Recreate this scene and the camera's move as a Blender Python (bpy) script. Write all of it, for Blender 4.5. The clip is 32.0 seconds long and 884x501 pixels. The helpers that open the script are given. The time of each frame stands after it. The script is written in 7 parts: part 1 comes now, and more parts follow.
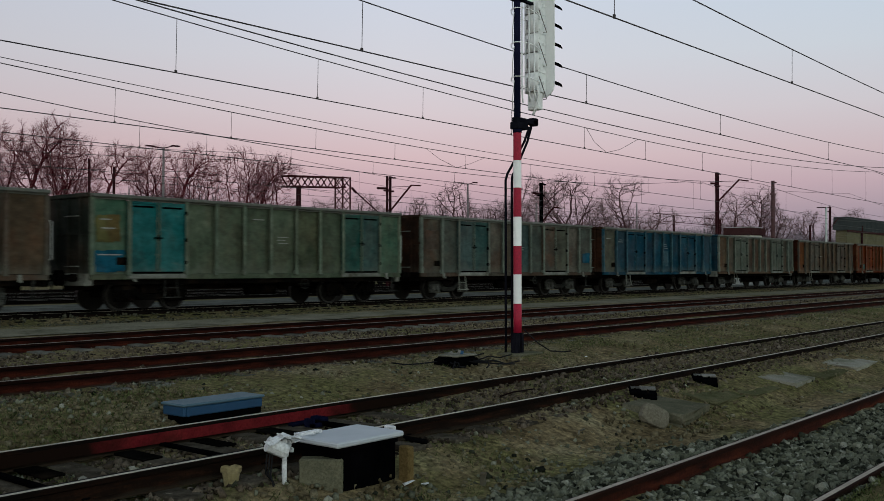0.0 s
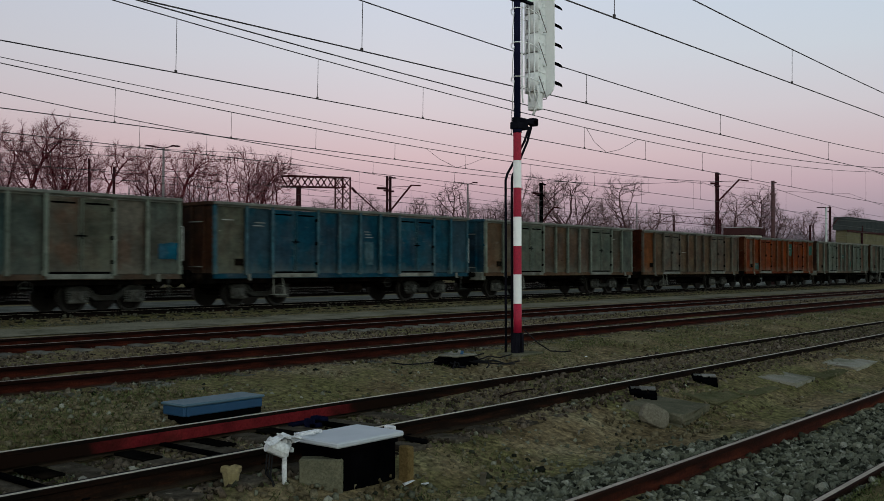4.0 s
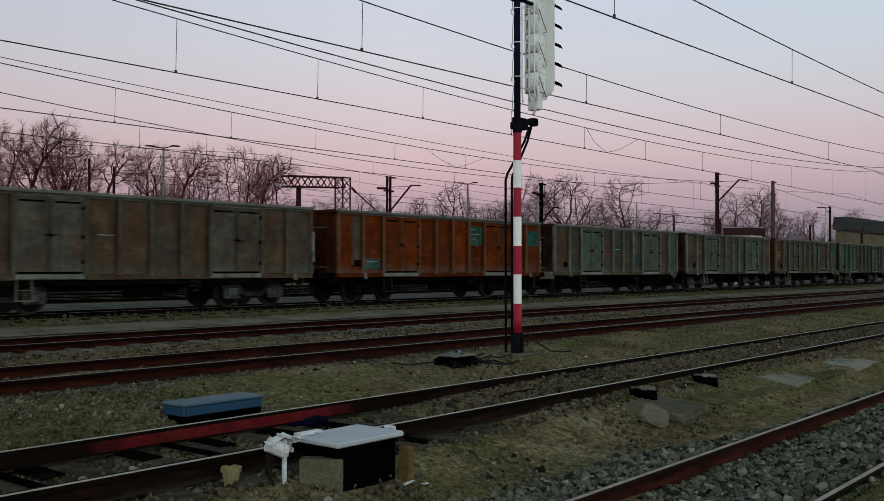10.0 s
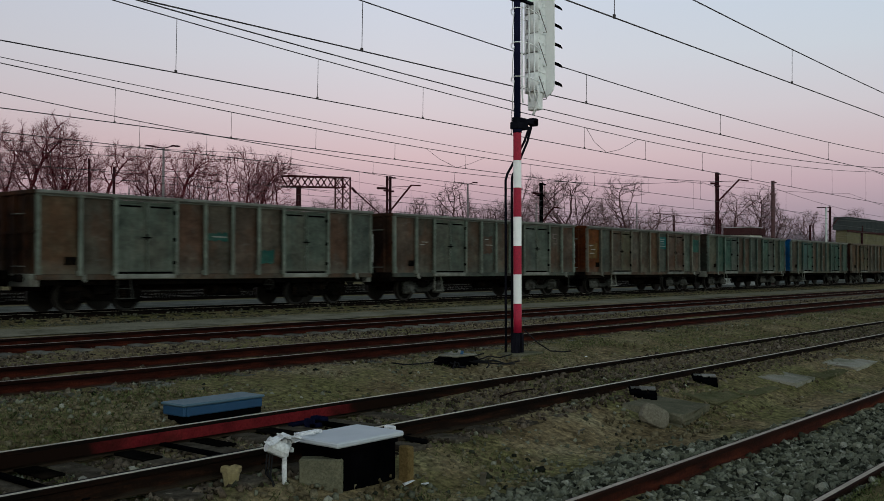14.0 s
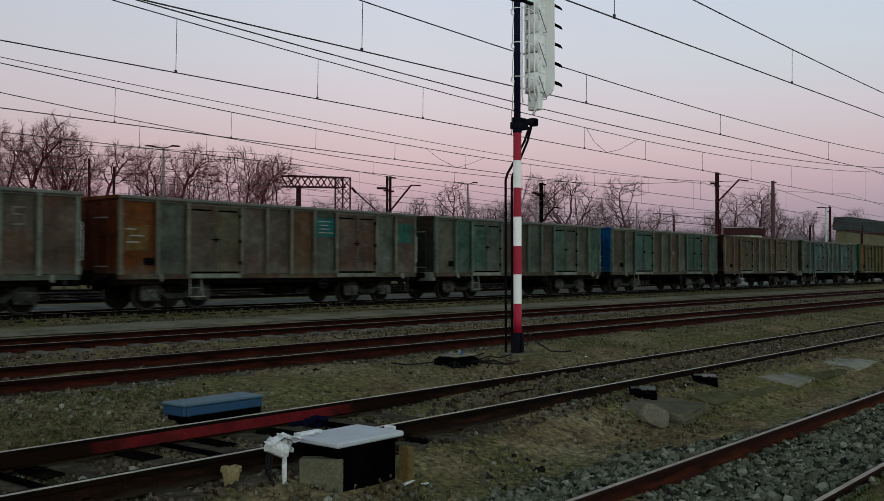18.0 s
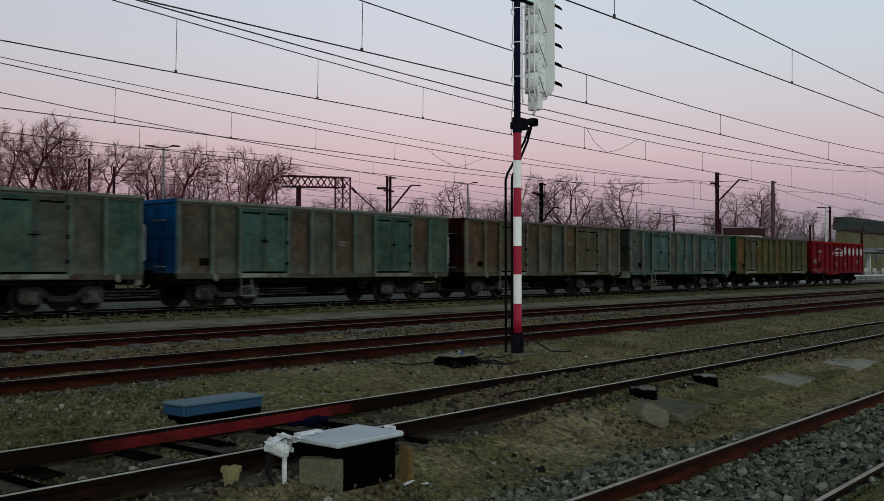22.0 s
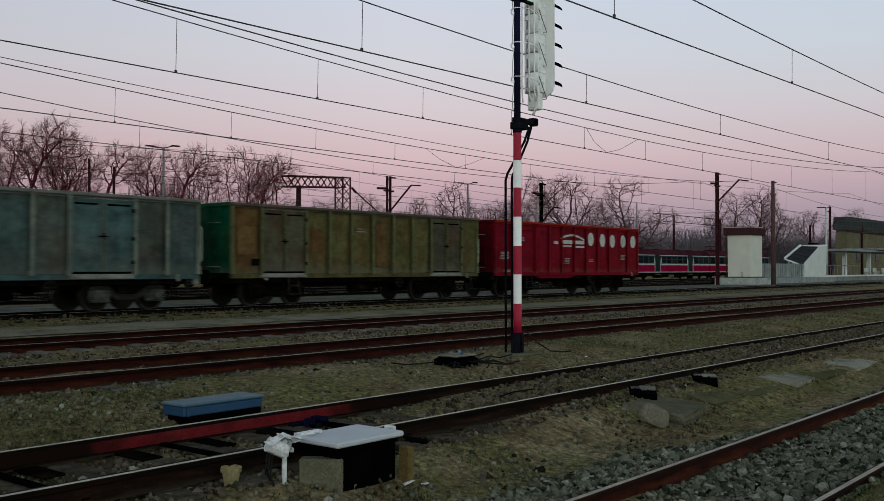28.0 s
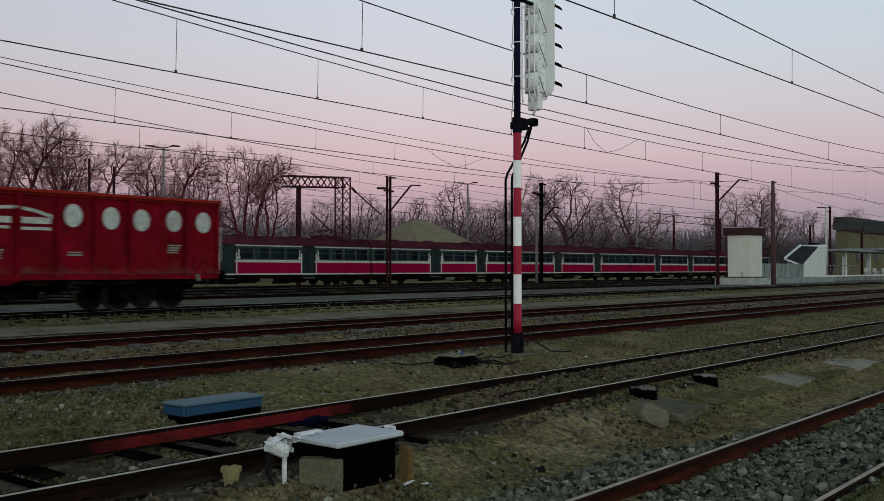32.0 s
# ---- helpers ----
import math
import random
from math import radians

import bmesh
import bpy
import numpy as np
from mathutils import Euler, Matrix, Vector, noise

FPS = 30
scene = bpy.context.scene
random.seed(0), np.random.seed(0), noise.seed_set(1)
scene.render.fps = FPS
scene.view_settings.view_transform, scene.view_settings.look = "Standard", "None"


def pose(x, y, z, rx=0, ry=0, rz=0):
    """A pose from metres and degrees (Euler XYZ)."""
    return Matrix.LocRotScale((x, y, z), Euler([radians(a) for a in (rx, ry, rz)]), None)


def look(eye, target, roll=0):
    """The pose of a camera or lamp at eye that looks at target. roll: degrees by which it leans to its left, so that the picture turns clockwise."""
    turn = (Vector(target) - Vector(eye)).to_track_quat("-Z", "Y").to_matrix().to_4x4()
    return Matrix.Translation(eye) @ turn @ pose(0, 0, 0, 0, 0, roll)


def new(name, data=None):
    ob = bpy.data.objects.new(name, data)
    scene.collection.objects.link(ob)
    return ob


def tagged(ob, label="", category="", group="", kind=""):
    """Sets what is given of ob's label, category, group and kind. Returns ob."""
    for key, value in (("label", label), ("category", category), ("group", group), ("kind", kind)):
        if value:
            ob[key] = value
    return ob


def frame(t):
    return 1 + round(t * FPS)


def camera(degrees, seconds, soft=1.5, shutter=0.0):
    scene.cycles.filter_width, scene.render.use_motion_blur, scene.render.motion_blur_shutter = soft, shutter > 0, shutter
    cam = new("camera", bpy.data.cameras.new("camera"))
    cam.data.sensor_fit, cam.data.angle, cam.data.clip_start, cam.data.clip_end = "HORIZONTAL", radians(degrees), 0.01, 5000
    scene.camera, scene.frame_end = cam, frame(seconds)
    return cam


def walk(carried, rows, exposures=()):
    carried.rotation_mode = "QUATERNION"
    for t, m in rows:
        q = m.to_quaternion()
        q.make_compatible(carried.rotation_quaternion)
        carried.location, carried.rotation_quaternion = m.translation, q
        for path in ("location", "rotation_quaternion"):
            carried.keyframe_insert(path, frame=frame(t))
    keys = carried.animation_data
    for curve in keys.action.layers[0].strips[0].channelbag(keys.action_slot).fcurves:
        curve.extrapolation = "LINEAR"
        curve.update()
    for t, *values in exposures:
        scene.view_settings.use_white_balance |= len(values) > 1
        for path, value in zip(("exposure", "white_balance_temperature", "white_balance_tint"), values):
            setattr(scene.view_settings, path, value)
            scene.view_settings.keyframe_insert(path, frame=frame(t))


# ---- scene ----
import collections

# the camera stands on a tripod beside the tracks: tracks run along +x, +y leads away across the yard
EYE = (0.0, 0.0, 1.80)
HEADING, PITCH = radians(39.59), radians(1.112)
AIM = (EYE[0] + math.cos(HEADING) * math.cos(PITCH), EYE[1] + math.sin(HEADING) * math.cos(PITCH), EYE[2] + math.sin(PITCH))
cam = camera(49.53, 32.0, soft=0.7, shutter=0.6)
walk(cam, [(0.0, look(EYE, AIM)), (32.0, look(EYE, AIM))], exposures=[(0.0, 0.0), (32.0, 0.0)])


# ---- light: dusk, the sun just below the horizon behind the camera ----
def lin(r, g, b):
    return tuple((v / 255 / 12.92 if v < 10.3 else ((v / 255 + 0.055) / 1.055) ** 2.4) for v in (r, g, b))


def link(tree, a, b):
    tree.links.new(a, b)


def ramp(tree, fac, stops, interp="LINEAR"):
    n = tree.nodes.new("ShaderNodeValToRGB")
    n.color_ramp.interpolation = interp
    while len(n.color_ramp.elements) < len(stops):
        n.color_ramp.elements.new(0.5)
    for e, (p, c) in zip(n.color_ramp.elements, stops):
        e.position, e.color = p, (*c[:3], 1)
    link(tree, fac, n.inputs[0])
    return n.outputs[0]


world = bpy.data.worlds.new("dusk_sky")
scene.world = world
world.use_nodes = True
wt = world.node_tree
wt.nodes.clear()
tc = wt.nodes.new("ShaderNodeTexCoord")
sep = wt.nodes.new("ShaderNodeSeparateXYZ")
link(wt, tc.outputs["Generated"], sep.inputs[0])
front = ramp(wt, sep.outputs["Z"], [
    (0.0, lin(138, 128, 140)), (0.05, lin(172, 150, 161)), (0.085, lin(200, 169, 177)), (0.115, lin(213, 186, 190)),
    (0.16, lin(215, 202, 207)), (0.215, lin(211, 211, 219)), (0.27, lin(206, 212, 225)), (0.45, lin(165, 176, 188)), (1.0, lin(118, 132, 146))])
back = ramp(wt, sep.outputs["Z"], [
    (0.0, (1.45, 1.25, 0.98)), (0.1, (2.22, 2.23, 1.92)), (0.25, (1.65, 1.8, 1.68)), (0.5, (0.62, 0.72, 0.74)), (1.0, lin(118, 132, 146))])
sunside = wt.nodes.new("ShaderNodeVectorMath")
sunside.operation = "DOT_PRODUCT"
link(wt, tc.outputs["Generated"], sunside.inputs[0])
sunside.inputs[1].default_value = (-0.62, -0.785, 0)
mr = wt.nodes.new("ShaderNodeMapRange")
mr.inputs["From Min"].default_value, mr.inputs["From Max"].default_value = -0.3, 0.9
link(wt, sunside.outputs["Value"], mr.inputs["Value"])
mixsky = wt.nodes.new("ShaderNodeMix")
mixsky.data_type = "RGBA"
link(wt, mr.outputs[0], mixsky.inputs[0])
link(wt, front, mixsky.inputs[6])
link(wt, back, mixsky.inputs[7])
bg = wt.nodes.new("ShaderNodeBackground")
bg.inputs[1].default_value = 1.0
side = wt.nodes.new("ShaderNodeVectorMath")
side.operation = "DOT_PRODUCT"
link(wt, tc.outputs["Generated"], side.inputs[0])
side.inputs[1].default_value = (-math.sin(HEADING), math.cos(HEADING), 0)
fade = wt.nodes.new("ShaderNodeMapRange")
for nm, v in (("From Min", 0.05), ("From Max", 0.45), ("To Min", 1.0), ("To Max", 0.86)):
    fade.inputs[nm].default_value = v
link(wt, side.outputs["Value"], fade.inputs["Value"])
dim = wt.nodes.new("ShaderNodeVectorMath")
dim.operation = "SCALE"
link(wt, mixsky.outputs[2], dim.inputs[0])
link(wt, fade.outputs[0], dim.inputs["Scale"])
cool = wt.nodes.new("ShaderNodeMapRange")
for nm, v in (("From Min", -0.42), ("From Max", 0.02)):
    cool.inputs[nm].default_value = v
link(wt, side.outputs["Value"], cool.inputs["Value"])
tint = wt.nodes.new("ShaderNodeMix")
tint.data_type, tint.blend_type = "RGBA", "MULTIPLY"
tint.inputs[0].default_value = 1.0
link(wt, dim.outputs[0], tint.inputs[6])
link(wt, ramp(wt, cool.outputs[0], [(0.0, (0.90, 0.98, 0.99)), (1.0, (1, 1, 1))]), tint.inputs[7])
link(wt, tint.outputs[2], bg.inputs[0])
wo = wt.nodes.new("ShaderNodeOutputWorld")
link(wt, bg.outputs[0], wo.inputs[0])


# ---- materials ----
def material(name, a, b, rough=0.8, metal=0.0, scale=2.0, fine=40.0, bump=0.3, rnd=0.25, streak=0.0, rust=None, rust_amount=0.5, dust=None, spread=0.35, grit=0.55, mottle=0.0):
    """Two tones at a coarse scale, fine grain, optional streaky rust and dust, and a shift of its own for each piece."""
    m = bpy.data.materials.new(name)
    m.use_nodes = True
    t = m.node_tree
    p = t.nodes["Principled BSDF"]
    co = t.nodes.new("ShaderNodeTexCoord")
    info = t.nodes.new("ShaderNodeObjectInfo")
    off = t.nodes.new("ShaderNodeVectorMath")
    off.operation = "MULTIPLY_ADD"
    comb = t.nodes.new("ShaderNodeCombineXYZ")
    for i in range(3):
        link(t, info.outputs["Random"], comb.inputs[i])
    link(t, comb.outputs[0], off.inputs[0])
    off.inputs[1].default_value = (37.0, 53.0, 71.0) if rnd else (0, 0, 0)
    link(t, co.outputs["Object"], off.inputs[2])

    def tex(s, stretch=None, detail=5.0, rough_=0.6):
        v = off.outputs[0]
        if stretch:
            mp = t.nodes.new("ShaderNodeMapping")
            mp.inputs["Scale"].default_value = stretch
            link(t, v, mp.inputs[0])
            v = mp.outputs[0]
        n = t.nodes.new("ShaderNodeTexNoise")
        n.inputs["Scale"].default_value, n.inputs["Detail"].default_value, n.inputs["Roughness"].default_value = s, detail, rough_
        link(t, v, n.inputs["Vector"])
        return n.outputs["Fac"]

    def mix(fac, c1, c2, kind="MIX"):
        n = t.nodes.new("ShaderNodeMix")
        n.data_type, n.blend_type = "RGBA", kind
        for sock, v in ((n.inputs[0], fac), (n.inputs[6], c1), (n.inputs[7], c2)):
            if isinstance(v, (int, float)):
                sock.default_value = v
            elif isinstance(v, tuple):
                sock.default_value = (*v[:3], 1)
            else:
                link(t, v, sock)
        return n.outputs[2]

    col = ramp(t, tex(scale), [(0.5 - spread / 2, a), (0.5 + spread / 2, b)])
    grain = tex(fine, detail=3.0)
    col = mix(grit, col, ramp(t, grain, [(0.25, (0.35, 0.35, 0.35)), (0.75, (1.5, 1.5, 1.5))]), "MULTIPLY")
    if mottle:
        blot = ramp(t, tex(2.6, (1.0, 1.0, 0.6), 10.0, 0.75), [(0.36, (0.42, 0.40, 0.38)), (0.5, (1.05, 1.05, 1.05)), (0.66, (1.75, 1.75, 1.75))])
        col = mix(mottle, col, blot, "MULTIPLY")
        if mottle > 0.5:
            tone = ramp(t, tex(1.9, None, 8.0, 0.7), [(0.54, (0, 0, 0)), (0.7, (0.55, 0.55, 0.55))])
            col = mix(tone, col, (0.052, 0.034, 0.023))
    if rust:
        k = ramp(t, tex(1.3, (1.0, 1.0, 0.35) if streak else None, 8.0, 0.7), [(0.62 - 0.3 * rust_amount, (0, 0, 0)), (0.8 - 0.25 * rust_amount, (1, 1, 1))])
        col = mix(k, col, rust)
        if streak:
            k2 = ramp(t, tex(5.0, (1.6, 1.6, 0.08), 6.0), [(0.5, (0, 0, 0)), (0.75, (streak, streak, streak))])
            col = mix(k2, col, tuple(0.45 * v for v in rust))
    if dust:
        k3 = ramp(t, tex(1.1, (1.0, 1.0, 0.6), 9.0, 0.72), [(0.52, (0, 0, 0)), (0.75, (0.42, 0.42, 0.42))])
        col = mix(k3, col, dust)
    if rnd:
        hsv = t.nodes.new("ShaderNodeHueSaturation")
        mrr = t.nodes.new("ShaderNodeMapRange")
        mrr.inputs["To Min"].default_value, mrr.inputs["To Max"].default_value = 1 - rnd, 1 + rnd
        link(t, info.outputs["Random"], mrr.inputs["Value"])
        link(t, mrr.outputs[0], hsv.inputs["Value"])
        link(t, col, hsv.inputs["Color"])
        col = hsv.outputs[0]
    link(t, col, p.inputs["Base Color"])
    p.inputs["Metallic"].default_value = metal
    p.inputs["Specular IOR Level"].default_value = 0.0 if rough > 0.65 else 0.3
    link(t, ramp(t, grain, [(0.2, (rough - 0.12,) * 3), (0.8, (min(1, rough + 0.12),) * 3)]), p.inputs["Roughness"])
    if bump:
        bn = t.nodes.new("ShaderNodeBump")
        bn.inputs["Strength"].default_value, bn.inputs["Distance"].default_value = bump, 0.02
        link(t, grain, bn.inputs["Height"])
        link(t, bn.outputs[0], p.inputs["Normal"])
    return m


def island_material(name, stops, rough=0.85, fine=60.0):
    """For joined loose pieces: each island has its own tone."""
    m = bpy.data.materials.new(name)
    m.use_nodes = True
    t = m.node_tree
    p = t.nodes["Principled BSDF"]
    geo = t.nodes.new("ShaderNodeNewGeometry")
    col = ramp(t, geo.outputs["Random Per Island"], stops)
    co = t.nodes.new("ShaderNodeTexCoord")
    n = t.nodes.new("ShaderNodeTexNoise")
    n.inputs["Scale"].default_value = fine
    link(t, co.outputs["Object"], n.inputs["Vector"])
    mx = t.nodes.new("ShaderNodeMix")
    mx.data_type, mx.blend_type = "RGBA", "MULTIPLY"
    mx.inputs[0].default_value = 0.5
    link(t, col, mx.inputs[6])
    link(t, ramp(t, n.outputs["Fac"], [(0.3, (0.4, 0.4, 0.4)), (0.7, (1.4, 1.4, 1.4))]), mx.inputs[7])
    link(t, mx.outputs[2], p.inputs["Base Color"])
    p.inputs["Roughness"].default_value = rough
    p.inputs["Specular IOR Level"].default_value = 0.03
    return m


M = {}
# tones ending in dark are end-wall paints with the gap's shade put in
PAINT = dict(
    warm_brown=((0.062, 0.049, 0.034), (0.105, 0.084, 0.060)),
    grey_green=((0.0607, 0.0746, 0.0627), (0.1027, 0.1179, 0.0997)), post_grey=((0.1056, 0.1267, 0.1096), (0.1650, 0.1848, 0.1610)), fresh_green=((0.0506, 0.0987, 0.0708), (0.0948, 0.1417, 0.1037)), dark_green=((0.0340, 0.0680, 0.0560), (0.0720, 0.1060, 0.0860)),
    turquoise=((0.0207, 0.0667, 0.0575), (0.0391, 0.0989, 0.0828)), teal=((0.0304, 0.0658, 0.0633), (0.0633, 0.1012, 0.0936)),
    blue=((0.0077, 0.0374, 0.0616), (0.0242, 0.0660, 0.0902)), blue_post=((0.0278, 0.0708, 0.0948), (0.0569, 0.1076, 0.1265)),
    deep_blue=((0.0060, 0.045, 0.125), (0.0140, 0.075, 0.19)), bright_blue=((0.0152, 0.0633, 0.0987), (0.0278, 0.0936, 0.1366)), sea_blue=((0.0202, 0.0961, 0.0987), (0.0430, 0.1328, 0.1328)),
    slate_blue=((0.0380, 0.0610, 0.0620), (0.0720, 0.1040, 0.1010)),
    brown=((0.0569, 0.0405, 0.0329), (0.0987, 0.0759, 0.0594)), rust=((0.0860, 0.0380, 0.0216), (0.1455, 0.0708, 0.0380)), rust_shade_dark=((0.0320, 0.0110, 0.0065), (0.0640, 0.0230, 0.0125)), rust_red=((0.0805, 0.0242, 0.0138), (0.1323, 0.0414, 0.0207)),
    orange=((0.1060, 0.0320, 0.0185), (0.1760, 0.0560, 0.0310)), olive=((0.0700, 0.0720, 0.0330), (0.1040, 0.1050, 0.0510)), olive_rust=((0.0850, 0.0600, 0.0300), (0.1200, 0.0860, 0.0440)),
    olive_green=((0.0486, 0.0602, 0.0399), (0.0876, 0.0959, 0.0633)), grey_brown=((0.0592, 0.0594, 0.0498), (0.1027, 0.1004, 0.0845)),
    blue_grey=((0.0420, 0.0770, 0.0790), (0.0790, 0.1210, 0.1210)), green=((0.0076, 0.0543, 0.0304), (0.0177, 0.0911, 0.0506)),
    maroon_brown=((0.0501, 0.0420, 0.0339), (0.0876, 0.0739, 0.0602)), maroon_shade_dark=((0.0060, 0.0022, 0.0022), (0.0180, 0.0052, 0.0046)),
    dirty_olive=((0.0471, 0.0481, 0.0339), (0.0845, 0.0845, 0.0602)), moss=((0.0501, 0.0580, 0.0461), (0.0905, 0.0997, 0.0784)), moss_dark=((0.0126, 0.0153, 0.0126), (0.0288, 0.0324, 0.0270)),
    slate=((0.0455, 0.0549, 0.0483), (0.0845, 0.0967, 0.0845)), umber=((0.0486, 0.0473, 0.0385), (0.0860, 0.0815, 0.0663)), umber_dark=((0.0162, 0.0099, 0.0072), (0.0360, 0.0234, 0.0162)))


def wagon_paint(name, a, b, brown=0.75, dusty=0.6, shade=1.0):
    """Old wagon paint: two tones, rubbed-through brown areas, smeared dust, rain streaks and a dusty foot."""
    m = bpy.data.materials.new(name)
    m.use_nodes = True
    t = m.node_tree
    p = t.nodes["Principled BSDF"]
    co = t.nodes.new("ShaderNodeTexCoord")
    info = t.nodes.new("ShaderNodeObjectInfo")
    comb = t.nodes.new("ShaderNodeCombineXYZ")
    for k in range(3):
        link(t, info.outputs["Random"], comb.inputs[k])
    off = t.nodes.new("ShaderNodeVectorMath")
    off.operation = "MULTIPLY_ADD"
    link(t, comb.outputs[0], off.inputs[0])
    off.inputs[1].default_value = (37.0, 53.0, 71.0)
    link(t, co.outputs["Object"], off.inputs[2])

    def tex(s_, stretch=(1, 1, 1), detail=5.0, r=0.6):
        mp = t.nodes.new("ShaderNodeMapping")
        mp.inputs["Scale"].default_value = stretch
        link(t, off.outputs[0], mp.inputs[0])
        n = t.nodes.new("ShaderNodeTexNoise")
        n.inputs["Scale"].default_value, n.inputs["Detail"].default_value, n.inputs["Roughness"].default_value = s_, detail, r
        link(t, mp.outputs[0], n.inputs["Vector"])
        return n.outputs["Fac"]

    def mix(fac, c1, c2, kind="MIX"):
        n = t.nodes.new("ShaderNodeMix")
        n.data_type, n.blend_type = "RGBA", kind
        for sock, v in ((n.inputs[0], fac), (n.inputs[6], c1), (n.inputs[7], c2)):
            if isinstance(v, (int, float)):
                sock.default_value = v
            elif isinstance(v, tuple):
                sock.default_value = (*v[:3], 1)
            else:
                link(t, v, sock)
        return n.outputs[2]

    a, b = tuple(v * shade for v in a), tuple(v * shade for v in b)
    grey = lambda v: (v, v, v)
    col = ramp(t, tex(0.9, detail=3.0), [(0.36, a), (0.64, b)])
    warm = tuple(0.45 * (x + y) / 2 + z for x, y, z in zip(a, b, (0.036, 0.016, 0.010)))
    col = mix(ramp(t, tex(1.0, (1, 1, 0.7), 6.0, 0.6), [(0.47, grey(0)), (0.57, grey(brown))]), col, warm)
    col = mix(0.6, col, ramp(t, tex(1.7, (1, 1, 1.3), 7.0, 0.7), [(0.34, grey(0.45)), (0.5, grey(1.0)), (0.66, grey(1.5))]), "MULTIPLY")
    col = mix(0.45, col, ramp(t, tex(4.5, (1, 1, 1.6), 6.0, 0.7), [(0.32, grey(0.5)), (0.5, grey(1.0)), (0.7, grey(1.5))]), "MULTIPLY")
    col = mix(ramp(t, tex(2.3, (1, 1, 2.6), 6.0, 0.6), [(0.60, grey(0)), (0.72, grey(0.5 * dusty))]), col, (0.15, 0.155, 0.14))
    col = mix(ramp(t, tex(5.0, (1.6, 1.6, 0.07), 4.0), [(0.54, grey(0)), (0.72, grey(0.45))]), col, tuple(0.35 * v for v in a))
    sep_ = t.nodes.new("ShaderNodeSeparateXYZ")
    link(t, co.outputs["Object"], sep_.inputs[0])
    low = t.nodes.new("ShaderNodeMath")
    low.operation = "MULTIPLY_ADD"
    link(t, tex(3.0, (1, 1, 0.6), 5.0), low.inputs[0])
    low.inputs[1].default_value = -0.9
    link(t, sep_.outputs["Z"], low.inputs[2])
    foot_ = t.nodes.new("ShaderNodeMapRange")
    for nm, v in (("From Min", -0.42), ("From Max", -0.10), ("To Min", 0.7 * dusty), ("To Max", 0.0)):
        foot_.inputs[nm].default_value = v
    link(t, low.outputs[0], foot_.inputs["Value"])
    col = mix(foot_.outputs[0], col, (0.115, 0.122, 0.108))
    hsv = t.nodes.new("ShaderNodeHueSaturation")
    mrr = t.nodes.new("ShaderNodeMapRange")
    mrr.inputs["To Min"].default_value, mrr.inputs["To Max"].default_value = 0.9, 1.1
    link(t, info.outputs["Random"], mrr.inputs["Value"])
    link(t, mrr.outputs[0], hsv.inputs["Value"])
    hsv.inputs["Saturation"].default_value = 1.2
    link(t, col, hsv.inputs["Color"])
    link(t, hsv.outputs[0], p.inputs["Base Color"])
    p.inputs["Roughness"].default_value = 0.75
    p.inputs["Specular IOR Level"].default_value = 0.08
    bn = t.nodes.new("ShaderNodeBump")
    bn.inputs["Strength"].default_value, bn.inputs["Distance"].default_value = 0.12, 0.03
    link(t, tex(3.2, (1, 1, 0.8), 3.0), bn.inputs["Height"])
    link(t, bn.outputs[0], p.inputs["Normal"])
    return m


for key, (c1, c2) in PAINT.items():
    if c1[0] > 0.85 * c1[1]:
        c1, c2 = ((1.07 * c[0], c[1], c[2]) for c in (c1, c2))
    M[key] = wagon_paint("wagon_paint_" + key, c1, c2, brown=0.7 if c1[0] > c1[1] * 0.95 else 0.3, dusty=0.2 if "dark" in key else 0.4, shade=0.66 if key in ("orange", "rust_red", "rust") else 0.755)
for key in ("post_grey", "blue_post"):
    M[key] = wagon_paint("wagon_paint_" + key, *PAINT[key], brown=0.3, dusty=0.4, shade=0.82)
for key, (c1, c2) in dict(
        post_green=((0.085, 0.112, 0.085), (0.135, 0.160, 0.125)), post_teal=((0.062, 0.088, 0.078), (0.10, 0.126, 0.112)), post_brown=((0.088, 0.086, 0.072), (0.135, 0.13, 0.108)),
        orange_post=((0.105, 0.055, 0.036), (0.15, 0.085, 0.058)), olive_post=((0.070, 0.078, 0.040), (0.100, 0.106, 0.058)), dull_green=((0.052, 0.068, 0.048), (0.088, 0.104, 0.076))).items():
    M[key] = wagon_paint("wagon_paint_" + key, c1, c2, brown=0.3, dusty=0.4, shade=0.87)
M["rail_grey"] = wagon_paint("dusty_top_rail", (0.09, 0.094, 0.088), (0.14, 0.142, 0.132), brown=0.3)
# near black: shade between wagons put into the end's colour; a hatch shares it
M["near_black_end"] = material("near_black_end_steel", (0.006, 0.0055, 0.005), (0.018, 0.015, 0.013), rough=0.85, scale=1.5, fine=11.0, bump=0.05, rnd=0.15, streak=0.4, rust=(0.02, 0.011, 0.008), rust_amount=0.4, grit=0.3)
M["red"] = wagon_paint("wagon_paint_red", (0.104, 0.0055, 0.0115), (0.142, 0.009, 0.017), brown=0.3, dusty=0.3)
# same red, darkened for the end wall: the gap's shade is in the colour
M["red_end_shade"] = wagon_paint("wagon_paint_red_end_shade", (0.046, 0.003, 0.006), (0.070, 0.005, 0.009), brown=0.6, dusty=0.1)
M["bright_red"] = material("top_rail_red", (0.20, 0.016, 0.012), (0.25, 0.022, 0.016), rough=0.7, scale=1.0, bump=0.03, rnd=0.05)
M["sill_dust"] = material("dusty_sill", (0.11, 0.118, 0.105), (0.20, 0.205, 0.185), rough=0.9, scale=1.8, fine=30.0, bump=0.15, rnd=0.15, rust=(0.05, 0.042, 0.03), rust_amount=0.35)
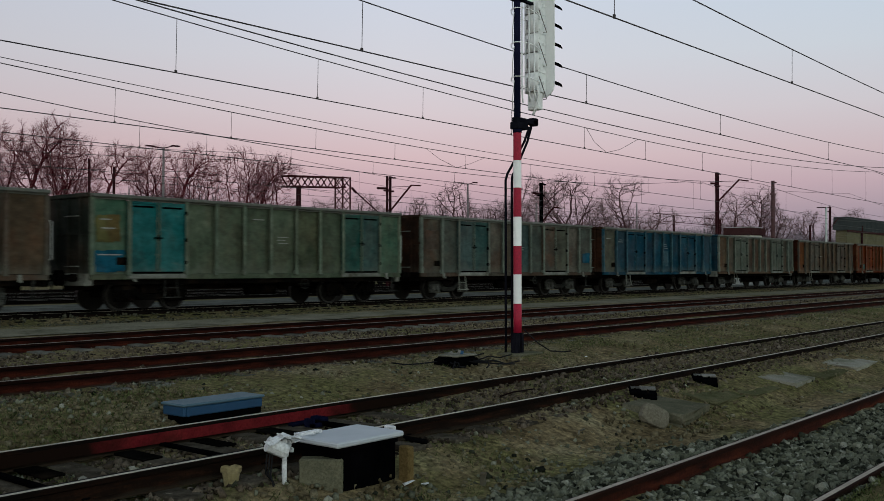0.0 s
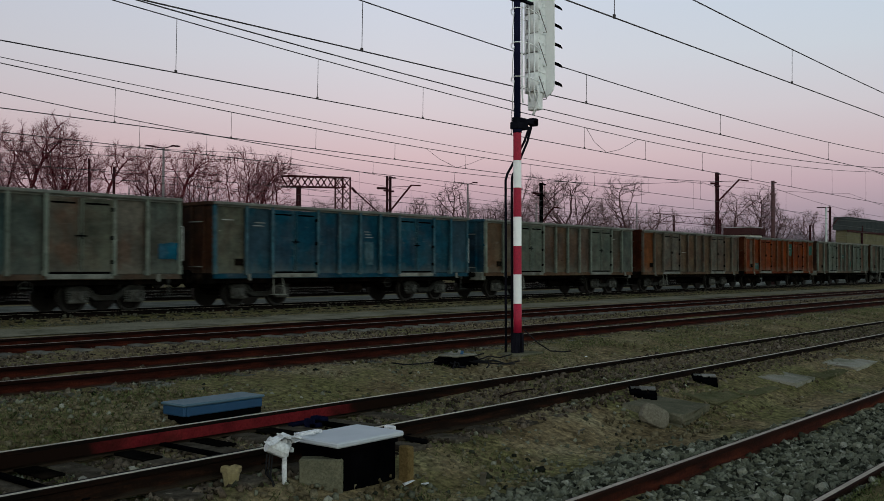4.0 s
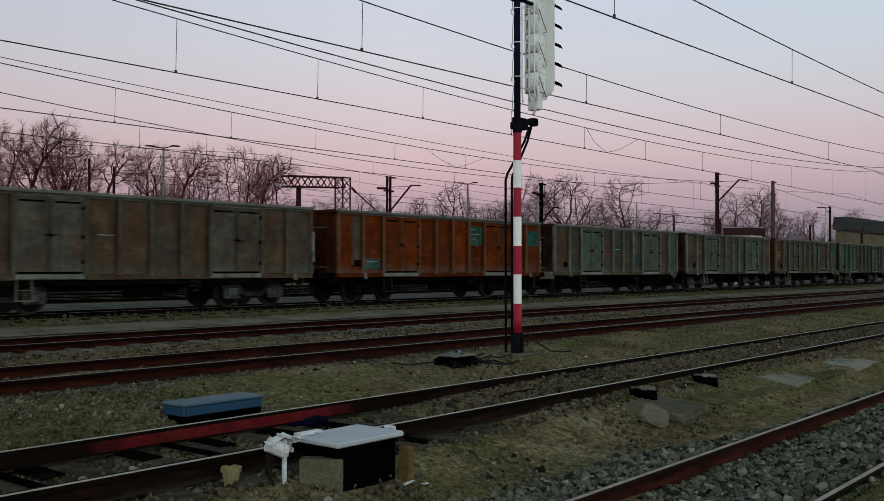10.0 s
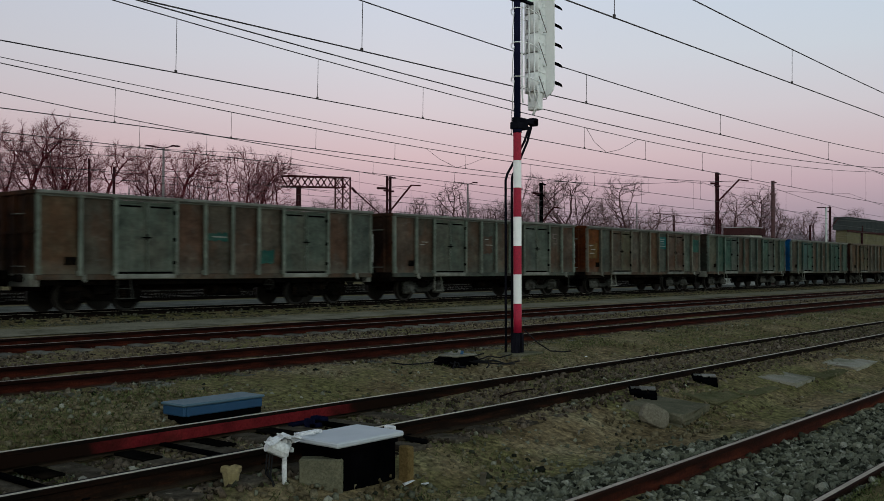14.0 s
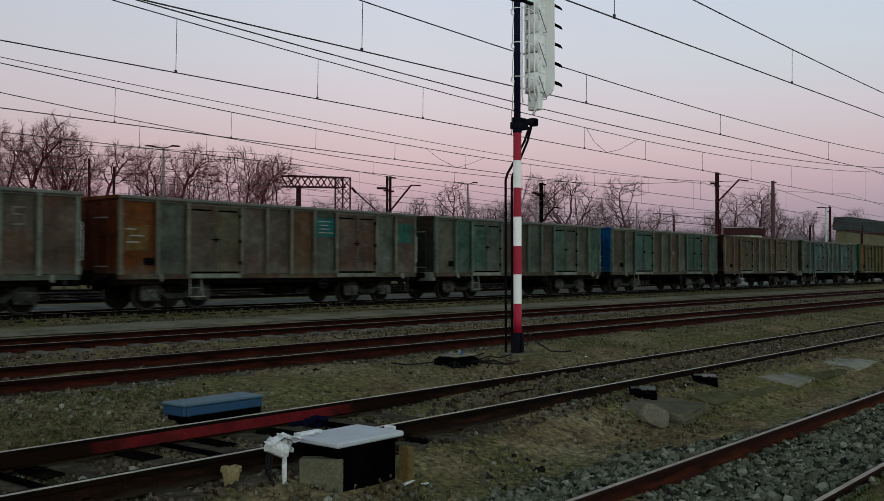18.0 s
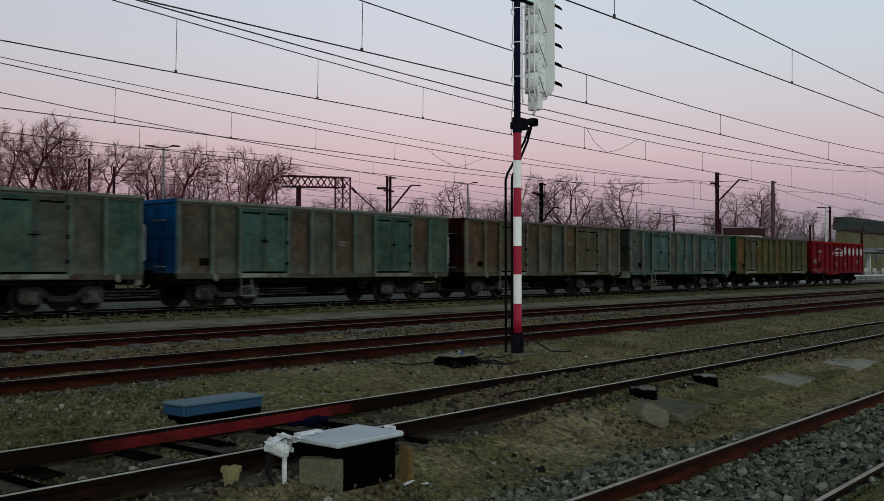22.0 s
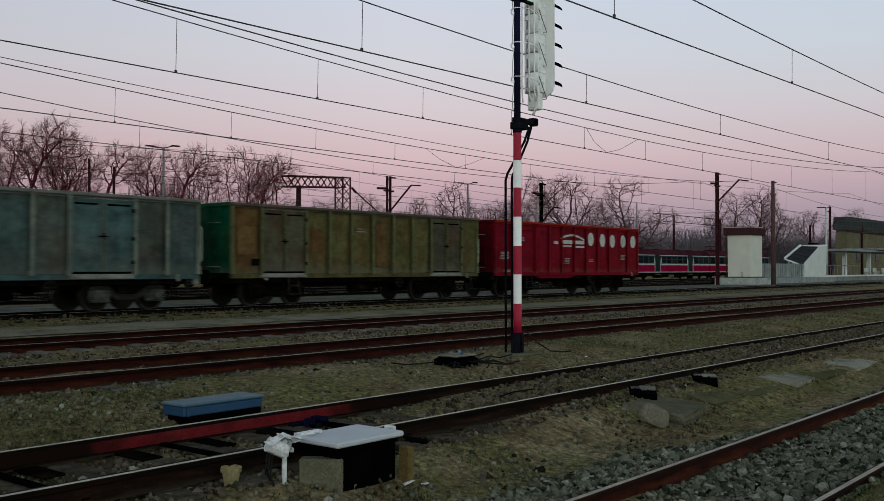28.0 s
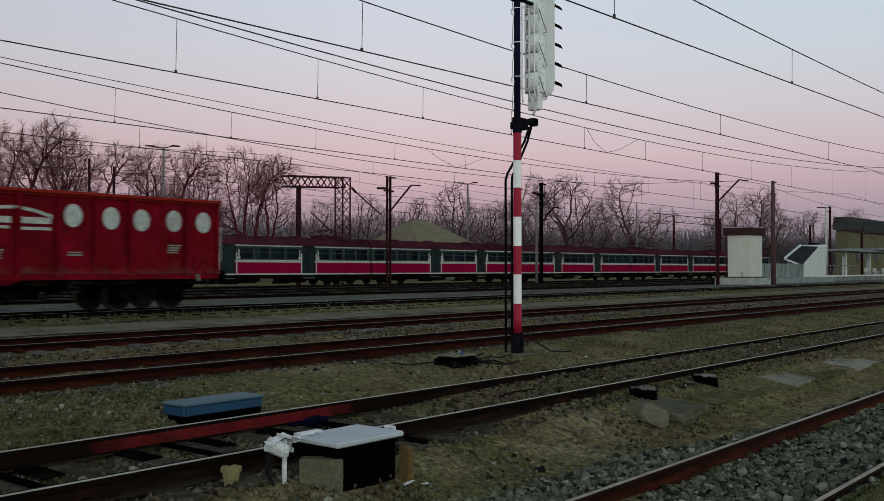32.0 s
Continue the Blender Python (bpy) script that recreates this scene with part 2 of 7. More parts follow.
M["decal"] = material("white_marking", (0.15, 0.155, 0.15), (0.26, 0.265, 0.25), rough=0.7, scale=6.0, bump=0.05, rnd=0.1)
M["red_decal"] = material("chalk_white_marking", (0.31, 0.32, 0.31), (0.46, 0.47, 0.45), rough=0.7, scale=6.0, bump=0.05, rnd=0.1)
M["decal_dim"] = material("dim_marking", (0.11, 0.085, 0.085), (0.19, 0.16, 0.16), rough=0.7, scale=6.0, bump=0.05, rnd=0.1)
# black_steel, tread and wheel near black: shade under the wagons put into them
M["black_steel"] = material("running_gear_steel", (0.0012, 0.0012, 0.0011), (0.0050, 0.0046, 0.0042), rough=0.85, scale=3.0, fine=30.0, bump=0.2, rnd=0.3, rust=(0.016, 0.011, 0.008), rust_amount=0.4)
M["grey_steel"] = material("dusty_axlebox_steel", (0.028, 0.030, 0.028), (0.095, 0.097, 0.090), rough=0.8, scale=4.0, fine=30.0, bump=0.1, rnd=0.3, rust=(0.02, 0.017, 0.014), rust_amount=0.5)
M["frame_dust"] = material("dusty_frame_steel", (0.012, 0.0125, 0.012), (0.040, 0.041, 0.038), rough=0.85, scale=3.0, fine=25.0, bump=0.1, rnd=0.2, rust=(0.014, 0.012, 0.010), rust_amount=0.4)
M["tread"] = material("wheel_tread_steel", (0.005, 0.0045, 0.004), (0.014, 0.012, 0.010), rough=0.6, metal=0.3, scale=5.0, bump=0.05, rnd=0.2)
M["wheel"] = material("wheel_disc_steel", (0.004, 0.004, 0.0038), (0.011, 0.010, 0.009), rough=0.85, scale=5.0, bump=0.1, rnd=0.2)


def rail_material(name, dark, rust_lo, rust_hi, spread=0.2):
    """Rolled rail: oily dark head flanks, a rusty web and a foot caked with dirt."""
    m = bpy.data.materials.new(name)
    m.use_nodes = True
    t = m.node_tree
    p = t.nodes["Principled BSDF"]
    co = t.nodes.new("ShaderNodeTexCoord")

    def tex(s_, stretch, detail=6.0):
        mp = t.nodes.new("ShaderNodeMapping")
        mp.inputs["Scale"].default_value = stretch
        link(t, co.outputs["Object"], mp.inputs[0])
        n = t.nodes.new("ShaderNodeTexNoise")
        n.inputs["Scale"].default_value, n.inputs["Detail"].default_value, n.inputs["Roughness"].default_value = s_, detail, 0.65
        link(t, mp.outputs[0], n.inputs["Vector"])
        return n.outputs["Fac"]

    def mix(fac, c1, c2, kind="MIX"):
        n = t.nodes.new("ShaderNodeMix")
        n.data_type, n.blend_type = "RGBA", kind
        for sock, v in ((n.inputs[0], fac), (n.inputs[6], c1), (n.inputs[7], c2)):
            if isinstance(v, (int, float)):
                sock.default_value = v
            elif isinstance(v, tuple):
                sock.default_value = (*v[:3], 1)
            else:
                link(t, v, sock)
        return n.outputs[2]

    col = ramp(t, tex(3.0, (0.5, 1, 4.0)), [(0.5 - spread, dark), (0.5, rust_lo), (0.5 + spread, rust_hi)])
    col = mix(0.7, col, ramp(t, tex(45.0, (1, 1, 1), 3.0), [(0.3, (0.5, 0.5, 0.5)), (0.7, (1.5, 1.5, 1.5))]), "MULTIPLY")
    sep_ = t.nodes.new("ShaderNodeSeparateXYZ")
    link(t, co.outputs["Object"], sep_.inputs[0])
    wob = t.nodes.new("ShaderNodeMath")
    wob.operation = "MULTIPLY_ADD"
    link(t, tex(5.0, (0.6, 1, 1)), wob.inputs[0])
    wob.inputs[1].default_value = 0.06
    link(t, sep_.outputs["Z"], wob.inputs[2])
    up = t.nodes.new("ShaderNodeMapRange")
    for nm, v in (("From Min", -0.075), ("From Max", -0.012), ("To Min", 0.0), ("To Max", 0.85)):
        up.inputs[nm].default_value = v
    link(t, wob.outputs[0], up.inputs["Value"])
    col = mix(up.outputs[0], col, dark)
    low = t.nodes.new("ShaderNodeMapRange")
    for nm, v in (("From Min", -0.118), ("From Max", -0.10), ("To Min", 0.7), ("To Max", 0.0)):
        low.inputs[nm].default_value = v
    link(t, wob.outputs[0], low.inputs["Value"])
    col = mix(low.outputs[0], col, (0.028, 0.021, 0.014))
    link(t, col, p.inputs["Base Color"])
    p.inputs["Roughness"].default_value = 0.88
    p.inputs["Specular IOR Level"].default_value = 0.05
    bn = t.nodes.new("ShaderNodeBump")
    bn.inputs["Strength"].default_value, bn.inputs["Distance"].default_value = 0.3, 0.01
    link(t, tex(50.0, (1, 1, 1), 3.0), bn.inputs["Height"])
    link(t, bn.outputs[0], p.inputs["Normal"])
    return m


M["rail_web"] = rail_material("rusty_rail_web", (0.0034, 0.0018, 0.0014), (0.028, 0.0060, 0.0036), (0.066, 0.0140, 0.0075))
M["rail_web_brown"] = rail_material("brown_rail_web", (0.0032, 0.0023, 0.0018), (0.010, 0.005, 0.003), (0.046, 0.016, 0.008))
M["rail_web_red"] = rail_material("red_rusty_rail_web", (0.008, 0.004, 0.003), (0.044, 0.0105, 0.0058), (0.085, 0.022, 0.011), 0.2)
M["rail_web_dark"] = rail_material("oily_rail_web", (0.002, 0.0016, 0.0013), (0.005, 0.003, 0.0022), (0.012, 0.006, 0.004))
M["rail_head"] = material("worn_rail_head", (0.23, 0.195, 0.155), (0.38, 0.33, 0.27), rough=0.6, metal=0.25, scale=3.0, fine=60.0, bump=0.02, rnd=0.1, grit=0.2)
M["rail_head_brown"] = material("brown_grey_rail_head", (0.215, 0.18, 0.145), (0.34, 0.295, 0.245), rough=0.62, metal=0.15, scale=3.0, fine=60.0, bump=0.02, rnd=0.05)
M["rail_head_worn"] = material("worn_brownish_rail_head", (0.27, 0.245, 0.20), (0.44, 0.405, 0.335), rough=0.62, metal=0.15, scale=3.0, fine=60.0, bump=0.02, rnd=0.05)
M["rail_head_dull"] = material("dull_rail_head", (0.13, 0.108, 0.09), (0.22, 0.19, 0.165), rough=0.6, metal=0.3, scale=3.0, fine=60.0, bump=0.02, rnd=0.1, grit=0.2)
M["sleeper_wood"] = material("tarred_wood", (0.030, 0.026, 0.020), (0.078, 0.067, 0.052), rough=0.9, scale=6.0, fine=45.0, bump=0.5, rnd=0.3)
M["sleeper_concrete"] = material("weathered_concrete_sleeper", (0.05, 0.048, 0.042), (0.14, 0.135, 0.12), rough=0.9, scale=5.0, fine=60.0, bump=0.3, rnd=0.25)
M["sleeper_dark"] = material("oily_dark_sleeper", (0.006, 0.006, 0.005), (0.02, 0.018, 0.014), rough=0.9, scale=5.0, fine=50.0, bump=0.4, rnd=0.25)
M["concrete"] = material("old_concrete", (0.080, 0.080, 0.056), (0.135, 0.13, 0.09), rough=0.92, scale=4.0, fine=55.0, bump=0.5, rnd=0.12, rust=(0.035, 0.04, 0.025), rust_amount=0.3)
M["lichen"] = material("lichen_yellow_concrete", (0.075, 0.052, 0.020), (0.13, 0.092, 0.04), rough=0.92, scale=5.0, fine=45.0, bump=0.5, rnd=0.1)
M["slab"] = material("lichen_grey_concrete", (0.082, 0.078, 0.054), (0.130, 0.122, 0.090), rough=0.92, scale=3.0, fine=50.0, bump=0.4, rnd=0.15, rust=(0.055, 0.060, 0.038), rust_amount=0.35)
M["mossy_slab"] = material("moss_grown_concrete", (0.062, 0.064, 0.034), (0.115, 0.106, 0.062), rough=0.95, scale=4.0, fine=40.0, bump=0.5, rnd=0.2, rust=(0.045, 0.052, 0.022), rust_amount=0.55)
M["pale_slab"] = material("pale_worn_concrete", (0.175, 0.170, 0.140), (0.25, 0.243, 0.205), rough=0.92, scale=3.0, fine=50.0, bump=0.4, rnd=0.1, rust=(0.07, 0.075, 0.05), rust_amount=0.4)
M["weathered"] = material("weathered_pale_timber", (0.13, 0.125, 0.12), (0.20, 0.195, 0.185), rough=0.92, scale=6.0, fine=50.0, bump=0.4, rnd=0.1, rust=(0.05, 0.045, 0.04), rust_amount=0.4)
M["beige_stone"] = material("beige_field_stone", (0.105, 0.096, 0.074), (0.15, 0.138, 0.108), rough=0.92, scale=5.0, fine=40.0, bump=0.5, rnd=0.1)
M["white_paint"] = material("white_painted_metal", (0.55, 0.56, 0.60), (0.72, 0.73, 0.76), rough=0.5, scale=3.0, fine=30.0, bump=0.05, rnd=0.05, rust=(0.35, 0.34, 0.32), rust_amount=0.2)
M["lid_grey"] = material("pale_grey_lid", (0.38, 0.41, 0.45), (0.44, 0.47, 0.51), rough=0.6, scale=2.0, fine=40.0, bump=0.0, rnd=0.05, rust=(0.32, 0.34, 0.37), rust_amount=0.15, grit=0.06)
M["plastic_white"] = material("white_plastic_bag", (0.5, 0.52, 0.54), (0.68, 0.69, 0.71), rough=0.4, scale=8.0, fine=40.0, bump=0.3, rnd=0.05)
M["black"] = material("black_paint", (0.0008, 0.0008, 0.0011), (0.0024, 0.0024, 0.003), rough=0.8, scale=4.0, bump=0.1, rnd=0.1)
M["mast_black"] = material("black_mast_paint", (0.006, 0.006, 0.009), (0.012, 0.012, 0.018), rough=0.7, scale=4.0, bump=0.06, rnd=0.05)
M["mast_navy"] = material("dark_blue_grey_mast_paint", (0.008, 0.009, 0.026), (0.014, 0.015, 0.040), rough=0.7, scale=4.0, bump=0.06, rnd=0.05)
M["navy"] = material("navy_painted_steel", (0.003, 0.004, 0.014), (0.007, 0.009, 0.026), rough=0.7, scale=4.0, bump=0.05, rnd=0.05)
M["mast_red"] = material("mast_red_paint", (0.30, 0.006, 0.03), (0.36, 0.010, 0.04), rough=0.6, scale=4.0, bump=0.03, rnd=0.04)
M["mast_white"] = material("mast_white_paint", (0.80, 0.81, 0.82), (0.86, 0.87, 0.88), rough=0.6, scale=3.0, fine=15.0, bump=0.0, rnd=0.04, rust=(0.56, 0.58, 0.59), rust_amount=0.2, grit=0.08)
M["blue_box"] = material("blue_painted_steel", (0.005, 0.038, 0.092), (0.009, 0.053, 0.122), rough=0.6, scale=2.0, fine=30.0, bump=0.02, rnd=0.05, rust=(0.018, 0.03, 0.05), rust_amount=0.25, grit=0.15)
M["blue_lid"] = material("faded_blue_lid", (0.040, 0.085, 0.115), (0.060, 0.110, 0.145), rough=0.6, scale=2.0, fine=30.0, bump=0.02, rnd=0.05, grit=0.15)
M["point_red"] = material("red_oxide_rail_paint", (0.085, 0.008, 0.011), (0.14, 0.016, 0.018), rough=0.75, scale=3.0, fine=40.0, bump=0.1, rnd=0.1, rust=(0.025, 0.008, 0.006), rust_amount=0.4)
pt = M["point_red"].node_tree
worn_co, worn_sep, worn_n = pt.nodes.new("ShaderNodeTexCoord"), pt.nodes.new("ShaderNodeSeparateXYZ"), pt.nodes.new("ShaderNodeTexNoise")
worn_n.inputs["Scale"].default_value, worn_n.inputs["Detail"].default_value = 3.0, 6.0
link(pt, worn_co.outputs["Object"], worn_sep.inputs[0])
link(pt, worn_co.outputs["Object"], worn_n.inputs["Vector"])
worn_x = pt.nodes.new("ShaderNodeMath")
worn_x.operation = "MULTIPLY_ADD"
link(pt, worn_n.outputs["Fac"], worn_x.inputs[0])
worn_x.inputs[1].default_value = 1.6
link(pt, worn_sep.outputs["X"], worn_x.inputs[2])
worn_r = pt.nodes.new("ShaderNodeMapRange")
for nm, v in (("From Min", 4.0), ("From Max", 10.0)):
    worn_r.inputs[nm].default_value = v
link(pt, worn_x.outputs[0], worn_r.inputs["Value"])
worn_mix = pt.nodes.new("ShaderNodeMix")
worn_mix.data_type = "RGBA"
old_red = pt.nodes["Principled BSDF"].inputs["Base Color"].links[0].from_socket
link(pt, ramp(pt, worn_r.outputs[0], [(0.20, (0, 0, 0)), (0.29, (1, 1, 1)), (0.66, (1, 1, 1)), (0.76, (0, 0, 0))]), worn_mix.inputs[0])
worn_mix.inputs[6].default_value = (0.010, 0.0055, 0.004, 1)
link(pt, old_red, worn_mix.inputs[7])
link(pt, worn_mix.outputs[2], pt.nodes["Principled BSDF"].inputs["Base Color"])
M["cup"] = material("yellowed_plastic", (0.36, 0.30, 0.16), (0.48, 0.41, 0.24), rough=0.5, scale=8.0, bump=0.1, rnd=0.05)
M["wire"] = material("dark_copper_wire", (0.03, 0.026, 0.028), (0.055, 0.045, 0.045), rough=0.6, metal=0.3, scale=3.0, bump=0.0, rnd=0.1)
M["cable"] = material("black_cable", (0.012, 0.012, 0.013), (0.02, 0.02, 0.022), rough=0.7, scale=4.0, bump=0.1, rnd=0.1)
M["bark"] = material("winter_bark", (0.070, 0.012, 0.018), (0.120, 0.024, 0.032), rough=0.95, scale=3.0, fine=20.0, bump=0.4, rnd=0.15)
# bark and twigs again for far trees, greyed by haze painted into them
M["far_bark"] = material("hazed_far_bark", (0.062, 0.030, 0.034), (0.100, 0.052, 0.057), rough=0.95, scale=3.0, fine=20.0, bump=0.3, rnd=0.15)
M["far_twig"] = material("hazed_far_twigs", (0.17, 0.115, 0.122), (0.25, 0.172, 0.182), rough=0.95, scale=2.0, fine=20.0, bump=0.0, rnd=0.15)
M["twig"] = material("winter_twigs", (0.17, 0.070, 0.080), (0.26, 0.115, 0.128), rough=0.95, scale=2.0, fine=20.0, bump=0.0, rnd=0.15)
# paler and greyer than bare stems: haze of the distance put into the colour
M["brush"] = material("hazed_brushwood", (0.082, 0.071, 0.079), (0.132, 0.117, 0.128), rough=0.95, scale=1.0, fine=10.0, bump=0.0, rnd=0.2)
M["lattice"] = material("red_brown_gantry_steel", (0.034, 0.010, 0.012), (0.060, 0.018, 0.021), rough=0.85, scale=2.0, bump=0.1, rnd=0.1)
M["pole_steel"] = material("dark_mast_steel", (0.024, 0.0085, 0.0105), (0.044, 0.015, 0.018), rough=0.85, scale=2.0, bump=0.1, rnd=0.1)
M["pole_concrete"] = material("grey_pole_concrete", (0.085, 0.046, 0.049), (0.12, 0.068, 0.071), rough=0.9, scale=2.0, bump=0.2, rnd=0.1)
M["pole_pale"] = material("galvanised_pole", (0.15, 0.13, 0.135), (0.20, 0.175, 0.18), rough=0.7, metal=0.0, scale=2.0, bump=0.05, rnd=0.1)
M["emu_red"] = material("magenta_red_train_paint", (0.185, 0.003, 0.027), (0.235, 0.005, 0.035), rough=0.7, scale=0.8, fine=12.0, bump=0.02, rnd=0.06)
M["emu_roof"] = material("maroon_train_roof", (0.038, 0.010, 0.016), (0.064, 0.018, 0.027), rough=0.85, scale=0.7, fine=12.0, bump=0.06, rnd=0.1)
M["emu_white"] = material("cream_train_stripe", (0.33, 0.335, 0.32), (0.42, 0.425, 0.40), rough=0.7, scale=1.5, bump=0.03, rnd=0.05)
M["emu_grey"] = material("grey_green_train_door", (0.013, 0.019, 0.021), (0.024, 0.032, 0.034), rough=0.7, scale=1.5, bump=0.04, rnd=0.1)
M["emu_dark"] = material("dark_train_window_band", (0.026, 0.037, 0.040), (0.042, 0.057, 0.060), rough=0.7, scale=1.5, bump=0.02, rnd=0.15)
M["emu_glass"] = material("blackish_coach_glass", (0.004, 0.006, 0.009), (0.012, 0.017, 0.022), rough=0.7, scale=1.2, fine=3.0, bump=0.0, rnd=0.4, grit=0.3)
M["emu_frame"] = material("grey_window_frame", (0.035, 0.045, 0.048), (0.055, 0.068, 0.07), rough=0.7, scale=1.5, bump=0.02, rnd=0.15)
M["render_cream"] = material("cream_plaster", (0.54, 0.545, 0.49), (0.61, 0.615, 0.56), rough=0.85, scale=1.0, fine=20.0, bump=0.05, rnd=0.03, grit=0.12)
M["fascia"] = material("brown_roof_fascia", (0.042, 0.019, 0.020), (0.062, 0.028, 0.029), rough=0.8, scale=2.0, bump=0.05, rnd=0.05)
M["platform"] = material("pale_platform_concrete", (0.32, 0.345, 0.335), (0.45, 0.475, 0.465), rough=0.85, scale=1.2, fine=20.0, bump=0.1, rnd=0.1, rust=(0.15, 0.165, 0.165), rust_amount=0.35)
M["platform_grey"] = material("grey_platform_concrete", (0.17, 0.19, 0.19), (0.26, 0.28, 0.28), rough=0.85, scale=1.2, fine=20.0, bump=0.1, rnd=0.1, rust=(0.10, 0.11, 0.11), rust_amount=0.35)
M["stair_glass"] = material("dark_slate_glazing", (0.022, 0.027, 0.031), (0.034, 0.040, 0.045), rough=0.7, scale=0.8, bump=0.0, rnd=0.05)
M["white_wall"] = material("white_plaster", (0.46, 0.49, 0.48), (0.54, 0.565, 0.555), rough=0.8, scale=1.2, bump=0.03, rnd=0.04, grit=0.12)
M["brick_wall"] = material("yellow_grey_brickwork", (0.10, 0.092, 0.056), (0.14, 0.13, 0.082), rough=0.9, scale=0.5, fine=6.0, bump=0.2, rnd=0.05)
M["roof_slate"] = material("dark_slate_roof", (0.034, 0.039, 0.040), (0.050, 0.056, 0.057), rough=0.85, scale=0.6, fine=5.0, bump=0.2, rnd=0.05)
M["mossy_roof"] = material("mossy_roof_sheet", (0.15, 0.128, 0.088), (0.19, 0.165, 0.118), rough=0.9, scale=0.5, fine=5.0, bump=0.2, rnd=0.05)


def glass(name, colour):
    m = bpy.data.materials.new(name)
    m.use_nodes = True
    p = m.node_tree.nodes["Principled BSDF"]
    p.inputs["Base Color"].default_value = (*colour, 1)
    p.inputs["Roughness"].default_value = 0.15
    p.inputs["Specular IOR Level"].default_value = 0.18
    p.inputs["IOR"].default_value = 1.5
    return m


M["glass"] = glass("dark_window_glass", (0.012, 0.018, 0.02))
M["gravel"] = island_material("crushed_granite", [(0.0, (0.006, 0.007, 0.005)), (0.3, (0.068, 0.072, 0.050)), (0.92, (0.162, 0.168, 0.124)), (1.0, (0.28, 0.28, 0.23))])
M["gravel_brown"] = island_material("rusty_crushed_stone", [(0.0, (0.012, 0.009, 0.007)), (0.5, (0.082, 0.064, 0.046)), (0.95, (0.115, 0.094, 0.072)), (1.0, (0.2, 0.175, 0.14))])
M["gravel_yard"] = island_material("dull_yard_gravel", [(0.0, (0.012, 0.012, 0.008)), (0.5, (0.060, 0.058, 0.040)), (0.95, (0.085, 0.082, 0.060)), (1.0, (0.13, 0.125, 0.10))])
M["clod"] = island_material("crumbly_brown_soil", [(0.0, (0.045, 0.036, 0.020)), (0.5, (0.105, 0.086, 0.052)), (0.95, (0.14, 0.122, 0.078)), (1.0, (0.20, 0.18, 0.13))])
M["grass"] = island_material("short_winter_grass", [(0.0, (0.014, 0.022, 0.006)), (0.5, (0.07, 0.09, 0.032)), (0.85, (0.105, 0.115, 0.05)), (1.0, (0.16, 0.155, 0.085))], fine=8.0)


# ---- mesh helpers ----
def part(name, bm, mat, parent=None, label="", smooth=False):
    """Links a bmesh as one mesh object under a thing or part."""
    me = bpy.data.meshes.new(name)
    bm.to_mesh(me)
    bm.free()
    return piece(name, me, mat, parent, label=label, smooth=smooth)


def piece(name, me, mat, parent=None, at=None, label="", smooth=False):
    """An object on a mesh that others may share; its material is its own."""
    ob = new(name, me)
    if not me.materials:
        me.materials.append(None)
    if smooth:
        me.polygons.foreach_set("use_smooth", [True] * len(me.polygons))
    ob.material_slots[0].link = "OBJECT"
    ob.material_slots[0].material = mat
    if parent:
        ob.parent = parent
    if at is not None:
        ob.matrix_basis = at
    if label:
        tagged(ob, label=label)
    return ob


def bm_mesh(name, bm):
    me = bpy.data.meshes.new(name)
    bm.to_mesh(me)
    bm.free()
    return me


def thing(name, at, label, category, group="", kind=""):
    return_ob = new(name)
    return_ob.empty_display_size = 0.2
    return_ob.matrix_basis = at
    return tagged(return_ob, label=label, category=category, group=group, kind=kind)


def bx(bm, x0, x1, y0, y1, z0, z1, bevel=0.0):
    vs = [bm.verts.new((x, y, z)) for z in (z0, z1) for y in (y0, y1) for x in (x0, x1)]
    fs = [bm.faces.new([vs[i] for i in f]) for f in ((0, 2, 3, 1), (4, 5, 7, 6), (0, 1, 5, 4), (2, 6, 7, 3), (0, 4, 6, 2), (1, 3, 7, 5))]
    if bevel:
        es = list({e for f in fs for e in f.edges})
        bmesh.ops.bevel(bm, geom=es, offset=bevel, segments=1, affect="EDGES")
    return bm


def box(x0, x1, y0, y1, z0, z1, bevel=0.0):
    return bx(bmesh.new(), x0, x1, y0, y1, z0, z1, bevel)


def rod(bm, a, b, r, r2=None, n=8, caps=True):
    a, b = Vector(a), Vector(b)
    r2 = r if r2 is None else r2
    d = (b - a).normalized()
    u = d.orthogonal().normalized()
    w = d.cross(u)
    rings = []
    for c, rr in ((a, r), (b, r2)):
        rings.append([bm.verts.new(c + rr * (math.cos(2 * math.pi * i / n) * u + math.sin(2 * math.pi * i / n) * w)) for i in range(n)])
    for i in range(n):
        f = bm.faces.new((rings[0][i], rings[0][(i + 1) % n], rings[1][(i + 1) % n], rings[1][i]))
        f.smooth = n > 6
    if caps:
        bm.faces.new(rings[0][::-1])
        bm.faces.new(rings[1])
    return bm


def beam(bm, a, b, w, h):
    """A square bar between two points."""
    a, b = Vector(a), Vector(b)
    d = (b - a).normalized()
    up = Vector((0, 0, 1)) if abs(d.z) < 0.95 else Vector((0, 1, 0))
    s = d.cross(up).normalized()
    up = s.cross(d)
    vs = [bm.verts.new(c + s * i * w / 2 + up * j * h / 2) for c in (a, b) for i, j in ((-1, -1), (1, -1), (1, 1), (-1, 1))]
    for f in ((0, 1, 2, 3), (7, 6, 5, 4), (0, 4, 5, 1), (1, 5, 6, 2), (2, 6, 7, 3), (3, 7, 4, 0)):
        bm.faces.new([vs[i] for i in f])
    return bm


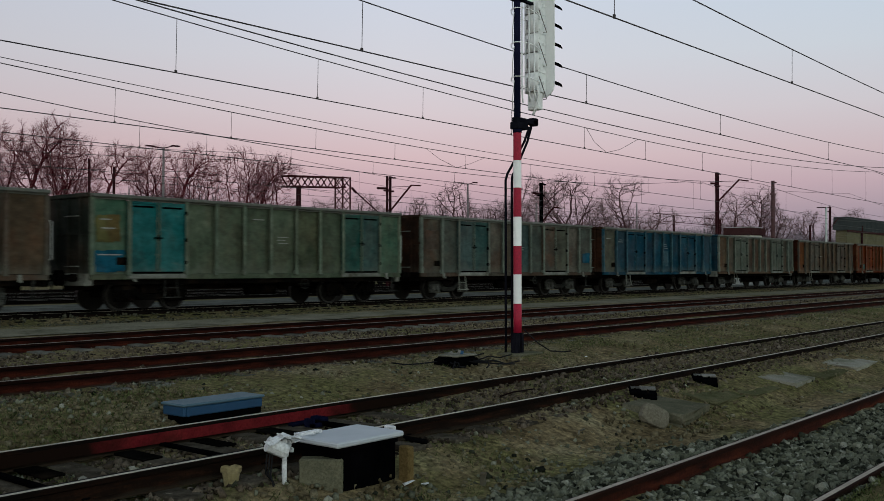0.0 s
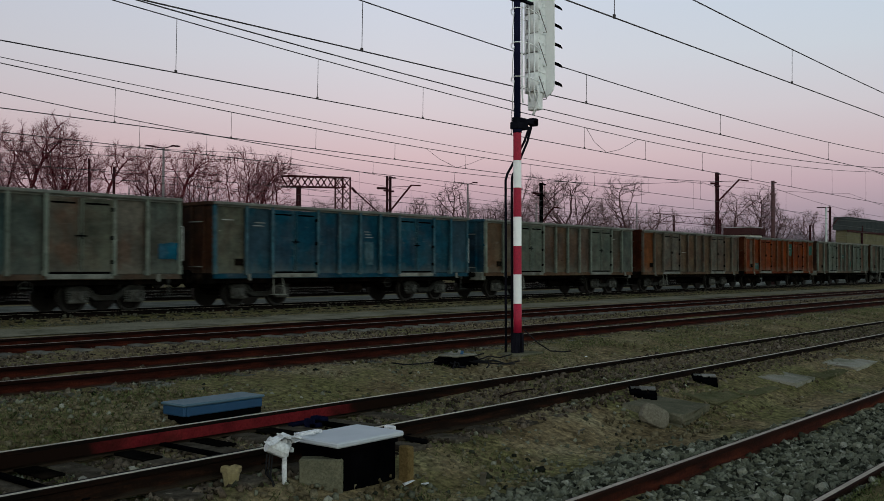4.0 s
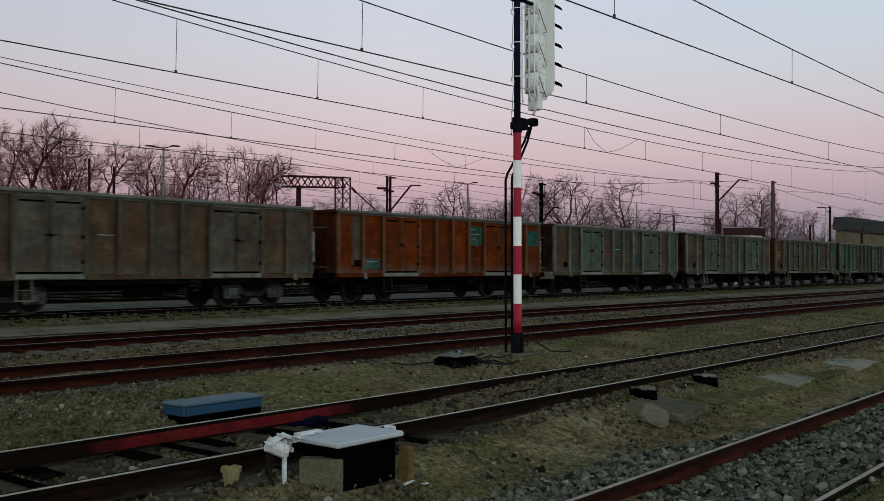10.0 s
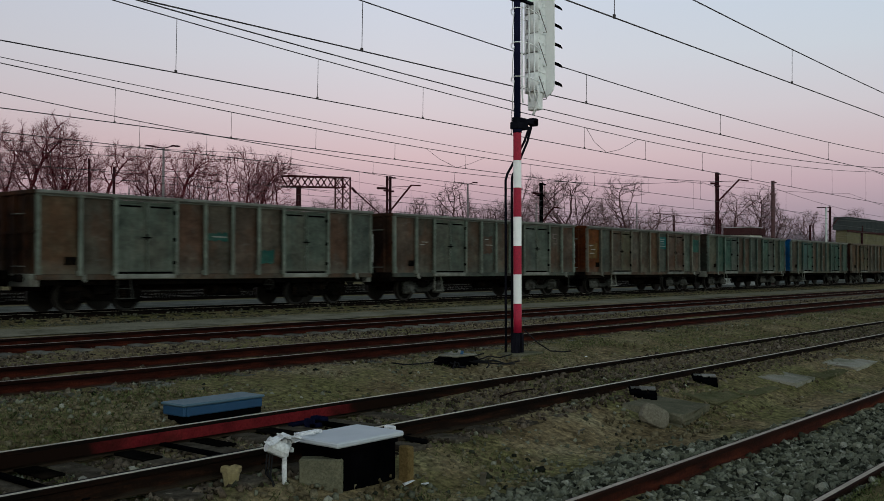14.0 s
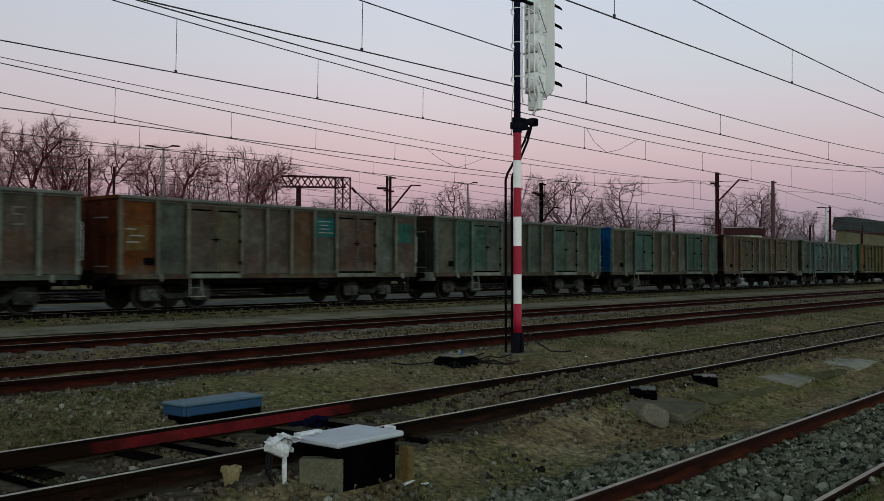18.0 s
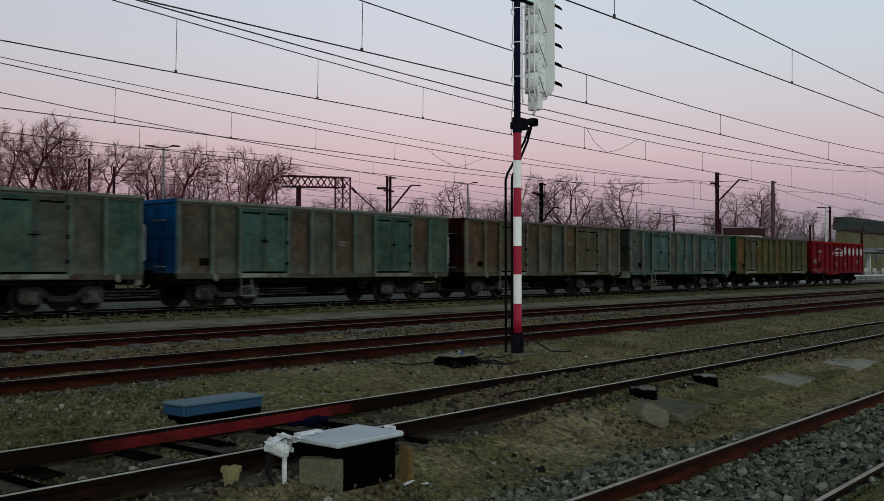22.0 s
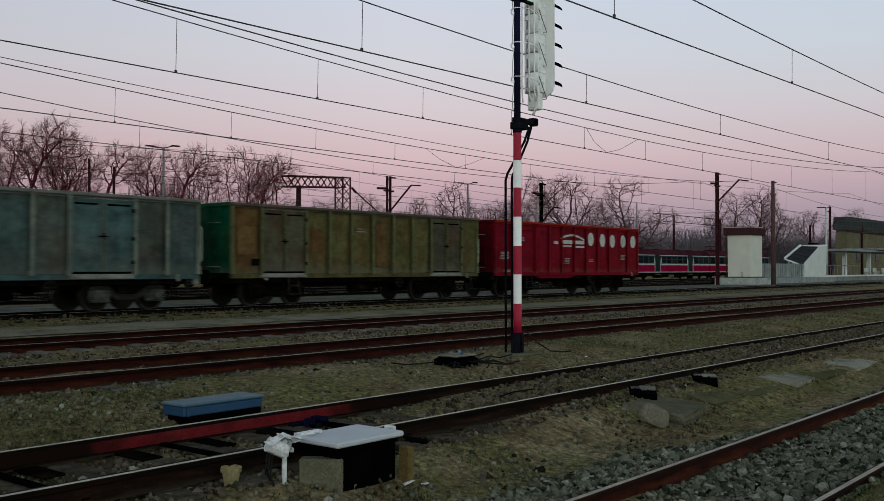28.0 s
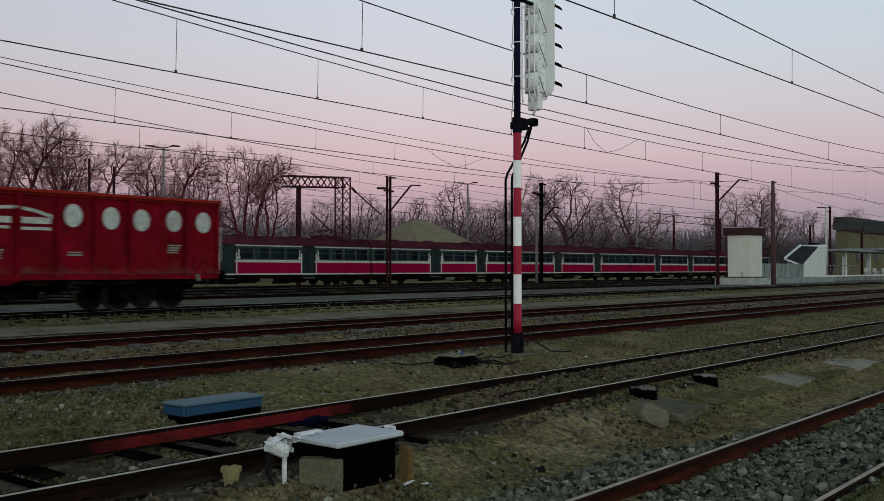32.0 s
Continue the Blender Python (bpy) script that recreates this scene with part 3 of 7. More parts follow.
def path(bm, pts, r, n=6):
    """A bent tube through the points."""
    pts = [Vector(p) for p in pts]
    rings, u = [], None
    for i, p in enumerate(pts):
        d = (pts[min(i + 1, len(pts) - 1)] - pts[max(i - 1, 0)]).normalized()
        u = (d.orthogonal() if u is None else u - d * u.dot(d)).normalized()
        w = d.cross(u)
        rings.append([bm.verts.new(p + r * (math.cos(2 * math.pi * k / n) * u + math.sin(2 * math.pi * k / n) * w)) for k in range(n)])
    for r0, r1 in zip(rings, rings[1:]):
        for k in range(n):
            bm.faces.new((r0[k], r0[(k + 1) % n], r1[(k + 1) % n], r1[k])).smooth = True
    bm.faces.new(rings[0][::-1])
    bm.faces.new(rings[-1])
    return bm


def prism(pts, y0, y1, axis="y"):
    """A flat outline (x, z) pushed from y0 to y1."""
    bm = bmesh.new()
    lo = [bm.verts.new((x, y0, z)) for x, z in pts]
    hi = [bm.verts.new((x, y1, z)) for x, z in pts]
    bm.faces.new(lo)
    bm.faces.new(hi[::-1])
    for i in range(len(pts)):
        j = (i + 1) % len(pts)
        bm.faces.new((lo[j], lo[i], hi[i], hi[j]))
    bmesh.ops.recalc_face_normals(bm, faces=bm.faces)
    return bm


def raw_mesh(name, verts, quads):
    """A mesh from numpy arrays of corners and four- or three-cornered faces."""
    me = bpy.data.meshes.new(name)
    k = quads.shape[1]
    me.vertices.add(len(verts))
    me.vertices.foreach_set("co", np.asarray(verts, dtype=np.float32).ravel())
    me.loops.add(quads.size)
    me.loops.foreach_set("vertex_index", np.asarray(quads, dtype=np.int32).ravel())
    me.polygons.add(len(quads))
    me.polygons.foreach_set("loop_start", np.arange(0, quads.size, k, dtype=np.int32))
    me.update(calc_edges=True)
    return me


# ---- ground ----
PROFILE_Y = [-2500, -3, 0.5, 2.40, 2.6, 3.95, 4.15, 4.6, 5.2, 5.6, 5.95, 8.0, 8.4, 9.1, 10.0, 13, 18.5, 22.3, 23.4, 24.4, 25.0, 26.9, 27.5, 29, 60, 140, 2500]
PROFILE_Z = [-0.1, -0.1, -0.07, -0.022, -0.225, -0.225, -0.125, -0.11, -0.06, 0.06, 0.185, 0.185, 0.25, 0.36, 0.40, 0.41, 0.38, 0.40, 0.34, 0.32, 0.44, 0.44, 0.34, 0.40, 0.40, 0.40, 0.40]


def ground_z(y, x=30.0):
    """Height of the ground; round the near points the soil is dug away to the sleepers."""
    dug = np.clip((9.5 - x) / 2.0, 0, 1) * np.clip((np.asarray(y) - 5.75) / 0.25, 0, 1) * np.clip((8.0 - np.asarray(y)) / 0.25, 0, 1)
    fill = np.clip((x - 9.0) / 3.0, 0, 1) * np.clip((np.asarray(y) - 6.0) / 0.2, 0, 1) * np.clip((8.3 - np.asarray(y)) / 0.3, 0, 1)
    ledge = np.clip((x - 10.2) / 0.8, 0, 1) * np.clip((np.asarray(y) - 5.0) / 0.14, 0, 1) * np.clip((5.95 - np.asarray(y)) / 0.7, 0, 1)
    return np.interp(y, PROFILE_Y, PROFILE_Z) - 0.065 * dug + 0.06 * fill + 0.085 * ledge


gx = np.concatenate([[-2500, -1000, -400, -150, -60, -25, -10, -4], np.arange(0, 24, 0.22), np.arange(24, 60, 0.8), np.arange(60, 220, 5), [250, 320, 450, 700, 1100, 1700, 2500]])
gy = np.concatenate([[-2500, -1000, -400, -150, -60, -25, -10, -3], np.arange(-1, 13, 0.22), np.arange(13, 26, 0.5), np.arange(26, 100, 4), [105, 115, 130, 160, 220, 320, 450, 700, 1100, 1700, 2500]])
GX, GY = np.meshgrid(gx, gy)
GZ = ground_z(GY, GX)
lump = np.array([[noise.noise((x * 1.3, y * 1.3, 0)) * 0.035 + noise.noise((x * 0.3, y * 0.3, 5)) * 0.03 if 0 <= x < 60 and 0 < y < 24 else 0.0 for x in gx] for y in gy])
GZ = GZ + lump * np.clip((GY - 0.5) / 3, 0, 1) * np.where((GY > 5.7) & (GY < 8.2), 0.35, 1.0)
nx, ny = len(gx), len(gy)
idx = np.arange(nx * ny).reshape(ny, nx)
ground_mesh = raw_mesh("ground", np.stack([GX, GY, GZ], -1).reshape(-1, 3), np.stack([idx[:-1, :-1], idx[:-1, 1:], idx[1:, 1:], idx[1:, :-1]], -1).reshape(-1, 4))


def ground_material():
    m = bpy.data.materials.new("yard_soil")
    m.use_nodes = True
    t = m.node_tree
    p = t.nodes["Principled BSDF"]
    co = t.nodes.new("ShaderNodeTexCoord")

    def tex(s, detail=6.0, r=0.65):
        n = t.nodes.new("ShaderNodeTexNoise")
        n.inputs["Scale"].default_value, n.inputs["Detail"].default_value, n.inputs["Roughness"].default_value = s, detail, r
        link(t, co.outputs["Object"], n.inputs["Vector"])
        return n.outputs["Fac"]

    def mix(fac, c1, c2, kind="MIX"):
        n = t.nodes.new("ShaderNodeMix")
        n.data_type, n.blend_type = "RGBA", kind
        for sock, v in ((n.inputs[0], fac), (n.inputs[6], c1), (n.inputs[7], c2)):
            if isinstance(v, (int, float)):
                sock.default_value = v
            elif isinstance(v, tuple):
                sock.default_value = (*v[:3], 1)
            else:
                link(t, v, sock)
        return n.outputs[2]

    soil = ramp(t, tex(1.1), [(0.36, (0.098, 0.073, 0.039)), (0.5, (0.172, 0.135, 0.078)), (0.64, (0.194, 0.168, 0.104))])
    green = ramp(t, tex(5.0), [(0.35, (0.082, 0.081, 0.030)), (0.65, (0.142, 0.139, 0.060))])
    col = mix(ramp(t, tex(0.45, 8.0, 0.7), [(0.45, (0, 0, 0)), (0.58, (0.85, 0.85, 0.85))]), soil, green)
    vor = t.nodes.new("ShaderNodeTexVoronoi")
    vor.inputs["Scale"].default_value = 17.0
    vor.inputs["Randomness"].default_value = 1.0
    warp = t.nodes.new("ShaderNodeTexNoise")
    warp.inputs["Scale"].default_value, warp.inputs["Detail"].default_value = 22.0, 3.0
    link(t, co.outputs["Object"], warp.inputs["Vector"])
    bent = t.nodes.new("ShaderNodeVectorMath")
    bent.operation = "MULTIPLY_ADD"
    link(t, warp.outputs["Color"], bent.inputs[0])
    bent.inputs[1].default_value = (0.09, 0.09, 0.0)
    link(t, co.outputs["Object"], bent.inputs[2])
    link(t, bent.outputs[0], vor.inputs["Vector"])
    sepc = t.nodes.new("ShaderNodeSeparateColor")
    link(t, vor.outputs["Color"], sepc.inputs[0])
    stone = ramp(t, sepc.outputs[0], [(0.0, (0.12, 0.12, 0.12)), (0.2, (0.55, 0.55, 0.55)), (0.85, (1.2, 1.2, 1.15)), (1.0, (2.2, 2.15, 2.0))])
    col = mix(0.3, col, stone, "MULTIPLY")
    col = mix(0.45, col, ramp(t, vor.outputs["Distance"], [(0.15, (1.35, 1.35, 1.32)), (0.45, (1.0, 1.0, 1.0)), (0.75, (0.35, 0.33, 0.3))]), "MULTIPLY")
    col = mix(0.85, col, ramp(t, tex(14.0, 8.0, 0.7), [(0.36, (0.34, 0.33, 0.31)), (0.5, (0.92, 0.91, 0.89)), (0.66, (1.5, 1.47, 1.4))]), "MULTIPLY")
    link(t, col, p.inputs["Base Color"])
    p.inputs["Roughness"].default_value = 0.95
    p.inputs["Specular IOR Level"].default_value = 0.02
    b = t.nodes.new("ShaderNodeBump")
    b.inputs["Strength"].default_value, b.inputs["Distance"].default_value = 0.22, 0.02
    link(t, vor.outputs["Distance"], b.inputs["Height"])
    link(t, b.outputs[0], p.inputs["Normal"])
    return m


ground = piece("ground", ground_mesh, ground_material())
tagged(ground, label="bare yard soil with gravel and thin winter grass", category="ground", kind="structure")


# ---- tracks ----
def rail_mesh(name, x0, x1, part_="web"):
    """Flat-bottomed rail along x, the top of its head at z = 0."""
    if part_ == "head":
        pts = [(-0.02, -0.012), (-0.02, -0.002), (-0.017, 0.001), (0.017, 0.001), (0.02, -0.002), (0.02, -0.012)]
    else:
        pts = [(-0.07, -0.16), (-0.07, -0.148), (-0.012, -0.13), (-0.009, -0.05), (-0.034, -0.038), (-0.036, -0.010), (-0.03, -0.002), (0.03, -0.002), (0.036, -0.010), (0.034, -0.038), (0.009, -0.05), (0.012, -0.13), (0.07, -0.148), (0.07, -0.16)]
    bm = bmesh.new()
    rings = [[bm.verts.new((x, y, z)) for y, z in pts] for x in (x0, x1)]
    for i in range(len(pts)):
        j = (i + 1) % len(pts)
        bm.faces.new((rings[0][j], rings[0][i], rings[1][i], rings[1][j]))
    for r in rings:
        bm.faces.new(r)
    bmesh.ops.recalc_face_normals(bm, faces=bm.faces)
    return bm_mesh(name, bm)


WEB, HEAD = rail_mesh("rail_web", -120, 900), rail_mesh("rail_head", -120, 900, "head")
SLEEPER_WOOD = bm_mesh("sleeper", box(-0.12, 0.12, -1.15, 1.15, -0.14, 0.0, 0.015))
SLEEPER_CONC = bm_mesh("sleeper", box(-0.13, 0.13, -1.25, 1.25, -0.16, 0.0, 0.02))


def track(y, z, head, web, sleeper, conc, x0, x1, label, step=0.62, lift=0.0, heavy=1.0):
    tr = thing("railway_track", pose(0, 0, 0), label, "railway track", group="yard tracks", kind="structure")
    for s in (-0.75, 0.75):
        r = piece("rail", WEB, web, tr, pose(0, y + s, z))
        piece("running_surface", HEAD, head, r)
        r.scale = (1, heavy, heavy)
    if sleeper:
        n = 0
        x = x0
        while x < x1 and n < 260:
            piece("sleeper", sleeper, conc, tr, pose(x + random.uniform(-0.03, 0.03), y + random.uniform(-0.03, 0.03), z + lift - 0.158 + random.uniform(-0.006, 0.004), 0, 0, random.uniform(-1, 1)))
            x += step
            n += 1
    return tr


TRACKS = dict(t0=(3.295, -0.015), t1=(6.97, 0.32), t2=(11.2, 0.567), t3=(16.3, 0.547), train=(25.95, 0.575))
track(*TRACKS["t0"], M["rail_head_brown"], M["rail_web_red"], SLEEPER_CONC, M["sleeper_concrete"], -2, 60, "rusty rails on grey granite ballast", lift=-0.06, heavy=1.22)
track(*TRACKS["t1"], M["rail_head_worn"], M["rail_web_brown"], SLEEPER_WOOD, M["sleeper_wood"], -2, 9.7, "worn rails on dark wooden sleepers in soil")
track(*TRACKS["t2"], M["rail_head_dull"], M["rail_web"], SLEEPER_CONC, M["sleeper_concrete"], 0, 120, "rust-red rails with dull heads on brown ballast")
track(*TRACKS["t3"], M["rail_head_dull"], M["rail_web"], SLEEPER_CONC, M["sleeper_concrete"], 0, 120, "rust-red rails with pale sleeper ends", lift=0.045)
track(*TRACKS["train"], M["rail_head"], M["rail_web_dark"], SLEEPER_CONC, M["sleeper_dark"], 5, 150, "polished rails under a passing goods train", lift=-0.005)
for yy in (37.4, 41.5, 47.5, 55.0):
    track(yy, 0.56, M["rail_head_dull"], M["rail_web_dark"], None, None, 0, 0, "far yard track with dull rails")


def strip(name, y0, y1, x0, x1, z, mat, label, seed):
    """A thin ragged-edged layer of other gravel on the ground."""
    rng = random.Random(seed)
    bm = bmesh.new()
    n_ = 160
    rows = []
    for i in range(n_ + 1):
        x = x0 + (x1 - x0) * (i / n_) ** 1.5
        rows.append([bm.verts.new((x, y0 + rng.uniform(-0.25, 0.25), z - 0.012)), bm.verts.new((x, y0 + (y1 - y0) * 0.2, z)), bm.verts.new((x, y0 + (y1 - y0) * 0.8, z)), bm.verts.new((x, y1 + rng.uniform(-0.25, 0.25), z - 0.012))])
    for r0, r1 in zip(rows, rows[1:]):
        for k in range(3):
            bm.faces.new((r0[k], r1[k], r1[k + 1], r0[k + 1]))
    return tagged(part(name, bm, mat), label=label, category="path", kind="structure")


M["pale_gravel"] = material("pale_fine_gravel", (0.075, 0.078, 0.068), (0.14, 0.143, 0.128), rough=0.95, scale=0.8, fine=12.0, bump=0.3, rnd=0, rust=(0.04, 0.04, 0.033), rust_amount=0.45)
M["sandy"] = material("sandy_gravel", (0.13, 0.12, 0.088), (0.20, 0.185, 0.14), rough=0.95, scale=0.7, fine=14.0, bump=0.3, rnd=0, rust=(0.055, 0.055, 0.035), rust_amount=0.4)
strip("gravel_path", 29.0, 35.2, -60, 400, 0.425, M["pale_gravel"], "pale gravel strip behind the goods train", 1)
strip("sandy_path", 19.6, 22.0, -60, 70, 0.42, M["sandy"], "sandy path between two tracks", 2)


# ---- goods train ----
HALF = 6.4
BAYS = [(-6.4, -5.2, 0), (-5.2, -4.13, 0), (-4.13, -3.115, 1), (-3.115, -2.1, 1), (-2.1, -1.05, 0), (-1.05, 0.0, 0), (0.0, 1.05, 0), (1.05, 2.1, 0), (2.1, 3.115, 1), (3.115, 4.13, 1), (4.13, 5.2, 0), (5.2, 6.4, 0)]
POSTS = [-6.36, -5.2, -4.13, -2.1, -1.05, 0.0, 1.05, 2.1, 4.13, 5.2, 6.36]
# the second type: doors nearer the ends, six bays between them
BAYS_B = [(-6.4, -5.25, 0), (-5.25, -4.275, 1), (-4.275, -3.3, 1), (-3.3, -2.2, 0), (-2.2, -1.1, 0), (-1.1, 0.0, 0), (0.0, 1.1, 0), (1.1, 2.2, 0), (2.2, 3.3, 0), (3.3, 4.25, 1), (4.25, 5.2, 1), (5.2, 6.4, 0)]
POSTS_B = [-6.36, -5.25, -3.3, -2.2, -1.1, 0.0, 1.1, 2.2, 3.3, 5.2, 6.36]
TYPE_B = (1, 2, 15)
SIDE_Y = 1.42


def panel_mesh(w):
    """A pressed steel sheet, slightly bulged between its posts."""
    bm = bmesh.new()
    nx_, nz = 4, 4
    grid = [[bm.verts.new((w * (i / nx_ - 0.5), -0.035 * math.sin(math.pi * i / nx_) * math.sin(math.pi * j / nz), 2.14 * j / nz)) for i in range(nx_ + 1)] for j in range(nz + 1)]
    for j in range(nz):
        for i in range(nx_):
            bm.faces.new((grid[j][i], grid[j][i + 1], grid[j + 1][i + 1], grid[j + 1][i])).smooth = True
    back_ = [bm.verts.new((x * w, 0.02, z)) for x, z in ((-0.5, 0), (0.5, 0), (0.5, 2.14), (-0.5, 2.14))]
    bm.faces.new(back_[::-1])
    return bm_mesh("panel", bm)


PANELS = {round(b - a, 3): panel_mesh(b - a) for a, b, d in BAYS + BAYS_B}


def door_mesh():
    """One leaf of a wagon door: sheet with a raised rim all round."""
    bm = box(-0.455, 0.455, -0.075, 0.0, 0.06, 2.09)
    for x in (-0.435, 0.435):
        bx(bm, x - 0.02, x + 0.02, -0.10, -0.075, 0.06, 2.1, 0.006)
    bx(bm, -0.415, 0.415, -0.095, -0.076, 0.06, 0.12, 0.006)
    bx(bm, -0.415, 0.415, -0.095, -0.076, 2.03, 2.1, 0.006)
    return bm_mesh("door", bm)


DOOR = door_mesh()
DOOR_BAR = bm_mesh("locking_bar", rod(rod(rod(bmesh.new(), (0, -0.115, 0.05), (0, -0.115, 2.09), 0.013, n=6), (0, -0.12, 0.55), (0, -0.07, 0.55), 0.022, n=6), (0, -0.12, 1.55), (0, -0.07, 1.55), 0.022, n=6))
LOCK = bm_mesh("lock_lever", bx(box(-0.15, 0.15, -0.145, -0.115, 1.03, 1.07, 0.006), -0.03, 0.03, -0.15, -0.10, 0.97, 1.15, 0.01))
HINGE = bm_mesh("hinge", box(-0.03, 0.03, -0.165, -0.08, -0.055, 0.055, 0.01))
# black bar near each leaf's top: a slot's shade drawn as a strip
TOP_SHADE = bm_mesh("top_slot", box(-0.33, 0.33, -0.088, -0.07, 1.925, 1.975))
END_RAIL = bm_mesh("end_handrail", path(bmesh.new(), [(0, -0.35, 0), (-0.12, -0.33, 0), (-0.12, 0.33, 0), (0, 0.35, 0)], 0.018))
# black strip standing in for the shadow at the leaf's foot
DOOR_SHADE = bm_mesh("shadow_gap", box(-0.38, 0.38, -0.088, -0.06, 0.0, 0.05))
# dark sheet behind the leaves, so that the gaps between look shaded
SHADE_BACKING = bm_mesh("door_recess", box(-1.0, 1.0, 0.005, 0.02, 0.0, 2.1))

def post_mesh(depth, foot):
    """A rolled post: web set back under a broad front flange, a small flange on the sheet and a gusset at its foot."""
    bm = bmesh.new()
    bx(bm, -0.058, 0.058, -depth, -depth + 0.016, 0.0, 2.19, 0.005)
    bx(bm, 0.022, 0.042, -depth + 0.016, 0.0, 0.0, 2.19)
    bx(bm, 0.042, 0.09, -0.014, 0.0, 0.0, 2.19)
    bx(bm, -0.062, 0.062, -depth - foot, 0.0, -0.03, 0.11, 0.008)
    return bm_mesh("post", bm)


POST = post_mesh(0.15, 0.008)
POST_FLAT = post_mesh(0.085, 0.004)
END_POST = bm_mesh("corner_post", bx(box(-0.05, 0.05, -0.07, 0.06, 0.0, 2.21, 0.01), -0.07, 0.07, -0.08, 0.0, 0.0, 0.25))
TOP_RAIL = bm_mesh("top_rail", bx(box(-HALF - 0.02, HALF + 0.02, -0.16, 0.06, 0.0, 0.10, 0.02), -HALF, HALF, -0.06, 0.0, -0.05, 0.0))
SILL = bm_mesh("side_sill", bx(box(-HALF, HALF, -0.06, 0.06, 1.0, 1.15, 0.012), -HALF, HALF, -0.085, -0.06, 1.0, 1.025))
DOOR_SILL = bm_mesh("door_sill", box(-0.99, 0.99, -0.135, -0.05, 0.02, 0.155, 0.012))
REAR_STEP = bm_mesh("rear_step", bx(bx(box(-0.02, 0.02, -0.03, 0.01, 0.42, 0.95), -0.26, 0.26, -0.14, 0.03, 0.40, 0.43), -0.04, 0.04, -0.07, 0.0, 0.82, 0.98, 0.01))


def end_mesh():
    bm = box(-0.02, 0.02, -1.42, 1.42, 0.0, 2.24)
    for y in (-0.95, -0.32, 0.32, 0.95):
        bx(bm, -0.10, -0.02, y - 0.05, y + 0.05, 0.0, 2.24, 0.01)
    bx(bm, -0.12, -0.02, -1.44, 1.44, 2.19, 2.31, 0.015)
    bx(bm, -0.07, -0.02, -1.42, 1.42, 1.15, 1.22)
    return bm_mesh("end_wall", bm)


END = end_mesh()
HEADSTOCK = bm_mesh("headstock", box(-0.12, 0.12, -1.35, 1.35, 0.75, 1.1, 0.02))
SOLEBAR = bm_mesh("solebar", box(-6.3, 6.3, -0.07, 0.07, 0.78, 0.99))
CENTRE_SILL = bm_mesh("centre_sill", box(-6.3, 6.3, -0.2, 0.2, 0.62, 0.985))
FLOOR = bm_mesh("floor_plate", box(-6.35, 6.35, -1.38, 1.38, 0.99, 1.04))


def buffer_mesh():
    bm = rod(bmesh.new(), (0, 0, 0), (-0.32, 0, 0), 0.11, n=12)
    rod(bm, (-0.32, 0, 0), (-0.55, 0, 0), 0.08, n=12)
    rod(bm, (-0.55, 0, 0), (-0.60, 0, 0), 0.23, 0.22, n=16)
    return bm_mesh("buffer", bm)


BUFFER = buffer_mesh()
HOOK = bm_mesh("coupling", rod(rod(rod(bmesh.new(), (0, 0, 0), (-0.35, 0, 0.02), 0.05, n=8), (-0.35, 0.09, 0), (-0.62, 0.09, -0.14), 0.025, n=6), (-0.35, -0.09, 0), (-0.62, -0.09, -0.14), 0.025, n=6))


def wheelset_meshes():
    """Axle, wheel disc and tyre; the wheel faces -y."""
    disc, rim = bmesh.new(), bmesh.new()
    rod(disc, (0, 0.04, 0), (0, -0.05, 0), 0.41, n=24)
    rod(disc, (0, -0.07, 0), (0, -0.10, 0), 0.40, 0.36, n=20)
    for k in range(6):
        a = k * math.pi / 3
        rod(disc, (0.22 * math.cos(a), -0.095, 0.22 * math.sin(a)), (0.22 * math.cos(a), -0.11, 0.22 * math.sin(a)), 0.05, n=6)
    rod(rim, (0, 0.05, 0), (0, -0.075, 0), 0.46, n=28)
    rod(rim, (0, 0.07, 0), (0, 0.04, 0), 0.485, n=28)
    return bm_mesh("axle", rod(bmesh.new(), (0, -1.0, 0), (0, 1.0, 0), 0.085, n=12)), bm_mesh("wheel", disc), bm_mesh("tyre", rim)


AXLE, DISC, TYRE = wheelset_meshes()


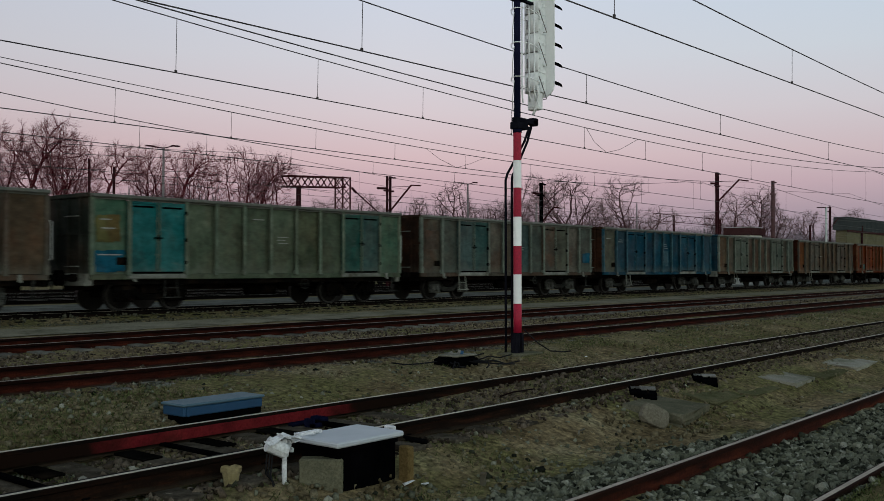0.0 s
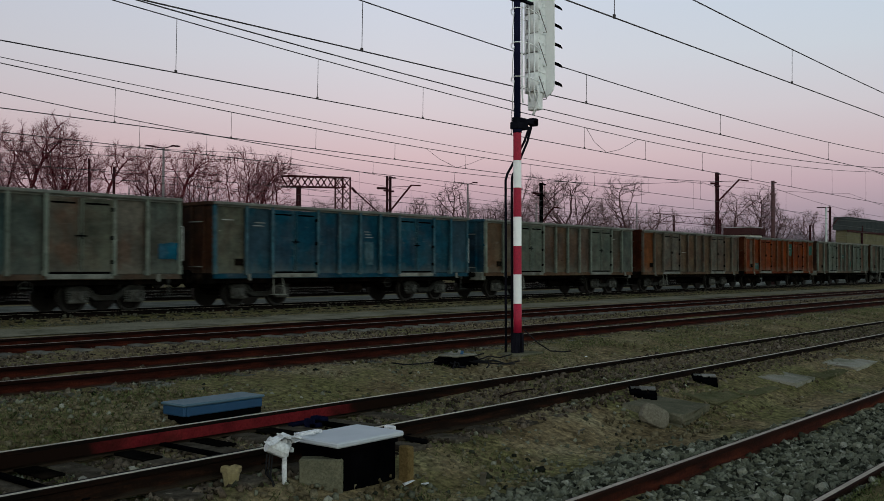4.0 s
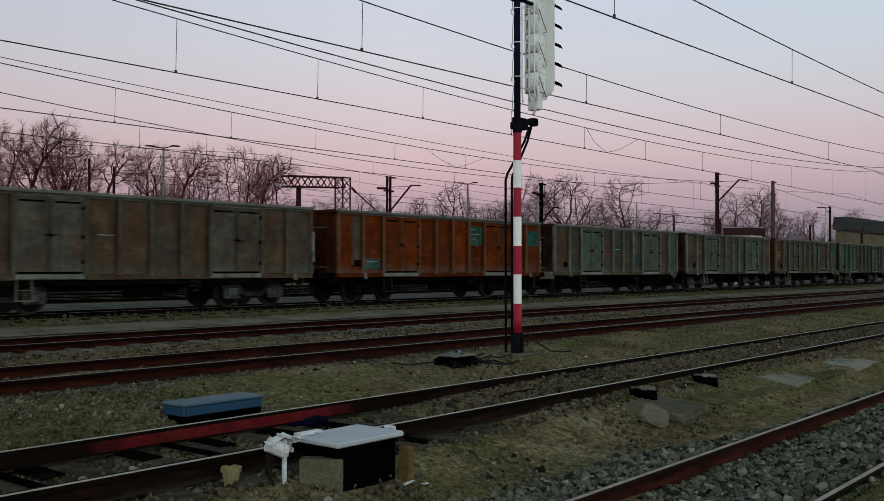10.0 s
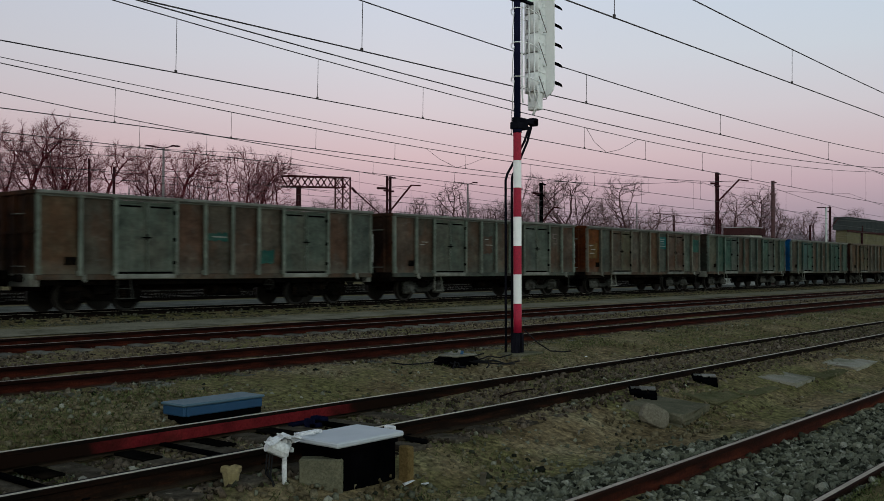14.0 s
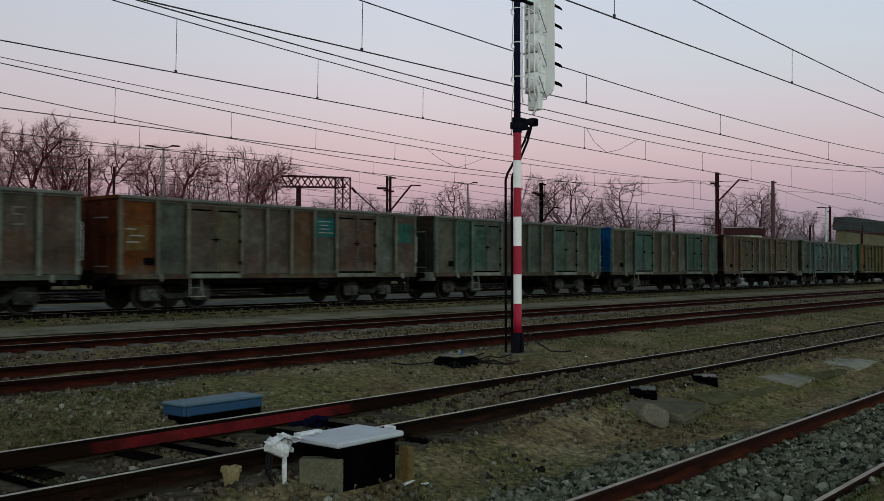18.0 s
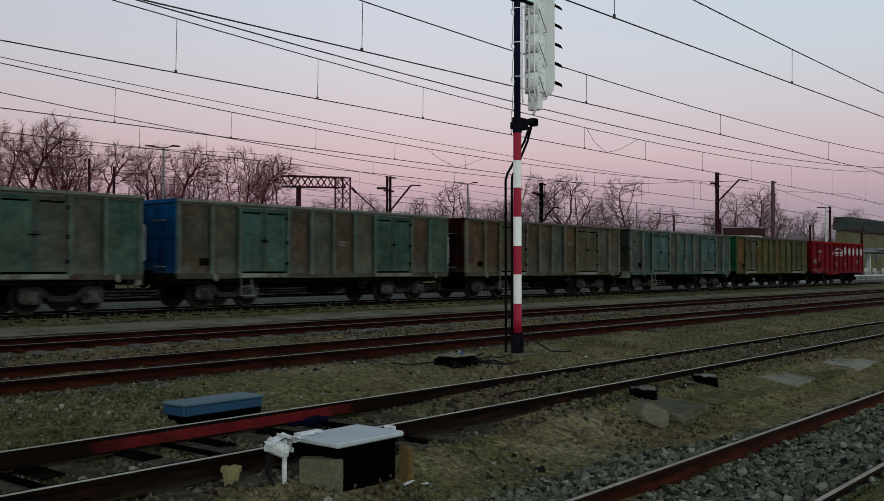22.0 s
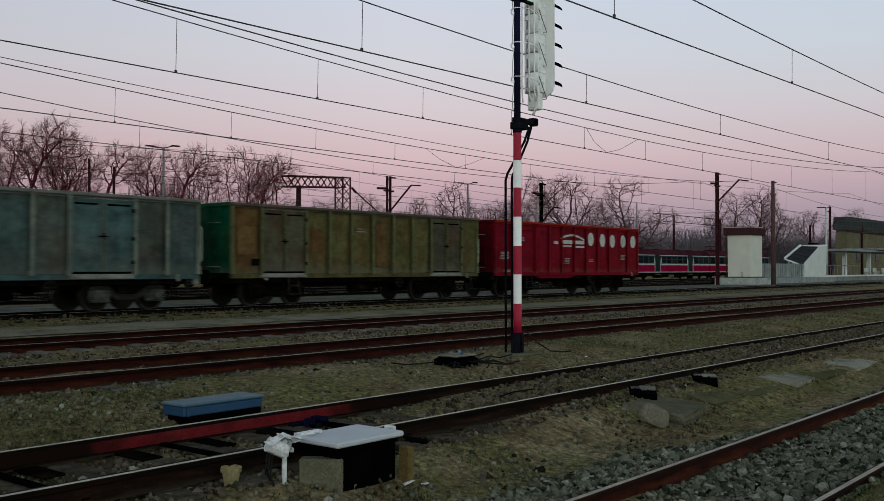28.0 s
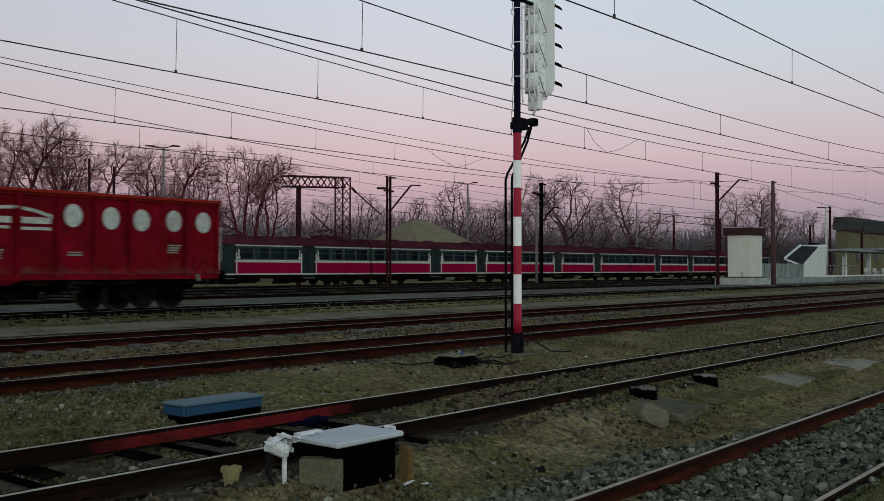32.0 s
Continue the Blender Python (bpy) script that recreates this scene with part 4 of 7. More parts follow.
def bogie_meshes():
    outline = [(-1.22, 0.60), (-1.22, 0.70), (-0.72, 0.73), (-0.56, 0.66), (-0.40, 0.50), (-0.22, 0.46), (0.22, 0.46), (0.40, 0.50), (0.56, 0.66), (0.72, 0.73), (1.22, 0.70), (1.22, 0.60), (0.70, 0.60), (0.52, 0.46), (0.34, 0.33), (-0.34, 0.33), (-0.52, 0.46), (-0.70, 0.60)]
    side = prism(outline, -0.05, 0.05)
    for (xa, za), (xb, zb) in zip(outline[1:10], outline[2:11]):
        beam(side, (xa, -0.03, za + 0.012), (xb, -0.03, zb + 0.012), 0.17, 0.028)
    axlebox = bx(box(-0.17, 0.17, -0.16, 0.06, 0.30, 0.62, 0.04), -0.30, 0.30, -0.12, 0.04, 0.27, 0.36, 0.03)
    rod(axlebox, (0, -0.16, 0.46), (0, -0.23, 0.46), 0.12, 0.10, n=12)
    spring = bmesh.new()
    rings = []
    for k in range(17):
        r = 0.085 if k % 4 in (1, 2) else 0.062
        rings.append([spring.verts.new((r * math.cos(math.pi * i / 5), -0.03 + r * math.sin(math.pi * i / 5), 0.36 + 0.0155 * k)) for i in range(10)])
    for r0, r1 in zip(rings, rings[1:]):
        for i in range(10):
            spring.faces.new((r0[i], r0[(i + 1) % 10], r1[(i + 1) % 10], r1[i]))
    spring.faces.new(rings[0][::-1]), spring.faces.new(rings[-1])
    bolster = bx(box(-0.28, 0.28, -1.0, 1.0, 0.5, 0.76, 0.02), -1.2, 1.2, -0.85, 0.85, 0.56, 0.62)
    brake = bx(bx(box(-0.30, -0.20, -0.86, 0.86, 0.36, 0.48), 0.20, 0.30, -0.86, 0.86, 0.36, 0.48), -0.62, 0.62, -0.66, -0.60, 0.30, 0.36)
    return [bm_mesh(n, b) for n, b in (("side_frame", side), ("axle_box", axlebox), ("spring", spring), ("bolster", bolster), ("brake_gear", brake))]


SIDE_FRAME, AXLE_BOX, SPRING, BOLSTER, BRAKE = bogie_meshes()
LADDER = bm_mesh("step_ladder", bx(bx(rod(rod(bmesh.new(), (-0.2, 0, 0.95), (-0.24, -0.06, 0.38), 0.02, n=6), (0.2, 0, 0.95), (0.24, -0.06, 0.38), 0.02, n=6), -0.28, 0.28, -0.14, 0.02, 0.37, 0.40), -0.22, 0.22, -0.05, 0.0, 0.66, 0.675))
HANDRAIL = bm_mesh("handrail", path(bmesh.new(), [(0, 0, 0), (0.09, -0.02, 0.05), (0.09, -0.02, 1.05), (0, 0, 1.1)], 0.018))


def handwheel_mesh():
    bm = bmesh.new()
    n = 16
    pts = [(0.17 * math.cos(2 * math.pi * i / n), 0, 0.17 * math.sin(2 * math.pi * i / n)) for i in range(n + 1)]
    path(bm, pts, 0.014)
    for i in range(0, n, 4):
        rod(bm, (0, 0, 0), pts[i], 0.009, n=5)
    rod(bm, (0, -0.02, 0), (0, 0.3, 0), 0.025, n=6)
    return bm_mesh("handbrake_wheel", bm)


HANDWHEEL = handwheel_mesh()
TANK = bm_mesh("air_reservoir", rod(rod(bmesh.new(), (-0.6, 0, 0.55), (0.6, 0, 0.55), 0.17, n=14), (0.9, 0.1, 0.66), (1.3, 0.1, 0.66), 0.12, n=10))
BRACKET = bm_mesh("rope_hook", bx(box(-0.05, 0.05, -0.05, 0.0, -0.10, 0.10, 0.01), -0.03, 0.03, -0.10, -0.04, -0.12, -0.06))
PLATE_SMALL = bm_mesh("number_plate", box(-0.17, 0.17, -0.012, 0.0, -0.11, 0.11))
WHEEL_PARTS = []


def bogie(parent, x, gear, side):
    b = new("bogie")
    b.parent = parent
    b.matrix_basis = pose(x, 0, 0)
    for s, turn in ((-1, 0), (1, 180)):
        piece("side_frame", SIDE_FRAME, side, b, pose(0, s * 0.98, 0, 0, 0, turn))
        for dx in (-0.9, 0.9):
            piece("axle_box", AXLE_BOX, gear, b, pose(dx, s * 1.0, 0, 0, 0, turn))
            for sx in (-0.26, 0.26):
                piece("spring", SPRING, gear, b, pose(dx + sx, s * 1.0, 0, 0, 0, turn))
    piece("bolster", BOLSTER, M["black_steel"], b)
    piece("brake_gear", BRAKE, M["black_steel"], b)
    return b


def marks(parent, x, z, rows, w, h=0.045, gap=0.085, y=-SIDE_Y - 0.012, jitter=0.25, name="stencil_marking"):
    """Worn stencilled lines that can no longer be read."""
    bm = bmesh.new()
    for k in range(rows):
        a = x + random.uniform(0, jitter) * w
        bx(bm, a, a + w * random.uniform(1 - jitter * 2, 1), y - 0.004, y + 0.03, z - k * gap - h, z - k * gap)
    return part(name, bm, M["decal"], parent)


def wagon(n, cols, end, post, top, label, gear="grey_steel", red=False):
    w = thing("open_wagon", pose(0, TRACKS["train"][0], TRACKS["train"][1]), label, "goods wagon", group="open wagons of the passing train")
    bays, posts = (BAYS_B, POSTS_B) if n in TYPE_B else (BAYS, POSTS)
    cols = cols.split()
    cols = cols * 12 if len(cols) == 1 else cols
    door_mids = [a + (b - a) for a, b, d in bays if d][::2]
    for s, turn in ((-1, 0), (1, 180)):
        sgn = 1 if s < 0 else -1
        first = True
        for i, (a, b, d) in enumerate(bays):
            c = M[cols[i]]
            at = pose((a + b) / 2, s * SIDE_Y, 1.09, 0, 0, turn)
            if d and not red:
                leaf = piece("door", DOOR, c, w, at)
                wide = (b - a) / 0.925
                leaf.scale = (wide, 1, 1)
                piece("shadow_gap", DOOR_SHADE, M["black"], leaf, pose(0, 0, 0.012))
                piece("top_slot", TOP_SHADE, M["black"], leaf)
                inner = 0.40 if first == (s < 0) else -0.40
                piece("locking_bar", DOOR_BAR, M[post], leaf, pose(inner * 1.05, 0, 0))
                if first:
                    piece("lock_lever", LOCK, M["black"], leaf, pose(0.46 if s < 0 else -0.46, 0, 0))
                first = not first
            else:
                piece("panel", PANELS[round(b - a, 3)], c, w, at)
        for i, x in enumerate(posts):
            corner = i in (0, len(posts) - 1)
            piece("corner_post" if corner else "post", END_POST if corner else POST_FLAT if red else POST, M[post], w, pose(x, s * (SIDE_Y + 0.005), 1.07, 0, 0, turn))
        piece("top_rail", TOP_RAIL, M[top], w, pose(0, s * SIDE_Y, 3.25, 0, 0, turn))
        piece("side_sill", SILL, M["red"] if red else M[cols[5]], w, pose(0, s * SIDE_Y, -0.07, 0, 0, turn))
        if not red:
            for x in door_mids:
                for z in (1.42, 2.1, 2.9):
                    piece("hinge", HINGE, M["black"], w, pose(x + 0.95, s * SIDE_Y, z, 0, 0, turn))
                piece("door_recess", SHADE_BACKING, M["black_steel"], w, pose(x, s * SIDE_Y, 1.09, 0, 0, turn))
                piece("door_sill", DOOR_SILL, M["sill_dust"], w, pose(x, s * SIDE_Y, 0.93, 0, 0, turn))
        for x in (-5.05, 5.6):
            piece("rope_hook", BRACKET, M["sill_dust"], w, pose(x, s * (SIDE_Y + 0.06), 0.98, 0, 0, turn))
        piece("rear_step", REAR_STEP, M["frame_dust"], w, pose(6.0 * sgn, s * (SIDE_Y - 0.02), 0, 0, 0, turn))
        piece("step_ladder", LADDER, M["sill_dust"] if gear == "grey_steel" else M["frame_dust"], w, pose(-3.76 * sgn, s * (SIDE_Y - 0.02), 0, 0, 0, turn))
        piece("handrail", HANDRAIL, M["red_decal"], w, pose(6.42 * sgn, s * (SIDE_Y - 0.02), 1.45, 0, 0, turn))
        piece("handbrake_wheel", HANDWHEEL, M["frame_dust"], w, pose(1.65 * sgn, s * (SIDE_Y - 0.06), 0.72, 0, 0, turn))
    for x, turn in ((-6.38, 0), (6.38, 180)):
        piece("end_wall", END, M[end if x < 0 else cols[11]], w, pose(x, 0, 1.05, 0, 0, turn))
        for y, z in ((-0.62, 2.72), (-0.62, 1.3)):
            piece("end_handrail", END_RAIL, M["sill_dust"], w, pose(x, y if x < 0 else -y, z, 0, 0, turn))
        piece("headstock", HEADSTOCK, M["sill_dust"] if n % 3 == 0 else M["black_steel"], w, pose(x, 0, 0))
        for y in (-0.875, 0.875):
            piece("buffer", BUFFER, M["black_steel"], w, pose(x, y, 1.06 - 0.08, 0, 0, turn))
        piece("coupling", HOOK, M["black_steel"], w, pose(x, 0, 0.96, 0, 0, turn))
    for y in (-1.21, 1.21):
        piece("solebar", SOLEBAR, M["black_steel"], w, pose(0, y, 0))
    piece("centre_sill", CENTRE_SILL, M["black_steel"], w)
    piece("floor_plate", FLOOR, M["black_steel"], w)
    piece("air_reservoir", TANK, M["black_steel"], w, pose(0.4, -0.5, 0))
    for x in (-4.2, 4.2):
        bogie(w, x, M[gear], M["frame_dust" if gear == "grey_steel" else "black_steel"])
        for dx in (-0.9, 0.9):
            ws = piece("wheelset", AXLE, M["wheel"], w, pose(x + dx, 0, 0.46))
            for y, turn in ((-0.75, 0), (0.75, 180)):
                piece("wheel", DISC, M["wheel"], ws, pose(0, y, 0, 0, 0, turn))
                piece("tyre", TYRE, M["tread"], ws, pose(0, y, 0, 0, 0, turn))
            WHEEL_PARTS.append((ws, x + dx))
    random.seed(100 + n)
    if not red:
        piece("number_plate", PLATE_SMALL, M["black_steel"], w, pose(-5.45, -SIDE_Y - 0.05, 1.45))
        marks(w, -6.2, 2.45, 2 + n % 2, 0.6, h=0.03, gap=0.075)
    return w


#        twelve bays from the front, end, posts, top rail, label
WAGONS = {
    16: ("brown grey_brown grey_brown brown brown umber brown grey_brown grey_brown brown grey_brown warm_brown", "near_black_end", "grey_brown", "rail_grey", "brown weathered steel open goods wagon on the yard track"),
    15: ("fresh_green sea_blue sea_blue dull_green dull_green dull_green dull_green olive_green dull_green turquoise teal fresh_green", "moss_dark", "post_green", "rail_grey", "dull green open goods wagon with turquoise doors"),
    14: ("umber slate slate_blue teal grey_brown umber slate_blue slate umber moss grey_brown slate", "umber_dark", "post_grey", "rail_grey", "grey-green open goods wagon with teal doors and a small blue patch"),
    13: ("moss blue blue blue blue blue blue blue blue blue blue blue", "umber_dark", "blue_post", "rail_grey", "faded blue open goods wagon streaked with dust"),
    12: ("warm_brown umber grey_green grey_green maroon_brown warm_brown umber maroon_brown grey_green grey_green umber slate", "blue", "post_grey", "rail_grey", "grey-brown open goods wagon with grey-green doors and a blue end"),
    11: ("rust warm_brown grey_brown grey_brown warm_brown warm_brown umber warm_brown grey_brown grey_brown warm_brown umber", "rust_shade_dark", "grey_brown", "rail_grey", "rust-stained brown open goods wagon with grey-green doors"),
    10: ("orange orange rust_red orange orange rust_red orange rust_red orange rust_red orange rust_red", "rust_shade_dark", "orange_post", "rail_grey", "red-orange rusted open goods wagon with turquoise patches"),
    9: ("warm_brown umber grey_green grey_green maroon_brown umber maroon_brown umber grey_green grey_green maroon_brown slate", "umber_dark", "post_grey", "rail_grey", "grey-green open goods wagon with dark brown stained panels"),
    8: ("maroon_brown umber grey_green grey_green umber slate umber moss slate grey_green umber maroon_brown", "umber_dark", "post_grey", "rail_grey", "grey-green open goods wagon with a chalked figure"),
    7: ("rust slate umber dirty_olive grey_brown umber warm_brown slate maroon_brown maroon_brown grey_green umber", "rust_shade_dark", "post_brown", "rail_grey", "brown-grey open goods wagon with turquoise patches on its rear half"),
    6: ("moss dark_green dark_green slate umber umber slate umber dark_green slate moss dark_green", "moss_dark", "post_teal", "rail_grey", "dark grey-green open goods wagon"),
    5: ("umber moss teal dark_green umber moss umber moss dark_green dark_green umber dark_green", "deep_blue", "post_teal", "rail_grey", "grey-green open goods wagon with a bright blue end"),
    4: ("warm_brown warm_brown dirty_olive dirty_olive umber grey_brown slate warm_brown dirty_olive dirty_olive moss umber", "maroon_shade_dark", "post_brown", "brown", "dark brown open goods wagon with a red-brown end"),
    3: ("slate slate_blue blue_grey blue_grey slate blue_grey slate_blue slate blue_grey blue_grey slate slate_blue", "moss_dark", "post_grey", "rail_grey", "blue-grey open goods wagon with teal-grey doors"),
    2: ("olive_rust dirty_olive dirty_olive olive olive olive olive olive olive dirty_olive dirty_olive olive", "green", "olive_post", "brown", "olive-yellow open goods wagon with a green end"),
    1: ("red", "red_end_shade", "red", "bright_red", "bright red open goods wagon with white oval markings"),
}
TRAIN = {}
for num, row in WAGONS.items():
    TRAIN[num] = wagon(num, *row, gear="black_steel" if num in (1, 2, 9, 10, 15) else "grey_steel", red=num == 1)


def patch(parent, x0, x1, z0, z1, mat, name="painted_patch", lift=0.055):
    return part(name, box(x0, x1, -SIDE_Y - lift, -SIDE_Y - lift + 0.02, z0, z1), M[mat], parent)


def stain(parent, x0, x1, z0, z1, mat, seed, name="painted_patch"):
    """A patch of other paint with a worn, uneven edge."""
    rng = random.Random(seed)
    pts = []
    for (ax, az), (cx, cz) in zip(((x0, z0), (x1, z0), (x1, z1), (x0, z1)), ((x1, z0), (x1, z1), (x0, z1), (x0, z0))):
        for k in range(7):
            f = k / 7
            pts.append((ax + (cx - ax) * f + rng.uniform(-0.035, 0.035), az + (cz - az) * f + rng.uniform(-0.04, 0.04)))
    return part(name, prism(pts, -SIDE_Y - 0.047, -SIDE_Y - 0.02), M[mat], parent)


# worn repainted patches: wagon, bay, lower and upper edge, inset at both ends, paint, lines of marking on it
PATCHES = [(10, 7, 2.2, 3.0, 0.06, 0.06, "turquoise", 3), (10, 11, 2.25, 2.95, 0.08, 0.15, "turquoise", 0), (10, 1, 1.22, 1.62, 0.1, 0.08, "teal", 1), (10, 0, 1.4, 3.1, 0.7, 0.08, "grey_brown", 0),
           (7, 7, 2.35, 3.0, 0.12, 0.02, "sea_blue", 4), (7, 11, 2.2, 2.95, 0.12, 0.1, "turquoise", 0), (7, 0, 1.75, 2.5, 0.1, 0.25, "olive_rust", 3), (14, 11, 1.5, 2.0, 0.42, 0.1, "bright_blue", 0), (14, 0, 2.0, 2.75, 0.25, 0.15, "maroon_brown", 0),
           (15, 0, 1.15, 1.75, 0.06, 0.1, "bright_blue", 1), (15, 0, 2.0, 2.75, 0.15, 0.25, "olive", 2), (9, 5, 2.12, 2.35, 0.1, 0.15, "turquoise", 1), (9, 7, 1.4, 1.85, 0.15, 0.35, "turquoise", 0), (8, 5, 1.9, 2.6, 0.2, 0.2, "maroon_brown", 2),
           (13, 6, 1.4, 2.2, 0.3, 0.3, "blue_post", 0), (13, 2, 1.3, 2.0, 0.2, 0.2, "blue_post", 0), (2, 0, 1.7, 2.6, 0.2, 0.2, "olive_rust", 0), (2, 3, 1.8, 2.6, 0.3, 0.25, "olive_rust", 0), (2, 6, 1.3, 2.9, 0.2, 0.3, "olive_rust", 0), (4, 0, 1.5, 2.6, 0.05, 0.7, "maroon_brown", 0), (12, 5, 1.6, 2.9, 0.35, 0.3, "maroon_brown", 0)]
random.seed(31)
for num, bay, z0, z1, in0, in1, mat, rows in PATCHES:
    a, b, d = (BAYS_B if num in TYPE_B else BAYS)[bay]
    stain(TRAIN[num], a + in0, b - in1, z0, z1, mat, num * 20 + bay)
    if rows:
        marks(TRAIN[num], a + in0 + 0.08, z1 - 0.1, rows, (b - a - in0 - in1) * 0.75, h=0.035, gap=(z1 - z0) / (rows + 1), y=-SIDE_Y - 0.047)
# faded chalk and stencil marks along the sides
for num, bay, z, rows, wid in ((13, 0, 2.8, 1, 0.5), (13, 1, 2.75, 2, 0.5), (14, 6, 2.2, 2, 0.4), (13, 6, 2.6, 3, 0.4), (11, 4, 2.2, 1, 0.5), (8, 1, 2.3, 2, 0.4), (5, 6, 2.2, 2, 0.5), (4, 7, 2.5, 2, 0.6), (3, 0, 2.4, 3, 0.3), (3, 4, 2.3, 2, 0.4), (2, 5, 2.7, 2, 0.5), (2, 6, 2.6, 2, 0.5), (15, 5, 2.85, 1, 0.6), (15, 6, 2.3, 3, 0.5), (12, 10, 2.75, 1, 0.4)):
    a, b, d = (BAYS_B if num in TYPE_B else BAYS)[bay]
    marks(TRAIN[num], a + 0.3, z, rows, wid, h=0.03, gap=0.1, y=-SIDE_Y - 0.036, name="faded_marking").data.materials[0] = M["decal_dim"]


def oval(parent, x, z, rx, rz):
    bm = bmesh.new()
    n = 20
    ring = [[bm.verts.new((x + rx * math.cos(2 * math.pi * i / n), y, z + rz * math.sin(2 * math.pi * i / n))) for i in range(n)] for y in (-SIDE_Y - 0.062, -SIDE_Y - 0.045)]
    bm.faces.new(ring[0])
    for i in range(n):
        bm.faces.new((ring[0][(i + 1) % n], ring[0][i], ring[1][i], ring[1][(i + 1) % n]))
    return part("oval_marking", bm, M["red_decal"], parent, "white oval painted on the red side")


def arch(parent, x0, x1, z0, rise, wid):
    n = 8
    pts = [(x0 + (x1 - x0) * i / n, z0 + rise * (1 - (2 * i / n * 0.5 + 0.0 - 1) ** 2)) for i in range(n + 1)]
    outline = pts + [(x, z - wid) for x, z in pts[::-1]]
    return part("arched_marking", prism(outline, -SIDE_Y - 0.062, -SIDE_Y - 0.045), M["red_decal"], parent)


RED = TRAIN[1]
C = 19.07
for x, z in ((20.59, 2.69), (21.74, 2.66), (22.72, 2.64), (23.82, 2.66), (24.88, 2.65)):
    oval(RED, x - C, z, 0.26, 0.32)
arch(RED, 17.9 - C, 18.9 - C, 2.72, 0.17, 0.09)
part("arched_marking", prism([(18.97 - C, 2.90), (19.5 - C, 2.82), (19.98 - C, 2.68), (19.98 - C, 2.59), (19.5 - C, 2.73), (18.97 - C, 2.82)], -SIDE_Y - 0.062, -SIDE_Y - 0.045), M["red_decal"], RED)
for x0, x1, z0, z1 in ((17.95, 18.85, 2.43, 2.60), (17.95, 18.8, 2.28, 2.36), (19.05, 19.95, 2.43, 2.60), (19.1, 19.95, 2.26, 2.34), (17.3, 17.6, 2.4, 2.53)):
    patch(RED, x0 - C, x1 - C, z0, z1, "red_decal", "bar_marking", 0.062)
random.seed(5)
for x, z, rows, w in ((13.95, 2.66, 3, 0.85), (13.88, 2.38, 7, 0.4), (13.02, 1.98, 5, 0.7), (18.2, 1.74, 4, 0.42), (23.6, 1.95, 4, 0.45), (20.45, 1.7, 2, 0.42), (13.3, 1.2, 2, 0.5)):
    marks(RED, x - C, z, rows, w, h=0.04, gap=0.07, jitter=0.12, y=-SIDE_Y - 0.056).data.materials[0] = M["decal_dim"]
part("tool_hatch", box(-4.86, -4.42, -SIDE_Y - 0.05, -SIDE_Y - 0.02, 1.38, 1.76, 0.01), M["near_black_end"], RED, "dark square hatch")
for x in (-5.0, -3.45):
    part("door_rim", box(x - 0.03, x + 0.03, -SIDE_Y - 0.075, -SIDE_Y, 1.15, 3.1), M["red"], RED)
part("door_rim", box(-5.0, -3.45, -SIDE_Y - 0.075, -SIDE_Y, 2.98, 3.05), M["red"], RED)
for s in (-1, 1):
    part("belly_sill", prism([(-3.4, 0.94), (-2.9, 0.80), (-0.3, 0.80), (0.2, 0.94)], s * 1.42 - 0.02, s * 1.42 + 0.02), M["red"], RED)
part("chalk_figure", bx(bx(bx(bx(box(4.5, 4.85, -1.50, -1.49, 2.83, 2.87), 4.5, 4.54, -1.50, -1.49, 2.66, 2.83), 4.54, 4.8, -1.50, -1.49, 2.64, 2.68), 4.8, 4.84, -1.50, -1.49, 2.42, 2.64), 4.5, 4.8, -1.50, -1.49, 2.38, 2.42), M["decal_dim"], TRAIN[8])


# ---- colour light signal ----
sig = thing("light_signal", pose(13.24, 9.3, 0.36), "light signal with white back on red and white banded mast", "railway signal")
part("base_plate", box(-0.3, 0.45, -0.22, 0.22, -0.06, 0.035, 0.01), M["slab"], sig)
part("foot", bx(bx(rod(bmesh.new(), (0, 0, 0.02), (0, 0, 0.38), 0.045, n=12), -0.11, -0.055, -0.05, 0.05, 0.02, 0.36), 0.055, 0.11, -0.05, 0.05, 0.02, 0.36), M["mast_black"], sig)
edges = [0.37, 0.86, 1.35, 1.83, 2.32, 2.81, 3.27, 3.76]
for i, (a, b) in enumerate(zip(edges, edges[1:])):
    part("mast_band", rod(bmesh.new(), (0, 0, a), (0, 0, b), 0.069, n=20, caps=i == 0), M["mast_red" if i % 2 == 0 else "mast_white"], sig)
part("upper_mast", rod(rod(bmesh.new(), (0, 0, 3.76), (0, 0, 6.9), 0.056, n=18), (0, 0, 3.74), (0, 0, 3.9), 0.078, n=18), M["mast_navy"], sig)
part("bracket", bx(bx(box(-0.08, 0.52, -0.06, 0.06, 3.92, 4.0, 0.01), -0.09, 0.2, -0.09, 0.09, 3.80, 3.92, 0.01), 0.40, 0.56, -0.06, 0.06, 3.91, 4.04, 0.015), M["mast_black"], sig)
for pts in ([(0.36, 0.0, 3.88), (0.24, 0.02, 3.62), (0.0, 0.12, 3.18), (-0.06, 0.16, 3.06), (-0.06, 0.2, 2.95), (-0.06, 0.2, -0.02)], [(0.42, 0.0, 3.9), (0.30, 0.0, 3.62), (0.06, 0.06, 3.16), (0.0, 0.10, 3.02), (0.0, 0.115, 2.9), (0.0, 0.115, 0.0)]):
    part("conduit", path(bmesh.new(), pts, 0.021, 8), M["mast_black"], sig)
part("upper_clamp", bx(box(-0.1, 0.14, -0.09, 0.09, 5.98, 6.05, 0.01), -0.08, 0.5, -0.03, 0.03, 6.0, 6.04), M["mast_black"], sig)
board = []
for i in range(9):
    a = math.pi + math.pi * i / 8
    board.append((0.25 * math.cos(a), 4.55 + 0.22 * math.sin(a)))
